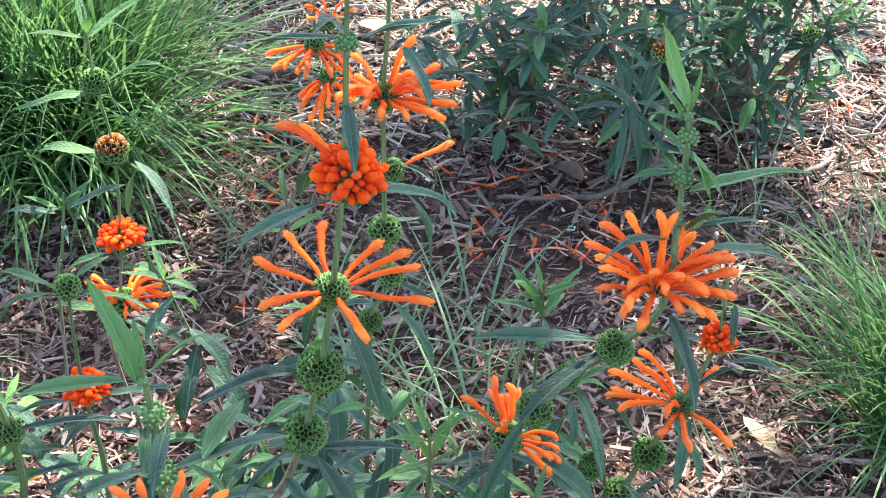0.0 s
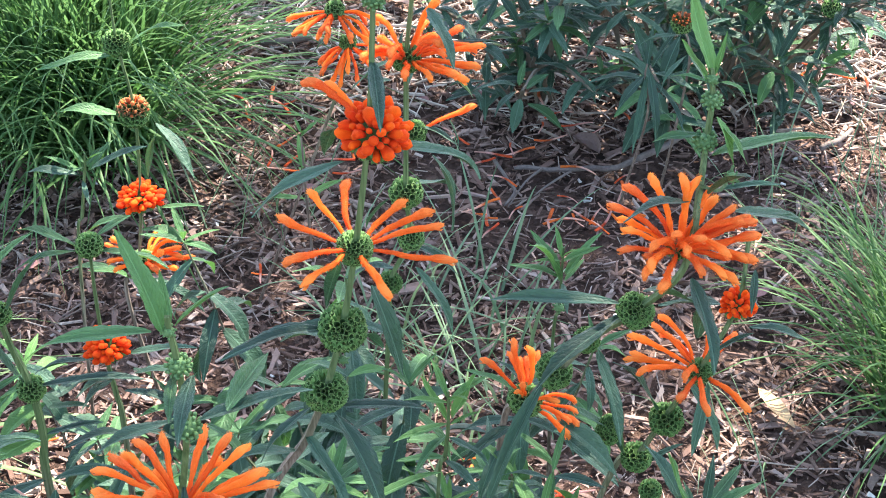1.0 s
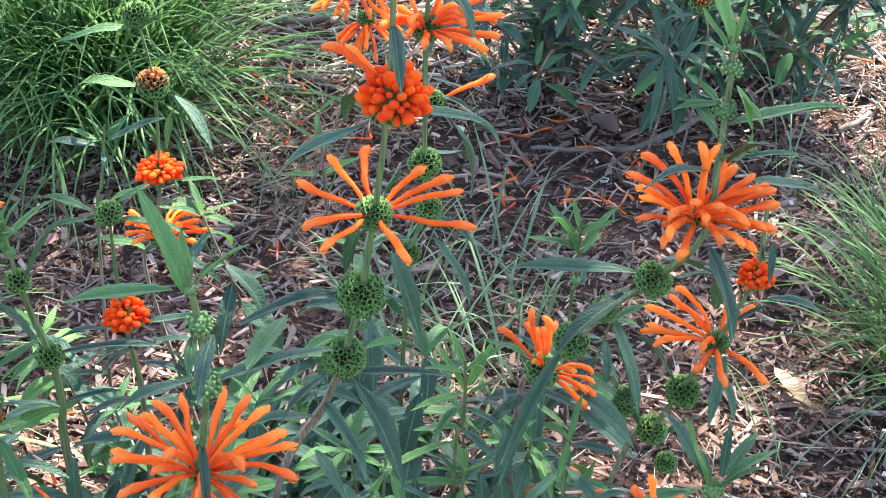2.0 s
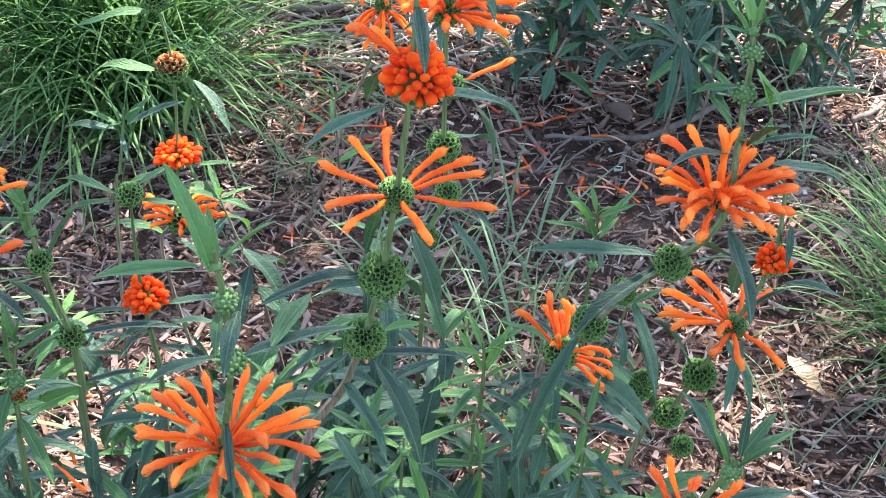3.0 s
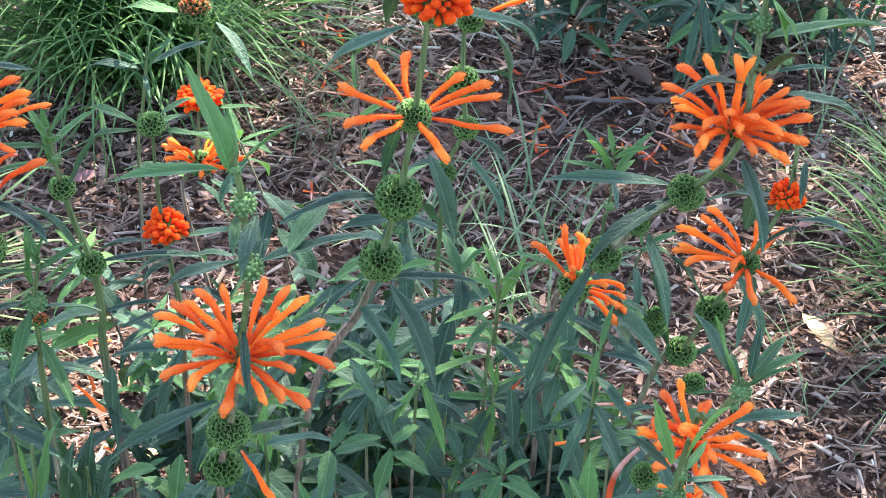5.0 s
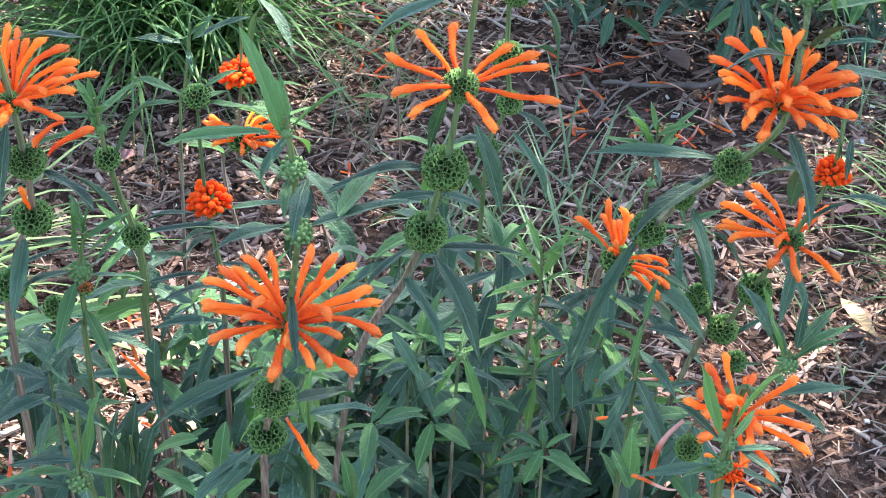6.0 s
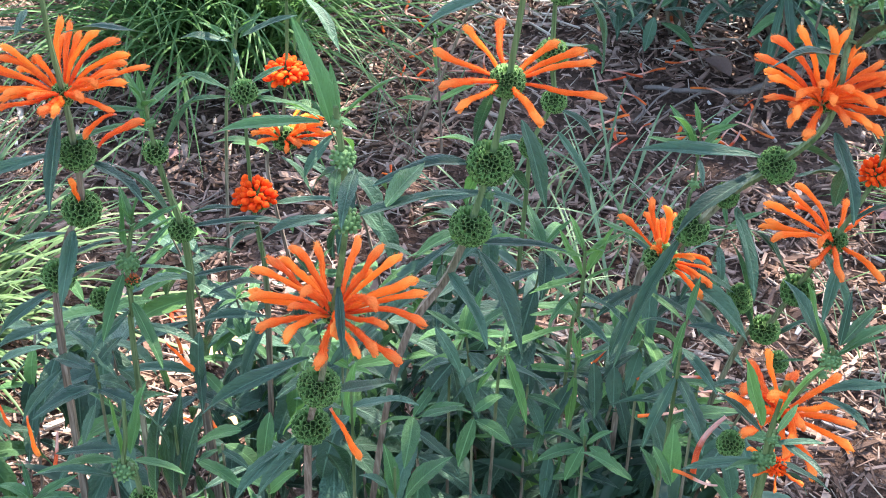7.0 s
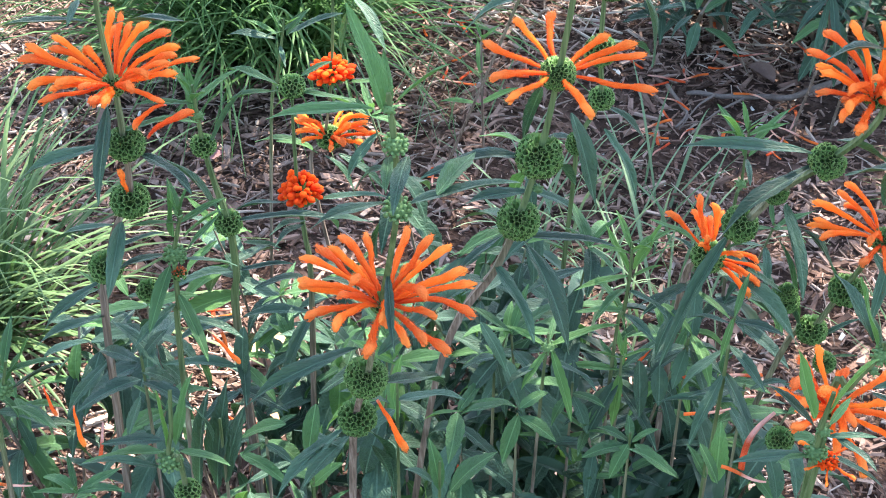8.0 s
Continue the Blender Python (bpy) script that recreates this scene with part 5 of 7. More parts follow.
head(p, (-0.357, 0.910, 0.572), 0.0060, kind="bud", seed=33, cups=14)
leaf(p, (-0.361, 0.910, 0.566), 113, 63, 0.047, 0.00, "mid")
leaf(p, (-0.352, 0.910, 0.538), 0, 70, 0.076, 0.35, wide=0.85)
leaf(p, (-0.345, 0.910, 0.471), 180, 69, 0.082, 0.70, wide=0.95)
leaf(p, (-0.350, 0.910, 0.474), -140, -31, 0.040, 0.35, "mid")
leaf(p, (-0.333, 0.910, 0.471), 0, 18, 0.087, 0.35, wide=0.76)
leaf(p, (-0.340, 0.910, 0.418), -148, 18, 0.058, 0.70)
leaf(p, (-0.335, 0.910, 0.419), 25, 7, 0.047, 0.35)
leaf(p, (-0.342, 0.910, 0.368), -141, 9, 0.066, 0.70, wide=1.14)
leaf(p, (-0.336, 0.910, 0.369), 0, 25, 0.067, 0.70, wide=0.94)
leaf(p, (-0.340, 0.910, 0.343), -71, -23, 0.063, 0.35, wide=0.99)
leaf(p, (-0.330, 0.910, 0.449), 49, -24, 0.047, 0.35)

p = thing("flowering_plant", (0.030, 0.930, 0), "leaning orange flowering stem with a leafy pale green tip", "plant", "flowering stems")
stem_part(p, [(0.030, 0.930, -0.010), (0.033, 0.890, 0.436), (0.050, 0.880, 0.492), (0.069, 0.860, 0.540), (0.092, 0.850, 0.583), (0.121, 0.840, 0.619), (0.149, 0.830, 0.665), (0.158, 0.860, 0.708), (0.161, 0.876, 0.738), (0.162, 0.880, 0.767), (0.159, 0.882, 0.790)], 0.0036, 0.0018, M_STEM_RIPE)
head(p, (0.160, 0.880, 0.783), 0.0058, kind="bud", seed=34, cups=16)
stem_part(p, [(0.158, 0.860, 0.712), (0.172, 0.859, 0.710), (0.180, 0.868, 0.724)], 0.0018, 0.0012, M_STEM, segs=8)
head(p, (0.179, 0.862, 0.718), 0.0062, kind="bud", seed=35, cups=20)
head(p, (0.162, 0.880, 0.767), 0.0086, kind="bud", seed=36)
head(p, (0.160, 0.877, 0.737), 0.0098, kind="bud", seed=37)
leaf(p, (0.160, 0.882, 0.784), 128, 60, 0.062, 0.00, "young", wide=1.2)
leaf(p, (0.158, 0.880, 0.781), 150, 48, 0.034, 0.00, "young", wide=1.2)
leaf(p, (0.162, 0.882, 0.785), 62, 62, 0.030, 0.00, "young", wide=0.8)
leaf(p, (0.165, 0.876, 0.783), -30, 20, 0.020, 1.10, "young", wide=1.9)
leaf(p, (0.158, 0.878, 0.782), 175, 22, 0.026, 0.70, "mid")
leaf(p, (0.166, 0.876, 0.757), -38, -52, 0.036, 0.35, "young", wide=1.4)
leaf(p, (0.171, 0.874, 0.750), -28, -40, 0.030, 0.35, "young", wide=1.5)
leaf(p, (0.157, 0.876, 0.742), 188, 10, 0.034, 0.70, "mid", wide=1.2)
leaf(p, (0.166, 0.874, 0.727), 20, 8, 0.094, 0.35, "mid", wide=0.95)
head(p, (0.144, 0.836, 0.676), 0.0080, kind="seed", seed=38, flowers=[(159, 21, 1.22), (149, 33, 1.28), (126, 49, 1.18), (92, 58, 1.09), (57, 57, 1.13), (53, 40, 1.03), (51, 25, 1.03), (161, 17, 0.93), (-164, 30, 1.03), (-155, 16, 1.03), (-124, -3, 1.03), (-117, 11, 1.03), (-108, 3, 1.03), (-133, 18, 0.8), (28, 27, 1.03), (8, 29, 1.1), (4, 24, 1.17), (0, 20, 1.08), (-2, 17, 1.16), (-12, 2, 1.11), (-16, -4, 1.03), (-47, 15, 1.03), (-44, -2, 1.03), (-56, 9, 1.03), (-70, 7, 0.8), (-89, 25, 0.8), (-62, 42, 0.8), (-114, 43, 0.8), (-43, 29, 0.71), (-138, 18, 0.71), (24, 4, 1.03)], length=0.045, cups=30)
leaf(p, (0.153, 0.854, 0.702), -135, 32, 0.075, 0.70, wide=0.86)
leaf(p, (0.172, 0.859, 0.710), 0, 17, 0.040, 0.35)
leaf(p, (0.164, 0.857, 0.707), -76, 52, 0.071, 0.35, wide=0.90)
leaf(p, (0.155, 0.833, 0.653), -74, -10, 0.072, 0.70, wide=0.97)
leaf(p, (0.182, 0.851, 0.697), 36, -21, 0.099, 0.35, wide=0.69)
head(p, (0.121, 0.840, 0.619), 0.0139, kind="seed", seed=39, tilt=(0, 35), cups=178)
head(p, (0.090, 0.850, 0.583), 0.0102, kind="seed", seed=40, tilt=(0, 40))
head(p, (0.069, 0.858, 0.546), 0.0145, kind="seed", seed=41, tilt=(0, 35))
leaf(p, (0.114, 0.842, 0.613), -143, -3, 0.091, 0.70, wide=0.81)
leaf(p, (0.109, 0.839, 0.625), 168, -1, 0.096, 0.35, wide=0.70)
leaf(p, (0.124, 0.835, 0.641), 40, -26, 0.077, 0.35, wide=0.84)
leaf(p, (0.098, 0.853, 0.569), -67, -19, 0.070, 0.70, wide=0.91)
head(p, (0.051, 0.876, 0.501), 0.0142, kind="seed", seed=42, tilt=(0, 30), flowers=[(140, 38, 1.25), (131, 42, 1.05), (124, 12, 1.03), (90, 31, 1.03), (97, 9, 1.03), (103, 5, 1.03), (170, 11, 1.27), (-141, 46, 0.77), (7, 15, 1.05), (-5, 2, 1.21), (-35, 10, 0.77), (-21, 27, 1.03), (-70, 46, 1.03), (53, -20, 1.03), (-38, 22, 1.03), (-136, 29, 0.77), (-17, -11, 1.17)], length=0.033)
leaf(p, (0.063, 0.862, 0.535), -124, -32, 0.116, 0.70, wide=0.42)
leaf(p, (0.041, 0.869, 0.517), 180, 36, 0.043, 0.35, "mid")
leaf(p, (0.057, 0.881, 0.486), -24, -6, 0.094, 1.10, wide=0.86)
leaf(p, (0.041, 0.885, 0.465), -139, 3, 0.049, 0.70)
leaf(p, (0.046, 0.886, 0.458), -36, -8, 0.036, 0.35, "mid")
leaf(p, (0.099, 0.853, 0.571), -65, -34, 0.074, 0.70, wide=0.87)
leaf(p, (0.033, 0.890, 0.436), -118, -23, 0.046, 0.70)

p = thing("flowering_plant", (0.060, 0.960, 0), "leaning stem with red buds over an opened orange whorl", "plant", "flowering stems")
stem_part(p, [(0.060, 0.960, -0.010), (0.126, 0.930, 0.359), (0.148, 0.924, 0.398), (0.166, 0.915, 0.452), (0.187, 0.910, 0.507), (0.209, 0.915, 0.568), (0.213, 0.930, 0.621)], 0.0030, 0.0016, M_STEM)
head(p, (0.209, 0.915, 0.567), 0.0130, kind="red", seed=43)
leaf(p, (0.214, 0.918, 0.579), 180, 86, 0.019, 0.35)
leaf(p, (0.220, 0.913, 0.548), 0, 1, 0.053, 0.70)
leaf(p, (0.220, 0.923, 0.595), -98, -23, 0.036, 0.35)
leaf(p, (0.196, 0.915, 0.568), 135, -23, 0.067, 0.35, wide=0.94)
head(p, (0.187, 0.910, 0.505), 0.0109, kind="seed", seed=44, flowers=[(142, 33, 1.12), (146, 29, 1.05), (160, 15, 1.22), (166, 7, 1.08), (171, 1, 1.16), (-165, 3, 1.03), (-120, 5, 0.8), (78, -1, 1.03), (52, 5, 1.03), (-49, -8, 1.03), (-88, -2, 1.03), (124, -4, 1.03), (-117, 18, 0.8)], length=0.047)
leaf(p, (0.195, 0.911, 0.491), -106, -35, 0.059, 0.35)
leaf(p, (0.182, 0.912, 0.537), -97, 68, 0.077, 0.35, wide=0.84)
leaf(p, (0.194, 0.911, 0.521), 0, 47, 0.038, 0.35)
leaf(p, (0.179, 0.911, 0.494), -36, -40, 0.067, 0.70, wide=0.94)
head(p, (0.167, 0.915, 0.449), 0.0146, kind="seed", seed=45)
head(p, (0.148, 0.924, 0.398), 0.0135, kind="seed", seed=46)
head(p, (0.159, 0.900, 0.384), 0.0098, kind="seed", seed=47)
head(p, (0.122, 0.918, 0.431), 0.0115, kind="seed", seed=48)
leaf(p, (0.158, 0.914, 0.458), 180, 72, 0.067, 0.70, wide=0.94)
leaf(p, (0.141, 0.925, 0.390), -160, 71, 0.098, 0.70, wide=0.76)
leaf(p, (0.135, 0.923, 0.405), 180, 82, 0.089, 0.35, wide=0.75)
leaf(p, (0.158, 0.925, 0.391), 0, 46, 0.035, 0.35)
leaf(p, (0.122, 0.924, 0.395), -148, 64, 0.083, 0.70, wide=0.79)
head(p, (0.122, 0.917, 0.440), 0.0088, kind="seed", seed=49)

p = thing("flowering_plant", (0.120, 0.720, 0), "orange flowering stem with a cluster of green buds on top", "plant", "flowering stems")
stem_part(p, [(0.120, 0.720, -0.010), (0.120, 0.670, 0.515), (0.131, 0.660, 0.567), (0.146, 0.660, 0.597), (0.145, 0.660, 0.606)], 0.0030, 0.0016, M_STEM)
head(p, (0.146, 0.660, 0.595), 0.0081, kind="bud", seed=50)
head(p, (0.143, 0.660, 0.582), 0.0048, kind="bud", seed=51, cups=14)
head(p, (0.121, 0.655, 0.552), 0.0076, kind="seed", seed=52, flowers=[(106, -4, 1.03), (96, 4, 1.03), (-149, 36, 1.03), (-138, 40, 1.03), (-131, 34, 1.03), (-127, 45, 0.72), (71, -10, 1.03), (75, -14, 1.03), (43, 1, 1.03), (35, -16, 1.03), (-34, 21, 1.03), (-42, 6, 1.03), (-69, -9, 1.03), (-73, 22, 0.81), (-124, 21, 1.03), (-92, 9, 0.81), (-87, -7, 0.81), (-116, 50, 1.03)], length=0.050, cups=30)
leaf(p, (0.151, 0.660, 0.602), 28, 27, 0.045, 0.35, "mid")
leaf(p, (0.148, 0.660, 0.597), 0, 46, 0.035, 0.35, "mid")
leaf(p, (0.142, 0.660, 0.601), 180, 70, 0.057, 0.00, "mid")
leaf(p, (0.144, 0.660, 0.602), 96, 13, 0.030, 0.35, "mid")
leaf(p, (0.150, 0.660, 0.607), 77, 65, 0.036, 0.35)
leaf(p, (0.145, 0.660, 0.568), 0, 20, 0.048, 0.35)
leaf(p, (0.146, 0.661, 0.562), -46, 21, 0.042, 0.70)
leaf(p, (0.138, 0.660, 0.606), 129, 55, 0.049, 0.70)
leaf(p, (0.150, 0.660, 0.607), 54, 10, 0.050, 0.35, "mid")
leaf(p, (0.131, 0.660, 0.593), 180, -3, 0.018, 0.35, "mid")
leaf(p, (0.120, 0.665, 0.541), 180, 48, 0.037, 0.70)
loose_tube(p, (0.060, 0.800, 0.406), 175, -15, 0.035)
loose_tube(p, (0.082, 0.660, 0.512), -130, -55, 0.045)
loose_tube(p, (0.072, 0.640, 0.499), 170, -10, 0.030)
loose_tube(p, (0.055, 0.850, 0.404), -160, -10, 0.030)
loose_tube(p, (0.016, 0.900, 0.382), -140, -30, 0.030)
loose_tube(p, (0.080, 0.800, 0.448), 10, 5, 0.032)

p = thing("leafy_shoot", (0.080, 0.600, 0), "leafy green shoot with clustered unopened buds", "plant", "flowering stems")
stem_part(p, [(0.080, 0.600, -0.010), (0.099, 0.560, 0.575), (0.097, 0.556, 0.606), (0.097, 0.553, 0.630), (0.099, 0.550, 0.657)], 0.0027, 0.0014, M_STEM)
head(p, (0.099, 0.554, 0.624), 0.0055, kind="bud", seed=53, cups=20)
head(p, (0.097, 0.556, 0.606), 0.0077, kind="bud", seed=54)
leaf(p, (0.100, 0.552, 0.640), -32, 78, 0.053, 0.35, "young", wide=1.30)
leaf(p, (0.092, 0.553, 0.629), 180, 52, 0.038, 0.35)
leaf(p, (0.092, 0.553, 0.634), 145, 67, 0.044, 0.00, "young")
leaf(p, (0.101, 0.554, 0.620), 0, 16, 0.028, 0.35)
leaf(p, (0.101, 0.553, 0.630), 56, 18, 0.025, 0.35, "mid", wide=1.20)
leaf(p, (0.105, 0.556, 0.604), 0, -22, 0.039, 0.35)
leaf(p, (0.093, 0.556, 0.603), -134, 29, 0.030, 0.35, "mid")
leaf(p, (0.106, 0.554, 0.620), -43, 10, 0.030, 0.70)
leaf(p, (0.092, 0.556, 0.603), 180, -8, 0.043, 0.35)
head(p, (0.092, 0.650, 0.525), 0.0095, kind="seed", seed=55)
head(p, (0.105, 0.557, 0.598), 0.0062, kind="red", seed=56, flowers=fan(-180, 180, 6, 0, .5), length=0.030)

p = thing("leafy_shoot", (-0.360, 0.800, 0), "leafy stem with small clusters of closed green buds", "plant", "flowering stems")
stem_part(p, [(-0.360, 0.800, -0.010), (-0.364, 0.820, 0.403), (-0.361, 0.820, 0.451), (-0.360, 0.820, 0.499), (-0.356, 0.820, 0.518), (-0.350, 0.820, 0.545)], 0.0029, 0.0014, M_STEM)
head(p, (-0.359, 0.820, 0.501), 0.0104, kind="bud", seed=57)
head(p, (-0.384, 0.820, 0.463), 0.0102, kind="seed", seed=58, cups=72)
head(p, (-0.357, 0.820, 0.483), 0.0059, kind="brown", seed=59, cups=20)
shoot_tip(p, (-0.352, 0.820, 0.532), size=0.045, kind="mid", pairs=3, az0=30)
leaf(p, (-0.359, 0.820, 0.518), -0, 87, 0.048, 0.00, "mid")
leaf(p, (-0.350, 0.820, 0.519), 0, 51, 0.045, 0.35, "mid")
leaf(p, (-0.364, 0.820, 0.490), -102, -33, 0.055, 0.35, "mid")
leaf(p, (-0.363, 0.820, 0.501), -156, 5, 0.051, 0.70)
leaf(p, (-0.352, 0.820, 0.497), 29, -13, 0.045, 0.35)
leaf(p, (-0.360, 0.820, 0.462), -46, -35, 0.059, 0.35, "mid")
leaf(p, (-0.363, 0.820, 0.451), -120, -1, 0.050, 0.70)
leaf(p, (-0.360, 0.820, 0.439), 0, -1, 0.054, 0.70)

p = thing("leafy_shoot", (-0.330, 0.720, 0), "low leafy shoot with pale green bud clusters", "plant", "flowering stems")
stem_part(p, [(-0.330, 0.720, -0.010), (-0.330, 0.700, 0.368), (-0.340, 0.700, 0.402), (-0.336, 0.700, 0.432), (-0.333, 0.700, 0.471)], 0.0027, 0.0014, M_STEM)
head(p, (-0.340, 0.700, 0.399), 0.0109, kind="bud", seed=60)
head(p, (-0.329, 0.700, 0.369), 0.0106, kind="seed", seed=61, cups=72)
leaf(p, (-0.341, 0.700, 0.414), 180, 87, 0.056, 0.00, "young")
leaf(p, (-0.334, 0.700, 0.415), 68, 67, 0.055, 0.00, "mid")
leaf(p, (-0.344, 0.700, 0.408), 180, -8, 0.067, 0.35, "mid", wide=0.94)
leaf(p, (-0.331, 0.700, 0.410), -24, 22, 0.050, 0.35, "mid")
leaf(p, (-0.346, 0.700, 0.390), -151, 39, 0.066, 0.70, wide=0.95)
leaf(p, (-0.328, 0.700, 0.439), 46, 81, 0.045, 0.35, "mid")
leaf(p, (-0.343, 0.700, 0.420), 180, -5, 0.051, 0.35)
hanging_tube(p, (-0.423, 0.695, 0.453), -44, -49, 0.024)
hanging_tube(p, (-0.404, 0.695, 0.431), -52, -66, 0.033)
loose_tube(p, (-0.400, 0.720, 0.391), -100, -40, 0.030)
hanging_tube(p, (-0.305, 0.755, 0.466), -24, -37, 0.031)
loose_tube(p, (-0.346, 0.860, 0.390), -40, -45, 0.030)
loose_tube(p, (-0.498, 0.750, 0.300), 170, -5, 0.035)

p = thing("leafy_shoot", (-0.500, 0.740, 0), "leafy shoot with a pale knob of buds", "plant", "flowering stems")
stem_part(p, [(-0.500, 0.740, -0.010), (-0.481, 0.720, 0.394), (-0.471, 0.720, 0.437), (-0.464, 0.720, 0.466)], 0.0027, 0.0014, M_STEM)
head(p, (-0.471, 0.720, 0.437), 0.0089, kind="bud", seed=62)
leaf(p, (-0.464, 0.720, 0.437), -0, 46, 0.056, 0.35)
leaf(p, (-0.468, 0.720, 0.443), 0, 62, 0.054, 0.00, "mid")
leaf(p, (-0.467, 0.720, 0.420), -25, 19, 0.048, 0.70, "mid")
shoot_tip(p, (-0.467, 0.720, 0.454), size=0.050, kind="mid", pairs=2, az0=0)

p = thing("leafy_shoot", (0.100, 1.100, 0), "slender leafy shoot with a tuft of young leaves", "plant", "flowering stems")
stem_part(p, [(0.100, 1.100, -0.010), (0.083, 1.050, 0.393), (0.086, 1.050, 0.455), (0.086, 1.050, 0.492), (0.086, 1.050, 0.519)], 0.0023, 0.0011, M_STEM)
shoot_tip(p, (0.085, 1.050, 0.504), size=0.035, kind="young", pairs=2, az0=20)
head(p, (0.086, 1.050, 0.454), 0.0070, kind="bud", seed=63, cups=16)
leaf(p, (0.085, 1.050, 0.492), 145, 49, 0.045, 0.35, "mid")
leaf(p, (0.089, 1.050, 0.490), 33, 50, 0.049, 0.35, "mid")
leaf(p, (0.084, 1.050, 0.488), -167, 31, 0.049, 0.35, "mid")
leaf(p, (0.084, 1.050, 0.483), -131, 74, 0.072, 0.70, "mid", wide=0.89)
leaf(p, (0.089, 1.050, 0.483), 58, 12, 0.036, 0.35, "young")
leaf(p, (0.087, 1.050, 0.480), -84, 7, 0.040, 0.35)

p = thing("leafy_shoot", (-0.400, 1.220, 0), "upright leafy shoot with narrow green leaves", "plant", "flowering stems")
stem_part(p, [(-0.400, 1.220, -0.010), (-0.374, 1.200, 0.380), (-0.365, 1.200, 0.434), (-0.357, 1.200, 0.483), (-0.354, 1.200, 0.504)], 0.0023, 0.0011, M_STEM)
shoot_tip(p, (-0.356, 1.200, 0.489), size=0.035, kind="mid", pairs=2, az0=60)
leaf(p, (-0.359, 1.200, 0.483), 180, 76, 0.048, 0.00, "mid")
leaf(p, (-0.353, 1.200, 0.485), 57, 32, 0.039, 0.35, "mid")
leaf(p, (-0.350, 1.200, 0.487), 0, 35, 0.061, 0.35)
leaf(p, (-0.362, 1.200, 0.479), 180, 18, 0.054, 0.70)
leaf(p, (-0.360, 1.200, 0.484), 180, 34, 0.037, 0.35, "mid")
leaf(p, (-0.360, 1.200, 0.473), -68, -2, 0.033, 0.35)

p = thing("leafy_shoot", (-0.020, 0.920, 0), "pale green leafy shoot among darker leaves", "plant", "flowering stems")
stem_part(p, [(-0.020, 0.920, -0.010), (-0.015, 0.870, 0.401), (-0.010, 0.870, 0.444), (-0.008, 0.870, 0.484), (-0.009, 0.870, 0.513)], 0.0023, 0.0011, M_STEM)
shoot_tip(p, (-0.009, 0.870, 0.501), size=0.040, kind="young", pairs=2, az0=30)
leaf(p, (-0.009, 0.870, 0.484), 155, 56, 0.042, 0.00, "young")
leaf(p, (-0.006, 0.870, 0.485), 27, 62, 0.047, 0.00, "young")
leaf(p, (-0.006, 0.870, 0.479), 0, 40, 0.026, 0.35, "young")
leaf(p, (-0.009, 0.870, 0.479), -166, -5, 0.044, 0.35, "young")
leaf(p, (-0.010, 0.870, 0.467), -129, 2, 0.041, 0.70, "mid")
leaf(p, (-0.007, 0.870, 0.464), -32, 8, 0.039, 0.70)
leaf(p, (-0.010, 0.870, 0.444), 180, 0, 0.039, 0.35, "mid")
leaf(p, (-0.010, 0.870, 0.441), -49, 12, 0.041, 0.70)

p = thing("leafy_shoot", (-0.080, 0.880, 0), "leafy shoot with a small bud cluster and green leaves", "plant", "flowering stems")
stem_part(p, [(-0.080, 0.880, -0.010), (-0.071, 0.840, 0.360), (-0.068, 0.840, 0.426), (-0.068, 0.840, 0.439)], 0.0022, 0.0011, M_STEM)
head(p, (-0.067, 0.840, 0.425), 0.0077, kind="bud", seed=64, cups=22)
leaf(p, (-0.070, 0.840, 0.426), 163, 22, 0.036, 0.35, "young")
leaf(p, (-0.065, 0.840, 0.426), 21, 22, 0.057, 0.35, "young")
leaf(p, (-0.065, 0.840, 0.422), -55, -43, 0.061, 0.35, "young")
leaf(p, (-0.068, 0.840, 0.420), -133, -34, 0.038, 0.35, "young")
leaf(p, (-0.067, 0.840, 0.430), 83, 19, 0.031, 0.35, "mid")
leaf(p, (-0.071, 0.840, 0.409), -138, 1, 0.048, 0.70)
leaf(p, (-0.064, 0.840, 0.410), -27, 9, 0.046, 0.70)

p = thing("leafy_shoot", (-0.030, 0.910, 0), "leafy shoot with spreading green leaves", "plant", "flowering stems")
stem_part(p, [(-0.030, 0.910, -0.010), (-0.009, 0.870, 0.314), (-0.008, 0.870, 0.381), (-0.008, 0.870, 0.397)], 0.0022, 0.0011, M_STEM)
leaf(p, (-0.009, 0.870, 0.381), 180, 8, 0.047, 0.35, "young")
leaf(p, (-0.008, 0.870, 0.378), -99, -55, 0.047, 0.35, "young")
leaf(p, (-0.006, 0.870, 0.385), 31, 34, 0.043, 0.35)
leaf(p, (-0.007, 0.870, 0.386), 86, 43, 0.027, 0.00, "young")
leaf(p, (-0.011, 0.870, 0.384), 130, 33, 0.029, 0.35, "mid")
leaf(p, (-0.005, 0.870, 0.379), -26, 16, 0.046, 0.70)
leaf(p, (-0.009, 0.870, 0.372), -118, -24, 0.063, 0.70, wide=0.99)
leaf(p, (-0.005, 0.870, 0.360), -52, -11, 0.060, 0.70)
leaf(p, (-0.009, 0.870, 0.353), -144, 1, 0.054, 0.70)
shoot_tip(p, (-0.008, 0.870, 0.394), size=0.030, kind="young", pairs=2, az0=10)

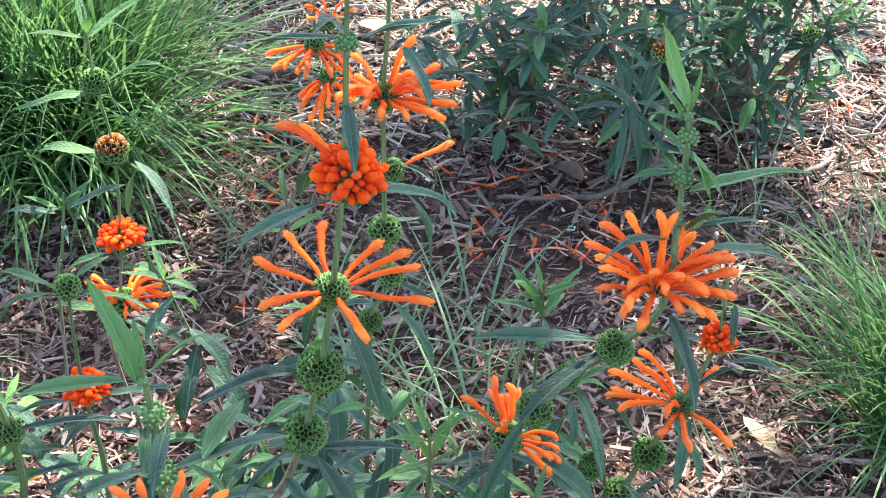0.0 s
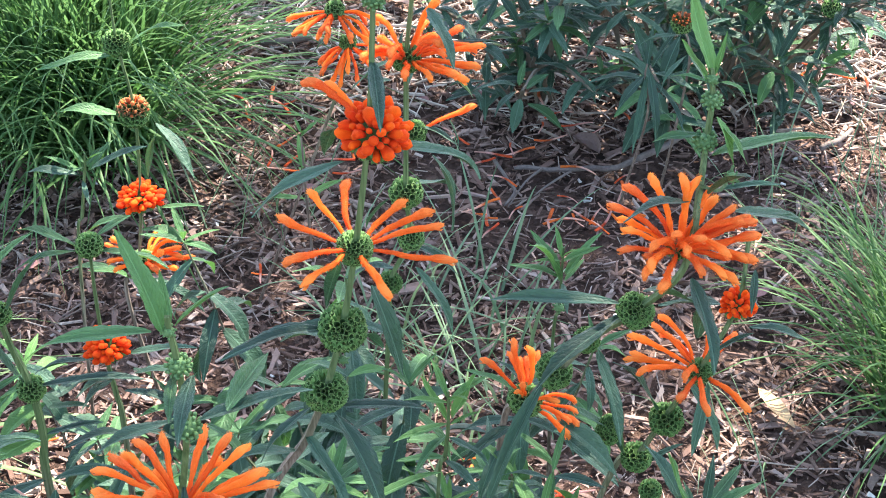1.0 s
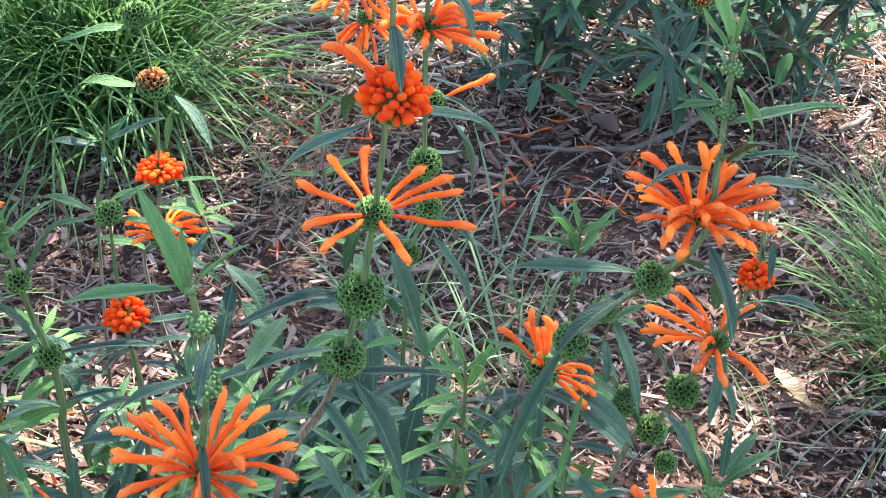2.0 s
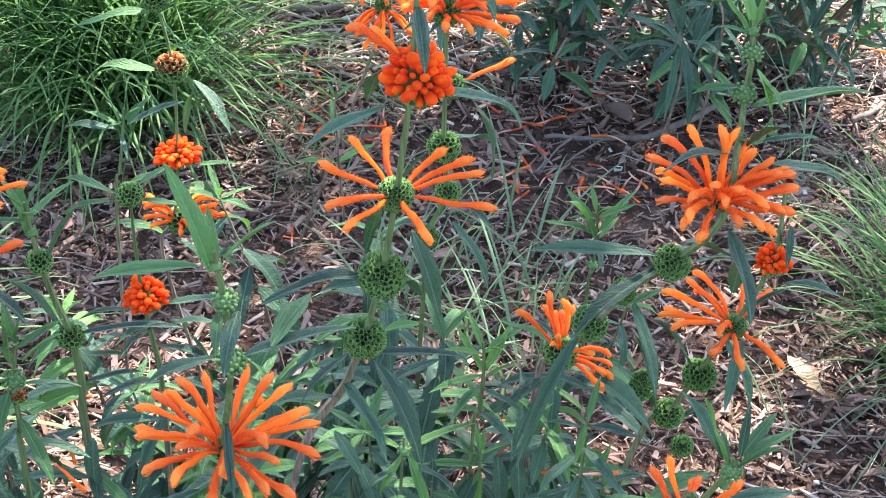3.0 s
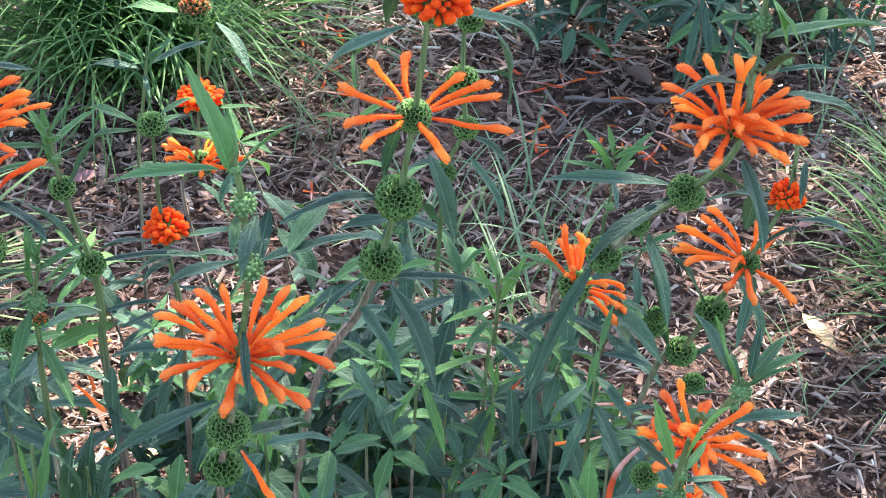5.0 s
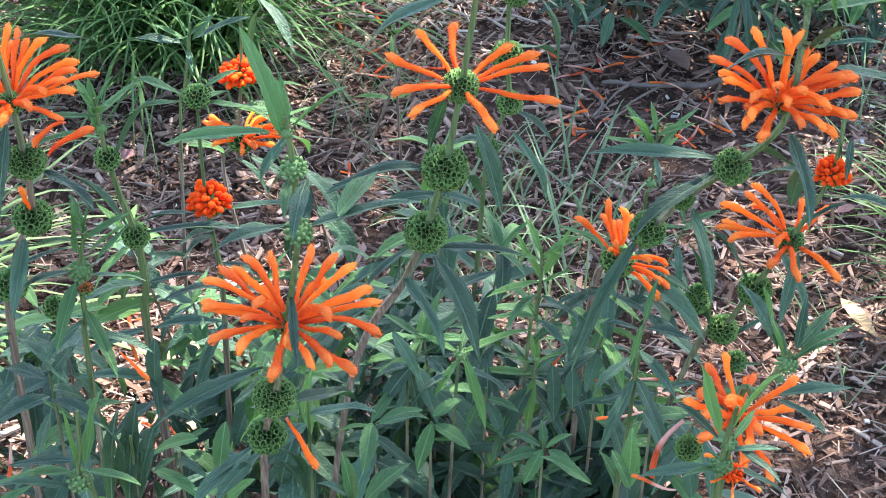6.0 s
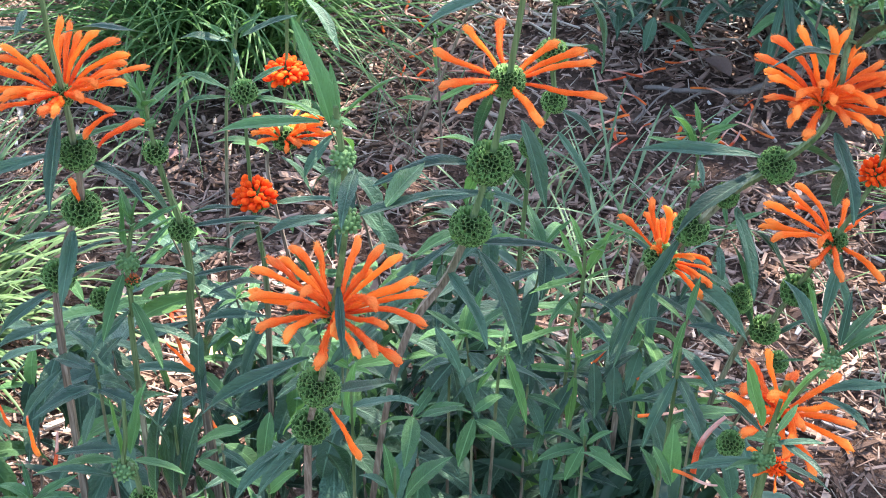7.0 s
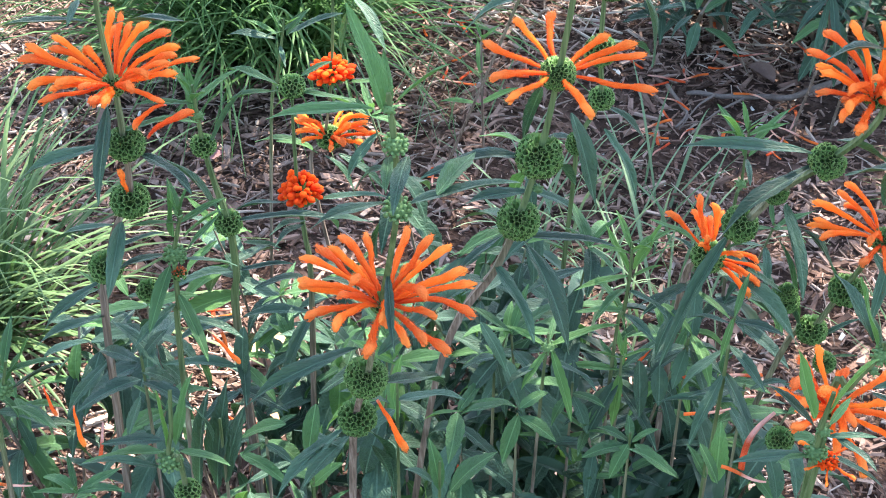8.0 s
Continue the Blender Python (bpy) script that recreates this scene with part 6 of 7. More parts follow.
p = thing("leafy_shoot", (0.060, 0.820, 0), "low leafy shoot with bright green leaves", "plant", "flowering stems")
stem_part(p, [(0.060, 0.820, -0.010), (0.065, 0.780, 0.432), (0.065, 0.780, 0.499), (0.067, 0.780, 0.520)], 0.0022, 0.0011, M_STEM)
leaf(p, (0.066, 0.780, 0.518), -109, -39, 0.032, 0.35, "young")
leaf(p, (0.067, 0.780, 0.520), 70, 60, 0.034, 0.35, "mid")
leaf(p, (0.068, 0.780, 0.515), -16, 13, 0.038, 0.70)
leaf(p, (0.066, 0.780, 0.512), 180, 25, 0.036, 0.70)
leaf(p, (0.066, 0.780, 0.493), -49, -8, 0.045, 0.70)
leaf(p, (0.064, 0.780, 0.488), -148, -15, 0.046, 0.70)
leaf(p, (0.065, 0.780, 0.466), -117, -27, 0.065, 0.70, wide=0.96)
leaf(p, (0.065, 0.780, 0.466), -50, -29, 0.059, 0.70)

p = thing("flowering_plant", (0.290, 1.880, 0), "thin stem with a rusty dry seed head inside the shrub", "plant", "flowering stems")
stem_part(p, [(0.290, 1.880, -0.010), (0.303, 1.820, 0.262), (0.287, 1.820, 0.331), (0.288, 1.820, 0.381)], 0.0024, 0.0014, M_STEM)
head(p, (0.287, 1.820, 0.329), 0.0142, kind="brown", seed=65, flowers=fan(-180, 180, 14, 30, 0.3), length=0.030, cups=72)
leaf(p, (0.294, 1.820, 0.314), 0, 30, 0.062, 0.35, wide=1.00)
leaf(p, (0.286, 1.820, 0.310), 180, 3, 0.053, 0.70)
leaf(p, (0.301, 1.820, 0.280), -40, -30, 0.071, 0.70, wide=0.89)
leaf(p, (0.298, 1.820, 0.280), -141, -21, 0.064, 0.70, wide=0.98)

p = thing("flowering_plant", (0.520, 2.100, 0), "thin stem with a dark green seed head at the shrub", "plant", "flowering stems")
stem_part(p, [(0.520, 2.100, -0.010), (0.544, 2.050, 0.154), (0.541, 2.050, 0.240), (0.537, 2.050, 0.286)], 0.0024, 0.0014, M_STEM)
head(p, (0.541, 2.050, 0.238), 0.0151, kind="seed", seed=66, cups=72)
leaf(p, (0.550, 2.050, 0.226), 0, -1, 0.082, 0.70, wide=0.80)
leaf(p, (0.538, 2.050, 0.221), 180, 28, 0.056, 0.35)
leaf(p, (0.544, 2.050, 0.183), -137, -31, 0.069, 0.70, wide=0.92)
leaf(p, (0.545, 2.050, 0.173), -35, -19, 0.068, 0.70, wide=0.93)
shoot_tip(p, (0.565, 2.050, 0.154), size=0.050, kind="young", pairs=3, az0=10)

p = thing("leafy_shoot", (0.230, 1.860, 0), "leafy shrub shoot with a rosette of drooping leaves", "plant", "flowering stems")
stem_part(p, [(0.230, 1.860, -0.010), (0.254, 1.820, 0.181), (0.246, 1.820, 0.244), (0.247, 1.820, 0.266)], 0.0024, 0.0014, M_STEM)
leaf(p, (0.245, 1.820, 0.248), -132, -15, 0.066, 0.70, wide=0.95)
leaf(p, (0.248, 1.820, 0.248), -104, -46, 0.109, 0.35, wide=0.64)
leaf(p, (0.251, 1.820, 0.253), -78, -38, 0.094, 0.70, wide=0.72)
leaf(p, (0.242, 1.820, 0.257), 180, 39, 0.060, 0.35)
leaf(p, (0.249, 1.820, 0.260), 128, 55, 0.066, 0.00, wide=0.95)
leaf(p, (0.254, 1.820, 0.260), 35, 60, 0.056, 0.35)
leaf(p, (0.256, 1.820, 0.253), -20, 1, 0.064, 0.70, wide=0.98)
leaf(p, (0.243, 1.820, 0.244), 180, 11, 0.074, 0.70, wide=0.87)
leaf(p, (0.247, 1.820, 0.262), 81, 67, 0.057, 0.35)
leaf(p, (0.253, 1.820, 0.244), -39, -25, 0.089, 0.70, wide=0.75)

# ---- single leafy shoots at the foot of the bed ----
p = thing("leafy_shoot", (-0.390, 0.820, 0), "leafy shoot with large blue-green leaves near the ground", "plant", "leafy shoots")
stem_part(p, [(-0.390, 0.820, -0.010), (-0.390, 0.805, 0.226), (-0.390, 0.800, 0.411)], 0.0026, 0.0012, M_STEM)
leaf(p, (-0.393, 0.800, 0.386), -146, 4, 0.057, 0.70, "old", wide=1.62)
leaf(p, (-0.392, 0.800, 0.384), -23, 8, 0.054, 0.70, "old", wide=1.39)
leaf(p, (-0.394, 0.800, 0.404), 154, 5, 0.048, 0.70, "old", wide=1.43)
leaf(p, (-0.390, 0.800, 0.408), 48, 49, 0.033, 0.70, "old", wide=1.90)
leaf(p, (-0.395, 0.800, 0.367), -117, -47, 0.040, 0.35, "old", wide=1.90)
leaf(p, (-0.392, 0.800, 0.395), 21, -22, 0.036, 0.70, "old", wide=1.74)

p = thing("leafy_shoot", (-0.311, 0.760, 0), "leafy shoot with broad upright blue leaves", "plant", "leafy shoots")
stem_part(p, [(-0.311, 0.760, -0.010), (-0.311, 0.745, 0.225), (-0.311, 0.740, 0.409)], 0.0026, 0.0012, M_STEM)
leaf(p, (-0.333, 0.740, 0.331), 38, 89, 0.095, 0.35, "old", wide=1.02)
leaf(p, (-0.319, 0.740, 0.332), 59, 85, 0.102, 0.35, "old", wide=1.05)
leaf(p, (-0.312, 0.740, 0.340), 53, 77, 0.069, 0.35, "old", wide=1.38)
leaf(p, (-0.318, 0.740, 0.384), -129, 82, 0.045, 0.35, "old", wide=1.45)

p = thing("leafy_shoot", (-0.329, 0.920, 0), "slender shoot with dark hanging leaves", "plant", "leafy shoots")
stem_part(p, [(-0.329, 0.920, -0.010), (-0.336, 0.905, 0.183), (-0.339, 0.900, 0.333)], 0.0026, 0.0012, M_STEM)
leaf(p, (-0.342, 0.900, 0.319), -171, 18, 0.065, 0.70, "old", wide=0.95)
leaf(p, (-0.333, 0.900, 0.366), -92, -59, 0.053, 0.35, "old", wide=1.38)
leaf(p, (-0.333, 0.900, 0.319), -36, -12, 0.041, 0.70, "mid", wide=1.68)
leaf(p, (-0.344, 0.900, 0.292), -22, 12, 0.055, 0.70, "old", wide=1.49)
leaf(p, (-0.342, 0.900, 0.289), -148, -14, 0.045, 0.70, "old", wide=1.67)

p = thing("leafy_shoot", (-0.287, 0.800, 0), "low leafy shoot with mid-green leaves", "plant", "leafy shoots")
stem_part(p, [(-0.287, 0.800, -0.010), (-0.287, 0.785, 0.195), (-0.287, 0.780, 0.354)], 0.0026, 0.0012, M_STEM)
leaf(p, (-0.290, 0.780, 0.347), -149, 0, 0.021, 0.70, "mid", wide=1.90)
leaf(p, (-0.310, 0.780, 0.333), -24, 6, 0.051, 0.70, "mid", wide=1.58)
leaf(p, (-0.279, 0.780, 0.367), 33, 34, 0.020, 0.70, "mid", wide=1.90)
leaf(p, (-0.270, 0.780, 0.371), 180, -12, 0.045, 0.70, "mid", wide=1.49)
leaf(p, (-0.288, 0.780, 0.347), -22, -3, 0.029, 0.70, "old", wide=1.90)

p = thing("leafy_shoot", (-0.226, 0.700, 0), "leafy shoot with a yellow-green young tip", "plant", "leafy shoots")
stem_part(p, [(-0.226, 0.700, -0.010), (-0.226, 0.685, 0.234), (-0.226, 0.680, 0.425)], 0.0026, 0.0012, M_STEM)
leaf(p, (-0.227, 0.680, 0.408), 25, 50, 0.029, 0.70, "young", wide=1.90)
leaf(p, (-0.221, 0.680, 0.490), -100, -54, 0.044, 0.35, "mid", wide=1.32)
leaf(p, (-0.198, 0.680, 0.461), -135, -12, 0.050, 0.70, "old", wide=1.68)
leaf(p, (-0.225, 0.680, 0.413), 180, 38, 0.026, 0.70, "mid", wide=1.90)
leaf(p, (-0.224, 0.680, 0.431), 64, 78, 0.032, 0.35, "young", wide=1.42)

p = thing("leafy_shoot", (-0.170, 0.740, 0), "leafy shoot with pale upright young leaves", "plant", "leafy shoots")
stem_part(p, [(-0.170, 0.740, -0.010), (-0.170, 0.725, 0.265), (-0.170, 0.720, 0.482)], 0.0026, 0.0012, M_STEM)
leaf(p, (-0.173, 0.720, 0.464), 66, 81, 0.037, 0.35, "young", wide=1.37)
leaf(p, (-0.176, 0.720, 0.459), -164, 46, 0.042, 0.70, "old", wide=1.44)
leaf(p, (-0.169, 0.720, 0.463), 12, 20, 0.049, 0.70, "old", wide=1.35)
leaf(p, (-0.172, 0.720, 0.454), -138, -4, 0.033, 0.70, "old", wide=1.90)

p = thing("leafy_shoot", (-0.136, 0.720, 0), "leafy shoot with paired mid-green leaves", "plant", "leafy shoots")
stem_part(p, [(-0.136, 0.720, -0.010), (-0.136, 0.705, 0.234), (-0.136, 0.700, 0.426)], 0.0026, 0.0012, M_STEM)
leaf(p, (-0.136, 0.700, 0.397), 132, 80, 0.044, 0.35, "mid", wide=1.66)
leaf(p, (-0.128, 0.700, 0.396), 33, 53, 0.047, 0.70, "mid", wide=1.87)
leaf(p, (-0.120, 0.700, 0.477), 180, -3, 0.033, 0.70, "young", wide=1.12)
leaf(p, (-0.116, 0.700, 0.478), 32, 5, 0.040, 0.70, "mid", wide=1.35)
leaf(p, (-0.138, 0.700, 0.402), -180, 49, 0.029, 0.70, "old", wide=1.90)

p = thing("leafy_shoot", (-0.109, 0.850, 0), "leafy shoot with hanging blue leaves", "plant", "leafy shoots")
stem_part(p, [(-0.109, 0.850, -0.010), (-0.109, 0.835, 0.243), (-0.109, 0.830, 0.441)], 0.0026, 0.0012, M_STEM)
leaf(p, (-0.106, 0.830, 0.417), -137, -31, 0.045, 0.70, "old", wide=1.83)
leaf(p, (-0.121, 0.830, 0.452), -42, -30, 0.045, 0.70, "old", wide=1.57)
leaf(p, (-0.102, 0.830, 0.417), -45, -47, 0.050, 0.35, "old", wide=1.89)
leaf(p, (-0.107, 0.830, 0.412), -60, -52, 0.047, 0.35, "old", wide=1.19)
leaf(p, (-0.108, 0.830, 0.418), -180, -12, 0.032, 0.70, "old", wide=1.90)

p = thing("leafy_shoot", (-0.046, 0.870, 0), "leafy shoot with a rosette of mid-green leaves", "plant", "leafy shoots")
stem_part(p, [(-0.046, 0.870, -0.010), (-0.046, 0.855, 0.210), (-0.046, 0.850, 0.381)], 0.0026, 0.0012, M_STEM)
leaf(p, (-0.046, 0.850, 0.369), -20, 14, 0.031, 0.70, "mid", wide=1.90)
leaf(p, (-0.049, 0.850, 0.367), -121, -19, 0.030, 0.70, "mid", wide=1.90)
leaf(p, (-0.045, 0.850, 0.370), 93, 51, 0.027, 0.35, "old", wide=1.90)
leaf(p, (-0.049, 0.850, 0.374), -164, 35, 0.040, 0.70, "mid", wide=1.57)
leaf(p, (-0.045, 0.850, 0.366), -54, -25, 0.034, 0.70, "old", wide=1.84)

p = thing("leafy_shoot", (-0.087, 0.820, 0), "leafy shoot with drooping mid-green leaves", "plant", "leafy shoots")
stem_part(p, [(-0.087, 0.820, -0.010), (-0.087, 0.805, 0.213), (-0.087, 0.800, 0.387)], 0.0026, 0.0012, M_STEM)
leaf(p, (-0.086, 0.800, 0.386), -115, -50, 0.043, 0.35, "mid", wide=1.90)
leaf(p, (-0.094, 0.800, 0.399), -165, 4, 0.040, 0.70, "mid", wide=1.90)
leaf(p, (-0.085, 0.800, 0.393), 44, 20, 0.030, 0.70, "mid", wide=1.90)
leaf(p, (-0.085, 0.800, 0.384), -18, -8, 0.036, 0.70, "mid", wide=1.90)

p = thing("leafy_shoot", (0.002, 0.800, 0), "low shoot with a dark green rosette", "plant", "leafy shoots")
stem_part(p, [(0.002, 0.800, -0.010), (0.002, 0.785, 0.218), (0.002, 0.780, 0.397)], 0.0026, 0.0012, M_STEM)
leaf(p, (0.001, 0.780, 0.387), 158, 27, 0.028, 0.70, "mid", wide=1.90)
leaf(p, (0.004, 0.780, 0.387), 27, 40, 0.024, 0.70, "mid", wide=1.90)
leaf(p, (0.001, 0.780, 0.385), -118, -24, 0.031, 0.70, "mid", wide=1.90)
leaf(p, (0.006, 0.780, 0.385), -25, -13, 0.028, 0.70, "mid", wide=1.90)
leaf(p, (0.002, 0.780, 0.388), 96, 44, 0.023, 0.70, "mid", wide=1.90)
leaf(p, (-0.001, 0.780, 0.383), -163, 4, 0.036, 0.70, "mid", wide=1.90)

p = thing("leafy_shoot", (0.043, 0.880, 0), "leafy shoot with long dark hanging leaves", "plant", "leafy shoots")
stem_part(p, [(0.043, 0.880, -0.010), (0.043, 0.865, 0.236), (0.043, 0.860, 0.430)], 0.0026, 0.0012, M_STEM)
leaf(p, (0.042, 0.860, 0.418), -111, -43, 0.034, 0.35, "old", wide=1.90)
leaf(p, (0.046, 0.860, 0.418), -51, -42, 0.041, 0.35, "old", wide=1.79)
leaf(p, (0.023, 0.860, 0.399), -86, -46, 0.034, 0.35, "old", wide=1.90)
leaf(p, (0.006, 0.860, 0.402), -75, -57, 0.049, 0.35, "old", wide=1.61)
leaf(p, (0.042, 0.860, 0.423), -19, -12, 0.037, 0.70, "old", wide=1.83)
leaf(p, (0.041, 0.860, 0.421), -157, -1, 0.028, 0.70, "old", wide=1.90)

p = thing("leafy_shoot", (0.087, 0.840, 0), "leafy shoot with level dark leaves over mulch", "plant", "leafy shoots")
stem_part(p, [(0.087, 0.840, -0.010), (0.087, 0.825, 0.232), (0.087, 0.820, 0.422)], 0.0026, 0.0012, M_STEM)
leaf(p, (0.090, 0.820, 0.416), -168, 15, 0.048, 0.70, "old", wide=1.04)
leaf(p, (0.091, 0.820, 0.401), -172, 17, 0.075, 0.70, "old", wide=0.60)
leaf(p, (0.078, 0.820, 0.397), -44, -29, 0.042, 0.70, "old", wide=1.90)
leaf(p, (0.052, 0.820, 0.393), -47, -52, 0.055, 0.35, "old", wide=1.53)
leaf(p, (0.092, 0.820, 0.417), 0, 44, 0.030, 0.70, "old", wide=1.90)

p = thing("leafy_shoot", (0.055, 0.740, 0), "low shoot with broad mid-green leaves", "plant", "leafy shoots")
stem_part(p, [(0.055, 0.740, -0.010), (0.055, 0.725, 0.238), (0.055, 0.720, 0.433)], 0.0026, 0.0012, M_STEM)
leaf(p, (0.064, 0.720, 0.412), 94, 87, 0.052, 0.35, "mid", wide=1.70)
leaf(p, (0.049, 0.720, 0.449), -31, -49, 0.035, 0.35, "mid", wide=1.72)
leaf(p, (0.037, 0.720, 0.412), 165, 41, 0.044, 0.70, "mid", wide=1.54)
leaf(p, (0.098, 0.720, 0.454), -130, -31, 0.040, 0.70, "old", wide=1.90)
leaf(p, (0.057, 0.720, 0.415), 149, 59, 0.030, 0.35, "mid", wide=1.90)

# ---- low leafy growth between the flowering stems ----
def undergrowth(n, xs, ys, tops, seed, size=0.066, pairs=6):
    r = random.Random(seed)
    for _ in range(n):
        x, y = r.uniform(*xs), r.uniform(*ys)
        z = r.uniform(*tops)
        s = thing("leafy_shoot", (x, y, 0), "dense leafy shoot with dark blue-green lance leaves", "plant", "leafy shoots")
        leafy_shoot(s, (x, y, -0.01), (x + r.uniform(-0.10, 0.10), y + r.uniform(-0.10, 0.07), z), pairs, size * r.uniform(0.85, 1.2), ("old", "mid" if r.random() < 0.7 else "young"), 0.45, r, 0.95, 0.0021, r.random() < 0.5, None, r.uniform(1.1, 1.5), -20)


undergrowth(13, (-0.18, 0.08), (0.86, 1.04), (0.26, 0.37), 51, 0.072, 7)
undergrowth(9, (-0.20, 0.10), (0.64, 0.84), (0.16, 0.27), 56, 0.072, 7)
undergrowth(7, (-0.52, -0.20), (0.66, 0.94), (0.16, 0.28), 52, 0.074, 7)
undergrowth(7, (-0.24, -0.08), (0.78, 1.00), (0.34, 0.43), 53, 0.07, 7)
undergrowth(4, (-0.02, 0.14), (0.60, 0.84), (0.16, 0.26), 54, 0.07, 7)
undergrowth(3, (-0.54, -0.30), (0.84, 1.0), (0.26, 0.40), 57, 0.074, 7)
undergrowth(8, (-0.36, -0.12), (0.98, 1.14), (0.20, 0.30), 55, 0.072, 7)
undergrowth(5, (-0.64, -0.46), (0.80, 1.05), (0.20, 0.34), 58, 0.074, 7)
undergrowth(5, (0.00, 0.12), (0.82, 1.0), (0.28, 0.38), 60, 0.074, 7)
undergrowth(3, (-0.48, -0.34), (0.90, 1.08), (0.26, 0.36), 65, 0.074, 7)
undergrowth(7, (-0.10, 0.08), (0.94, 1.06), (0.37, 0.45), 67, 0.076, 7)
undergrowth(5, (-0.27, -0.14), (1.00, 1.10), (0.26, 0.34), 66, 0.078, 6)
undergrowth(3, (-0.20, -0.12), (1.10, 1.20), (0.32, 0.38), 59, 0.074, 6)


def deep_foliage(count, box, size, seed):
    """The leaves deep inside the growth, too many to count, as one mass in shade-darkened green."""
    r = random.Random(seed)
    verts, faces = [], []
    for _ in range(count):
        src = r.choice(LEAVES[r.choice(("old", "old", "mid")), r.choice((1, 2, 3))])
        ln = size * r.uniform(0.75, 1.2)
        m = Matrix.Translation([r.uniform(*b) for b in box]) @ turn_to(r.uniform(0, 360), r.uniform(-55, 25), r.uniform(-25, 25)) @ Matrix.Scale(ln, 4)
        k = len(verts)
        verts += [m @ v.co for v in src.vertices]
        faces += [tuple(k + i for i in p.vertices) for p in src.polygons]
    return tagged(new("deep_foliage", mesh("deep_foliage", verts, faces, M_LEAF_SHADED)), "mass of inner green leaves with shade darkened into their colour", "foliage", "", "stuff")


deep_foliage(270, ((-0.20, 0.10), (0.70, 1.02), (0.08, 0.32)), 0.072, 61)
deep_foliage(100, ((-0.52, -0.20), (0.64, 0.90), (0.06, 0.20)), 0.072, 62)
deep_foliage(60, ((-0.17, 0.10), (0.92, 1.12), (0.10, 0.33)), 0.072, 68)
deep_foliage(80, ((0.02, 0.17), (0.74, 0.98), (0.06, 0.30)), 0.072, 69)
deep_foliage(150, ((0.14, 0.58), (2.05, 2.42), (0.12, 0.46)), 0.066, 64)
# high unseen leaves, added to keep sky light off the shrub below
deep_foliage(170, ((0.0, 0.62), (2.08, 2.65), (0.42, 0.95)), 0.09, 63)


# ---- seedlings on the bed ----
def seedling(at, height, size, kind, label):
    s = thing("seedling", (at[0], at[1], 0), label, "plant", "seedlings")
    top = (at[0], at[1], height)
    stem_part(s, [(at[0] + 0.01, at[1] + 0.005, -0.01), (at[0] + 0.004, at[1], height * 0.5), top], 0.0026, 0.0016, M_STEM, segs=6)
    for q in range(3):
        for h in (0, 180):
            leaf(s, (at[0], at[1], height * (0.55 + 0.22 * q)), 12 + 88 * q + h + rng.uniform(-15, 15), 24 + 16 * q, size * (1 - 0.14 * q), 0.5, kind)
    shoot_tip(s, top, (0, 0), size * 0.5, "young", 2, 30)


seedling((-0.209, 1.690), 0.220, 0.060, "young", "leafy green seedling beside the tussock")

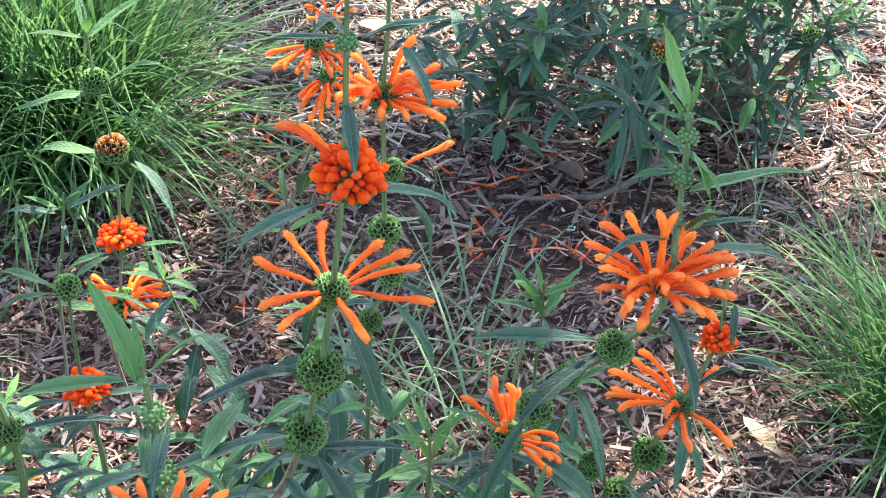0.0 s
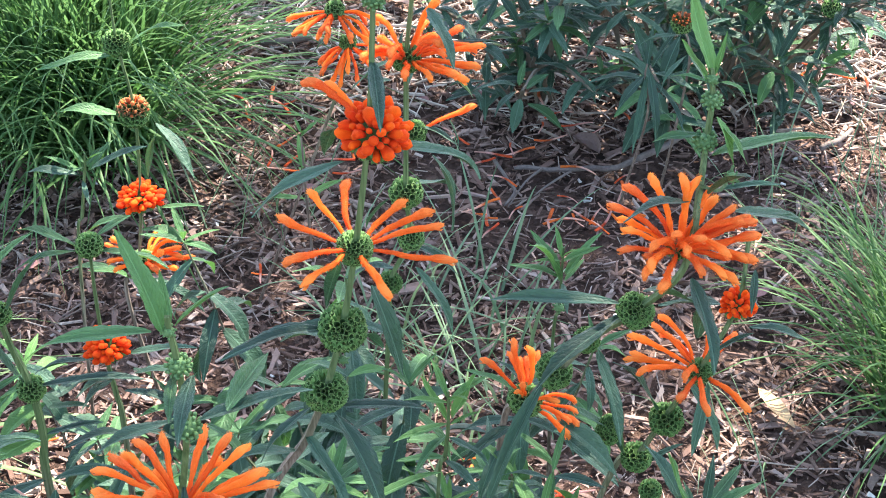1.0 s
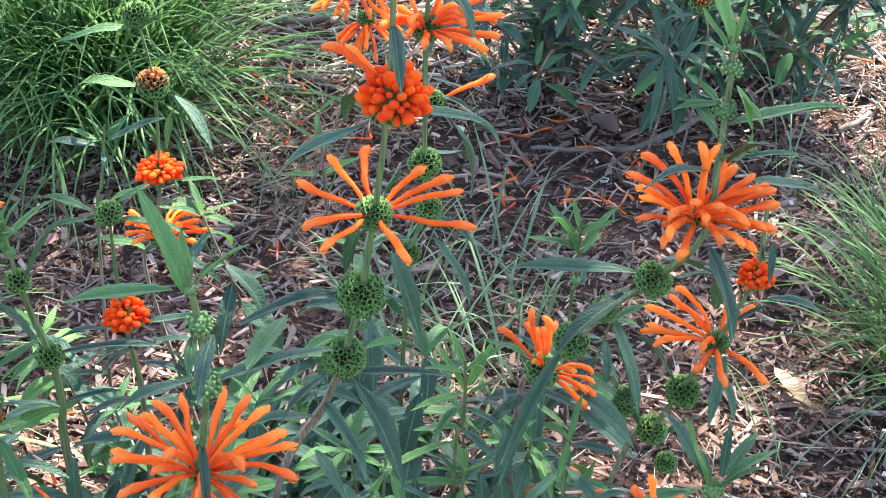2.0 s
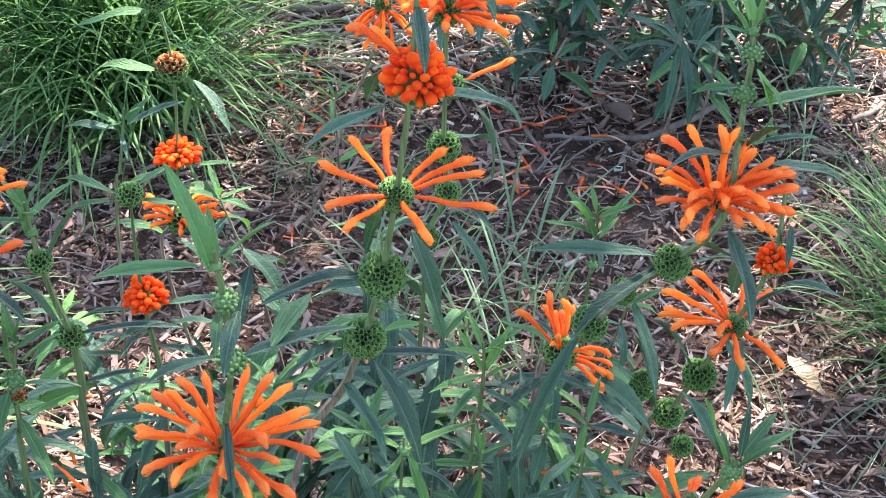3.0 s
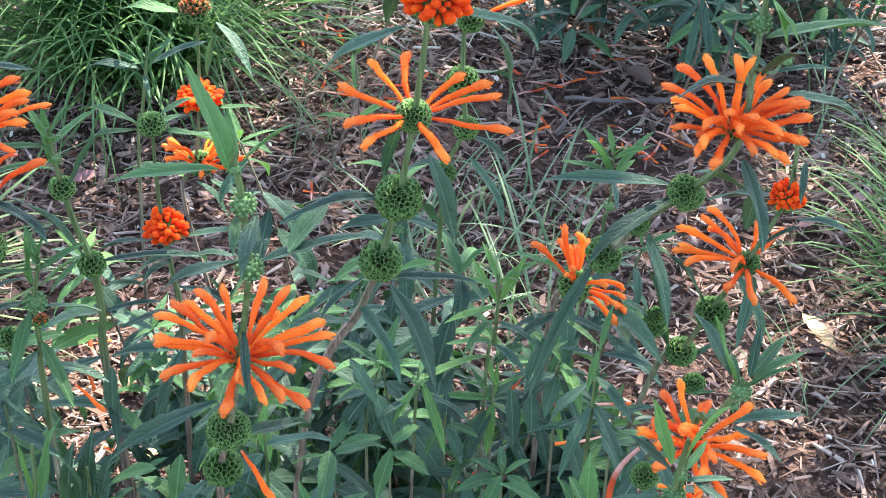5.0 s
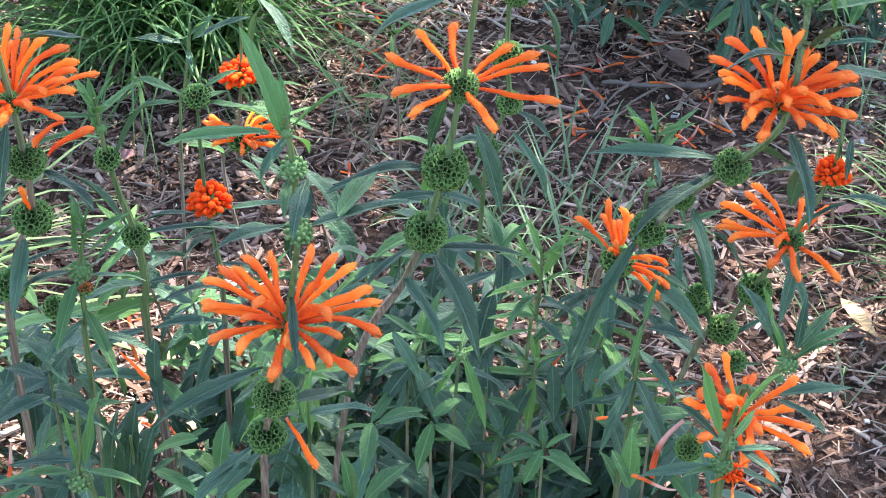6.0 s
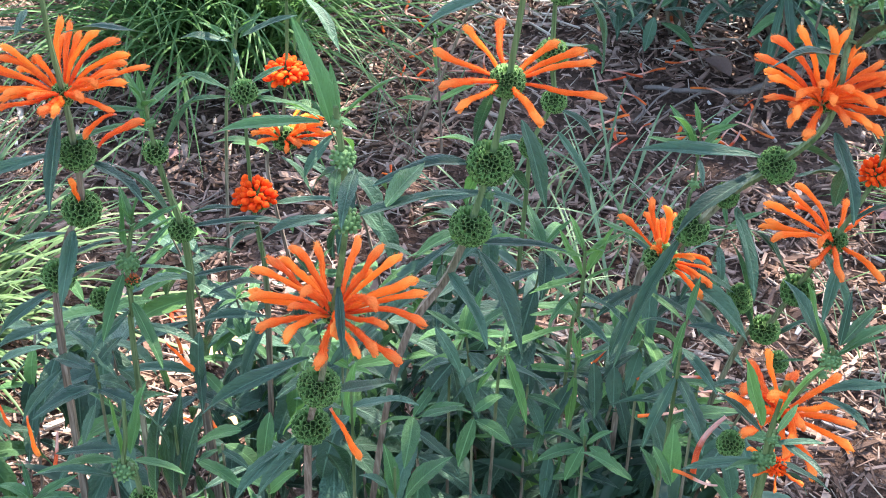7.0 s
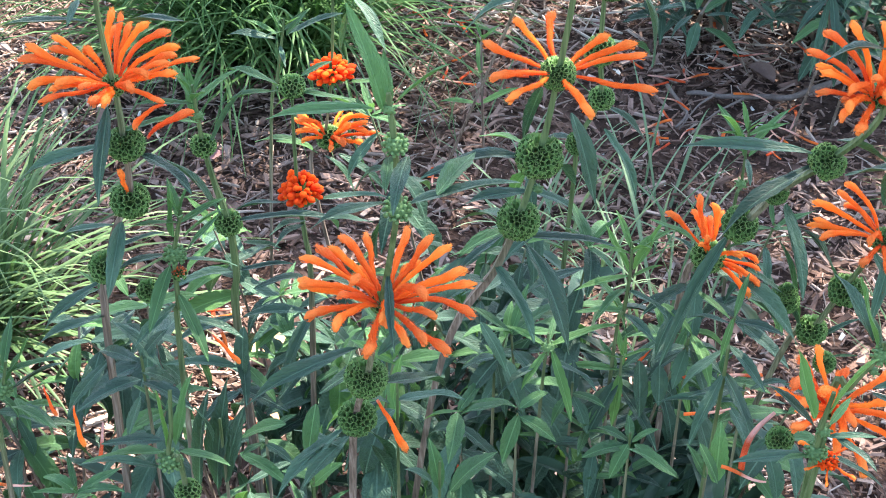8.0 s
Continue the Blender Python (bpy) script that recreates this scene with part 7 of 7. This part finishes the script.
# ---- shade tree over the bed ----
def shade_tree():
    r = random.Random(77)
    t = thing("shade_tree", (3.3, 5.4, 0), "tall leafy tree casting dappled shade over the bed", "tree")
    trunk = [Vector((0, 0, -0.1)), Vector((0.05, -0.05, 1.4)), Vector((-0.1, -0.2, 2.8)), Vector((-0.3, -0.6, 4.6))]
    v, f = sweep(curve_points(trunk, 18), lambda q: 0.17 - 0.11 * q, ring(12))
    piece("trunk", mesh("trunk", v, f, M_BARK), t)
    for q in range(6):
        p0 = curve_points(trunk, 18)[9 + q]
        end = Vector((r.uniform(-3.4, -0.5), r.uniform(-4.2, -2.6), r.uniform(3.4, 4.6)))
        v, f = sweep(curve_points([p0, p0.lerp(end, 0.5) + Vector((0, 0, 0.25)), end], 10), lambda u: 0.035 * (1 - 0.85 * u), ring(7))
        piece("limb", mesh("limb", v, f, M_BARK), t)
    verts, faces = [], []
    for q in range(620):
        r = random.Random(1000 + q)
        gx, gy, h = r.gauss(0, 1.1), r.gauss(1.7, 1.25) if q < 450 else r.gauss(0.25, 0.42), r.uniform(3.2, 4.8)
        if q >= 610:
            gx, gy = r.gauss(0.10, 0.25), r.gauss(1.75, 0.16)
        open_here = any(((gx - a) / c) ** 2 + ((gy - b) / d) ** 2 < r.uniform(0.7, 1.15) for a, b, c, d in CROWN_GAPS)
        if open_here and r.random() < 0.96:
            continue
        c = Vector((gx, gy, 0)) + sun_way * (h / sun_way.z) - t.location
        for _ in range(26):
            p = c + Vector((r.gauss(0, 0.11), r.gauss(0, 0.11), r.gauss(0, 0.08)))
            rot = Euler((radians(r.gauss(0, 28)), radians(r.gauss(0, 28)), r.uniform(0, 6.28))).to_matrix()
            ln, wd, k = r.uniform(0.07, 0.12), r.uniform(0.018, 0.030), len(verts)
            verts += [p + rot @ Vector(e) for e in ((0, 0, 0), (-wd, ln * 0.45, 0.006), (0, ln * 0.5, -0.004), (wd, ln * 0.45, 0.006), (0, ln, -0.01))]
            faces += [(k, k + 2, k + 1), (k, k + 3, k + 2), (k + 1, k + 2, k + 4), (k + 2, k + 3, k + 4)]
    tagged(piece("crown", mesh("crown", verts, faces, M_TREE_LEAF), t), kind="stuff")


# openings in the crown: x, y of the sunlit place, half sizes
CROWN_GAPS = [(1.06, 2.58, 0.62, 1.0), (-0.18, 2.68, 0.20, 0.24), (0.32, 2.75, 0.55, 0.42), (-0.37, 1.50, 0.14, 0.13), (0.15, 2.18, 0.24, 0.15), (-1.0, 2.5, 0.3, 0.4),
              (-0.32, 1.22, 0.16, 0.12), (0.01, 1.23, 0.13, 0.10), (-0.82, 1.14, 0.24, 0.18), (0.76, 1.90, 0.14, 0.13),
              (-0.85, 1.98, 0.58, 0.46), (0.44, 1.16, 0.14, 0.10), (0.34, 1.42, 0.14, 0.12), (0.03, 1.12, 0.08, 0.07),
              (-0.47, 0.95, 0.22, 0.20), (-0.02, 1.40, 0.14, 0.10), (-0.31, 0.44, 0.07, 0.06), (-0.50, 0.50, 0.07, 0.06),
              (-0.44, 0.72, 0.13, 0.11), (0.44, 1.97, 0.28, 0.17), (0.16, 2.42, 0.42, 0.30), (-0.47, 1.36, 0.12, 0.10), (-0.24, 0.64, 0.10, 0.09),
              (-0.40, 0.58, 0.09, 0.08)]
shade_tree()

# ---- single bark flakes on top of the mulch ----
r_c = random.Random(91)
FLAKES = []
for q in range(9):
    FLAKES.append(mesh("wood_chip", chip_verts(r_c, 1.0, r_c.uniform(0.16, 0.4), r_c.uniform(0.07, 0.12)), CHIP_FACES, M_CHIP, False))
for _ in range(330):
    x, y = r_c.uniform(-0.8, 0.75), r_c.uniform(1.12, 2.2)
    # no flakes in the imitated shrub shadow
    if in_shrub_shadow(x, y):
        continue
    s = r_c.uniform(0.014, 0.034)
    ob = piece("wood_chip", r_c.choice(FLAKES), ground)
    ob.matrix_basis = Matrix.Translation((x, y, ground_z(x, y) + 0.015)) @ pose(0, 0, 0, r_c.gauss(0, 9), r_c.gauss(0, 9), r_c.uniform(0, 360)) @ Matrix.Scale(s, 4)
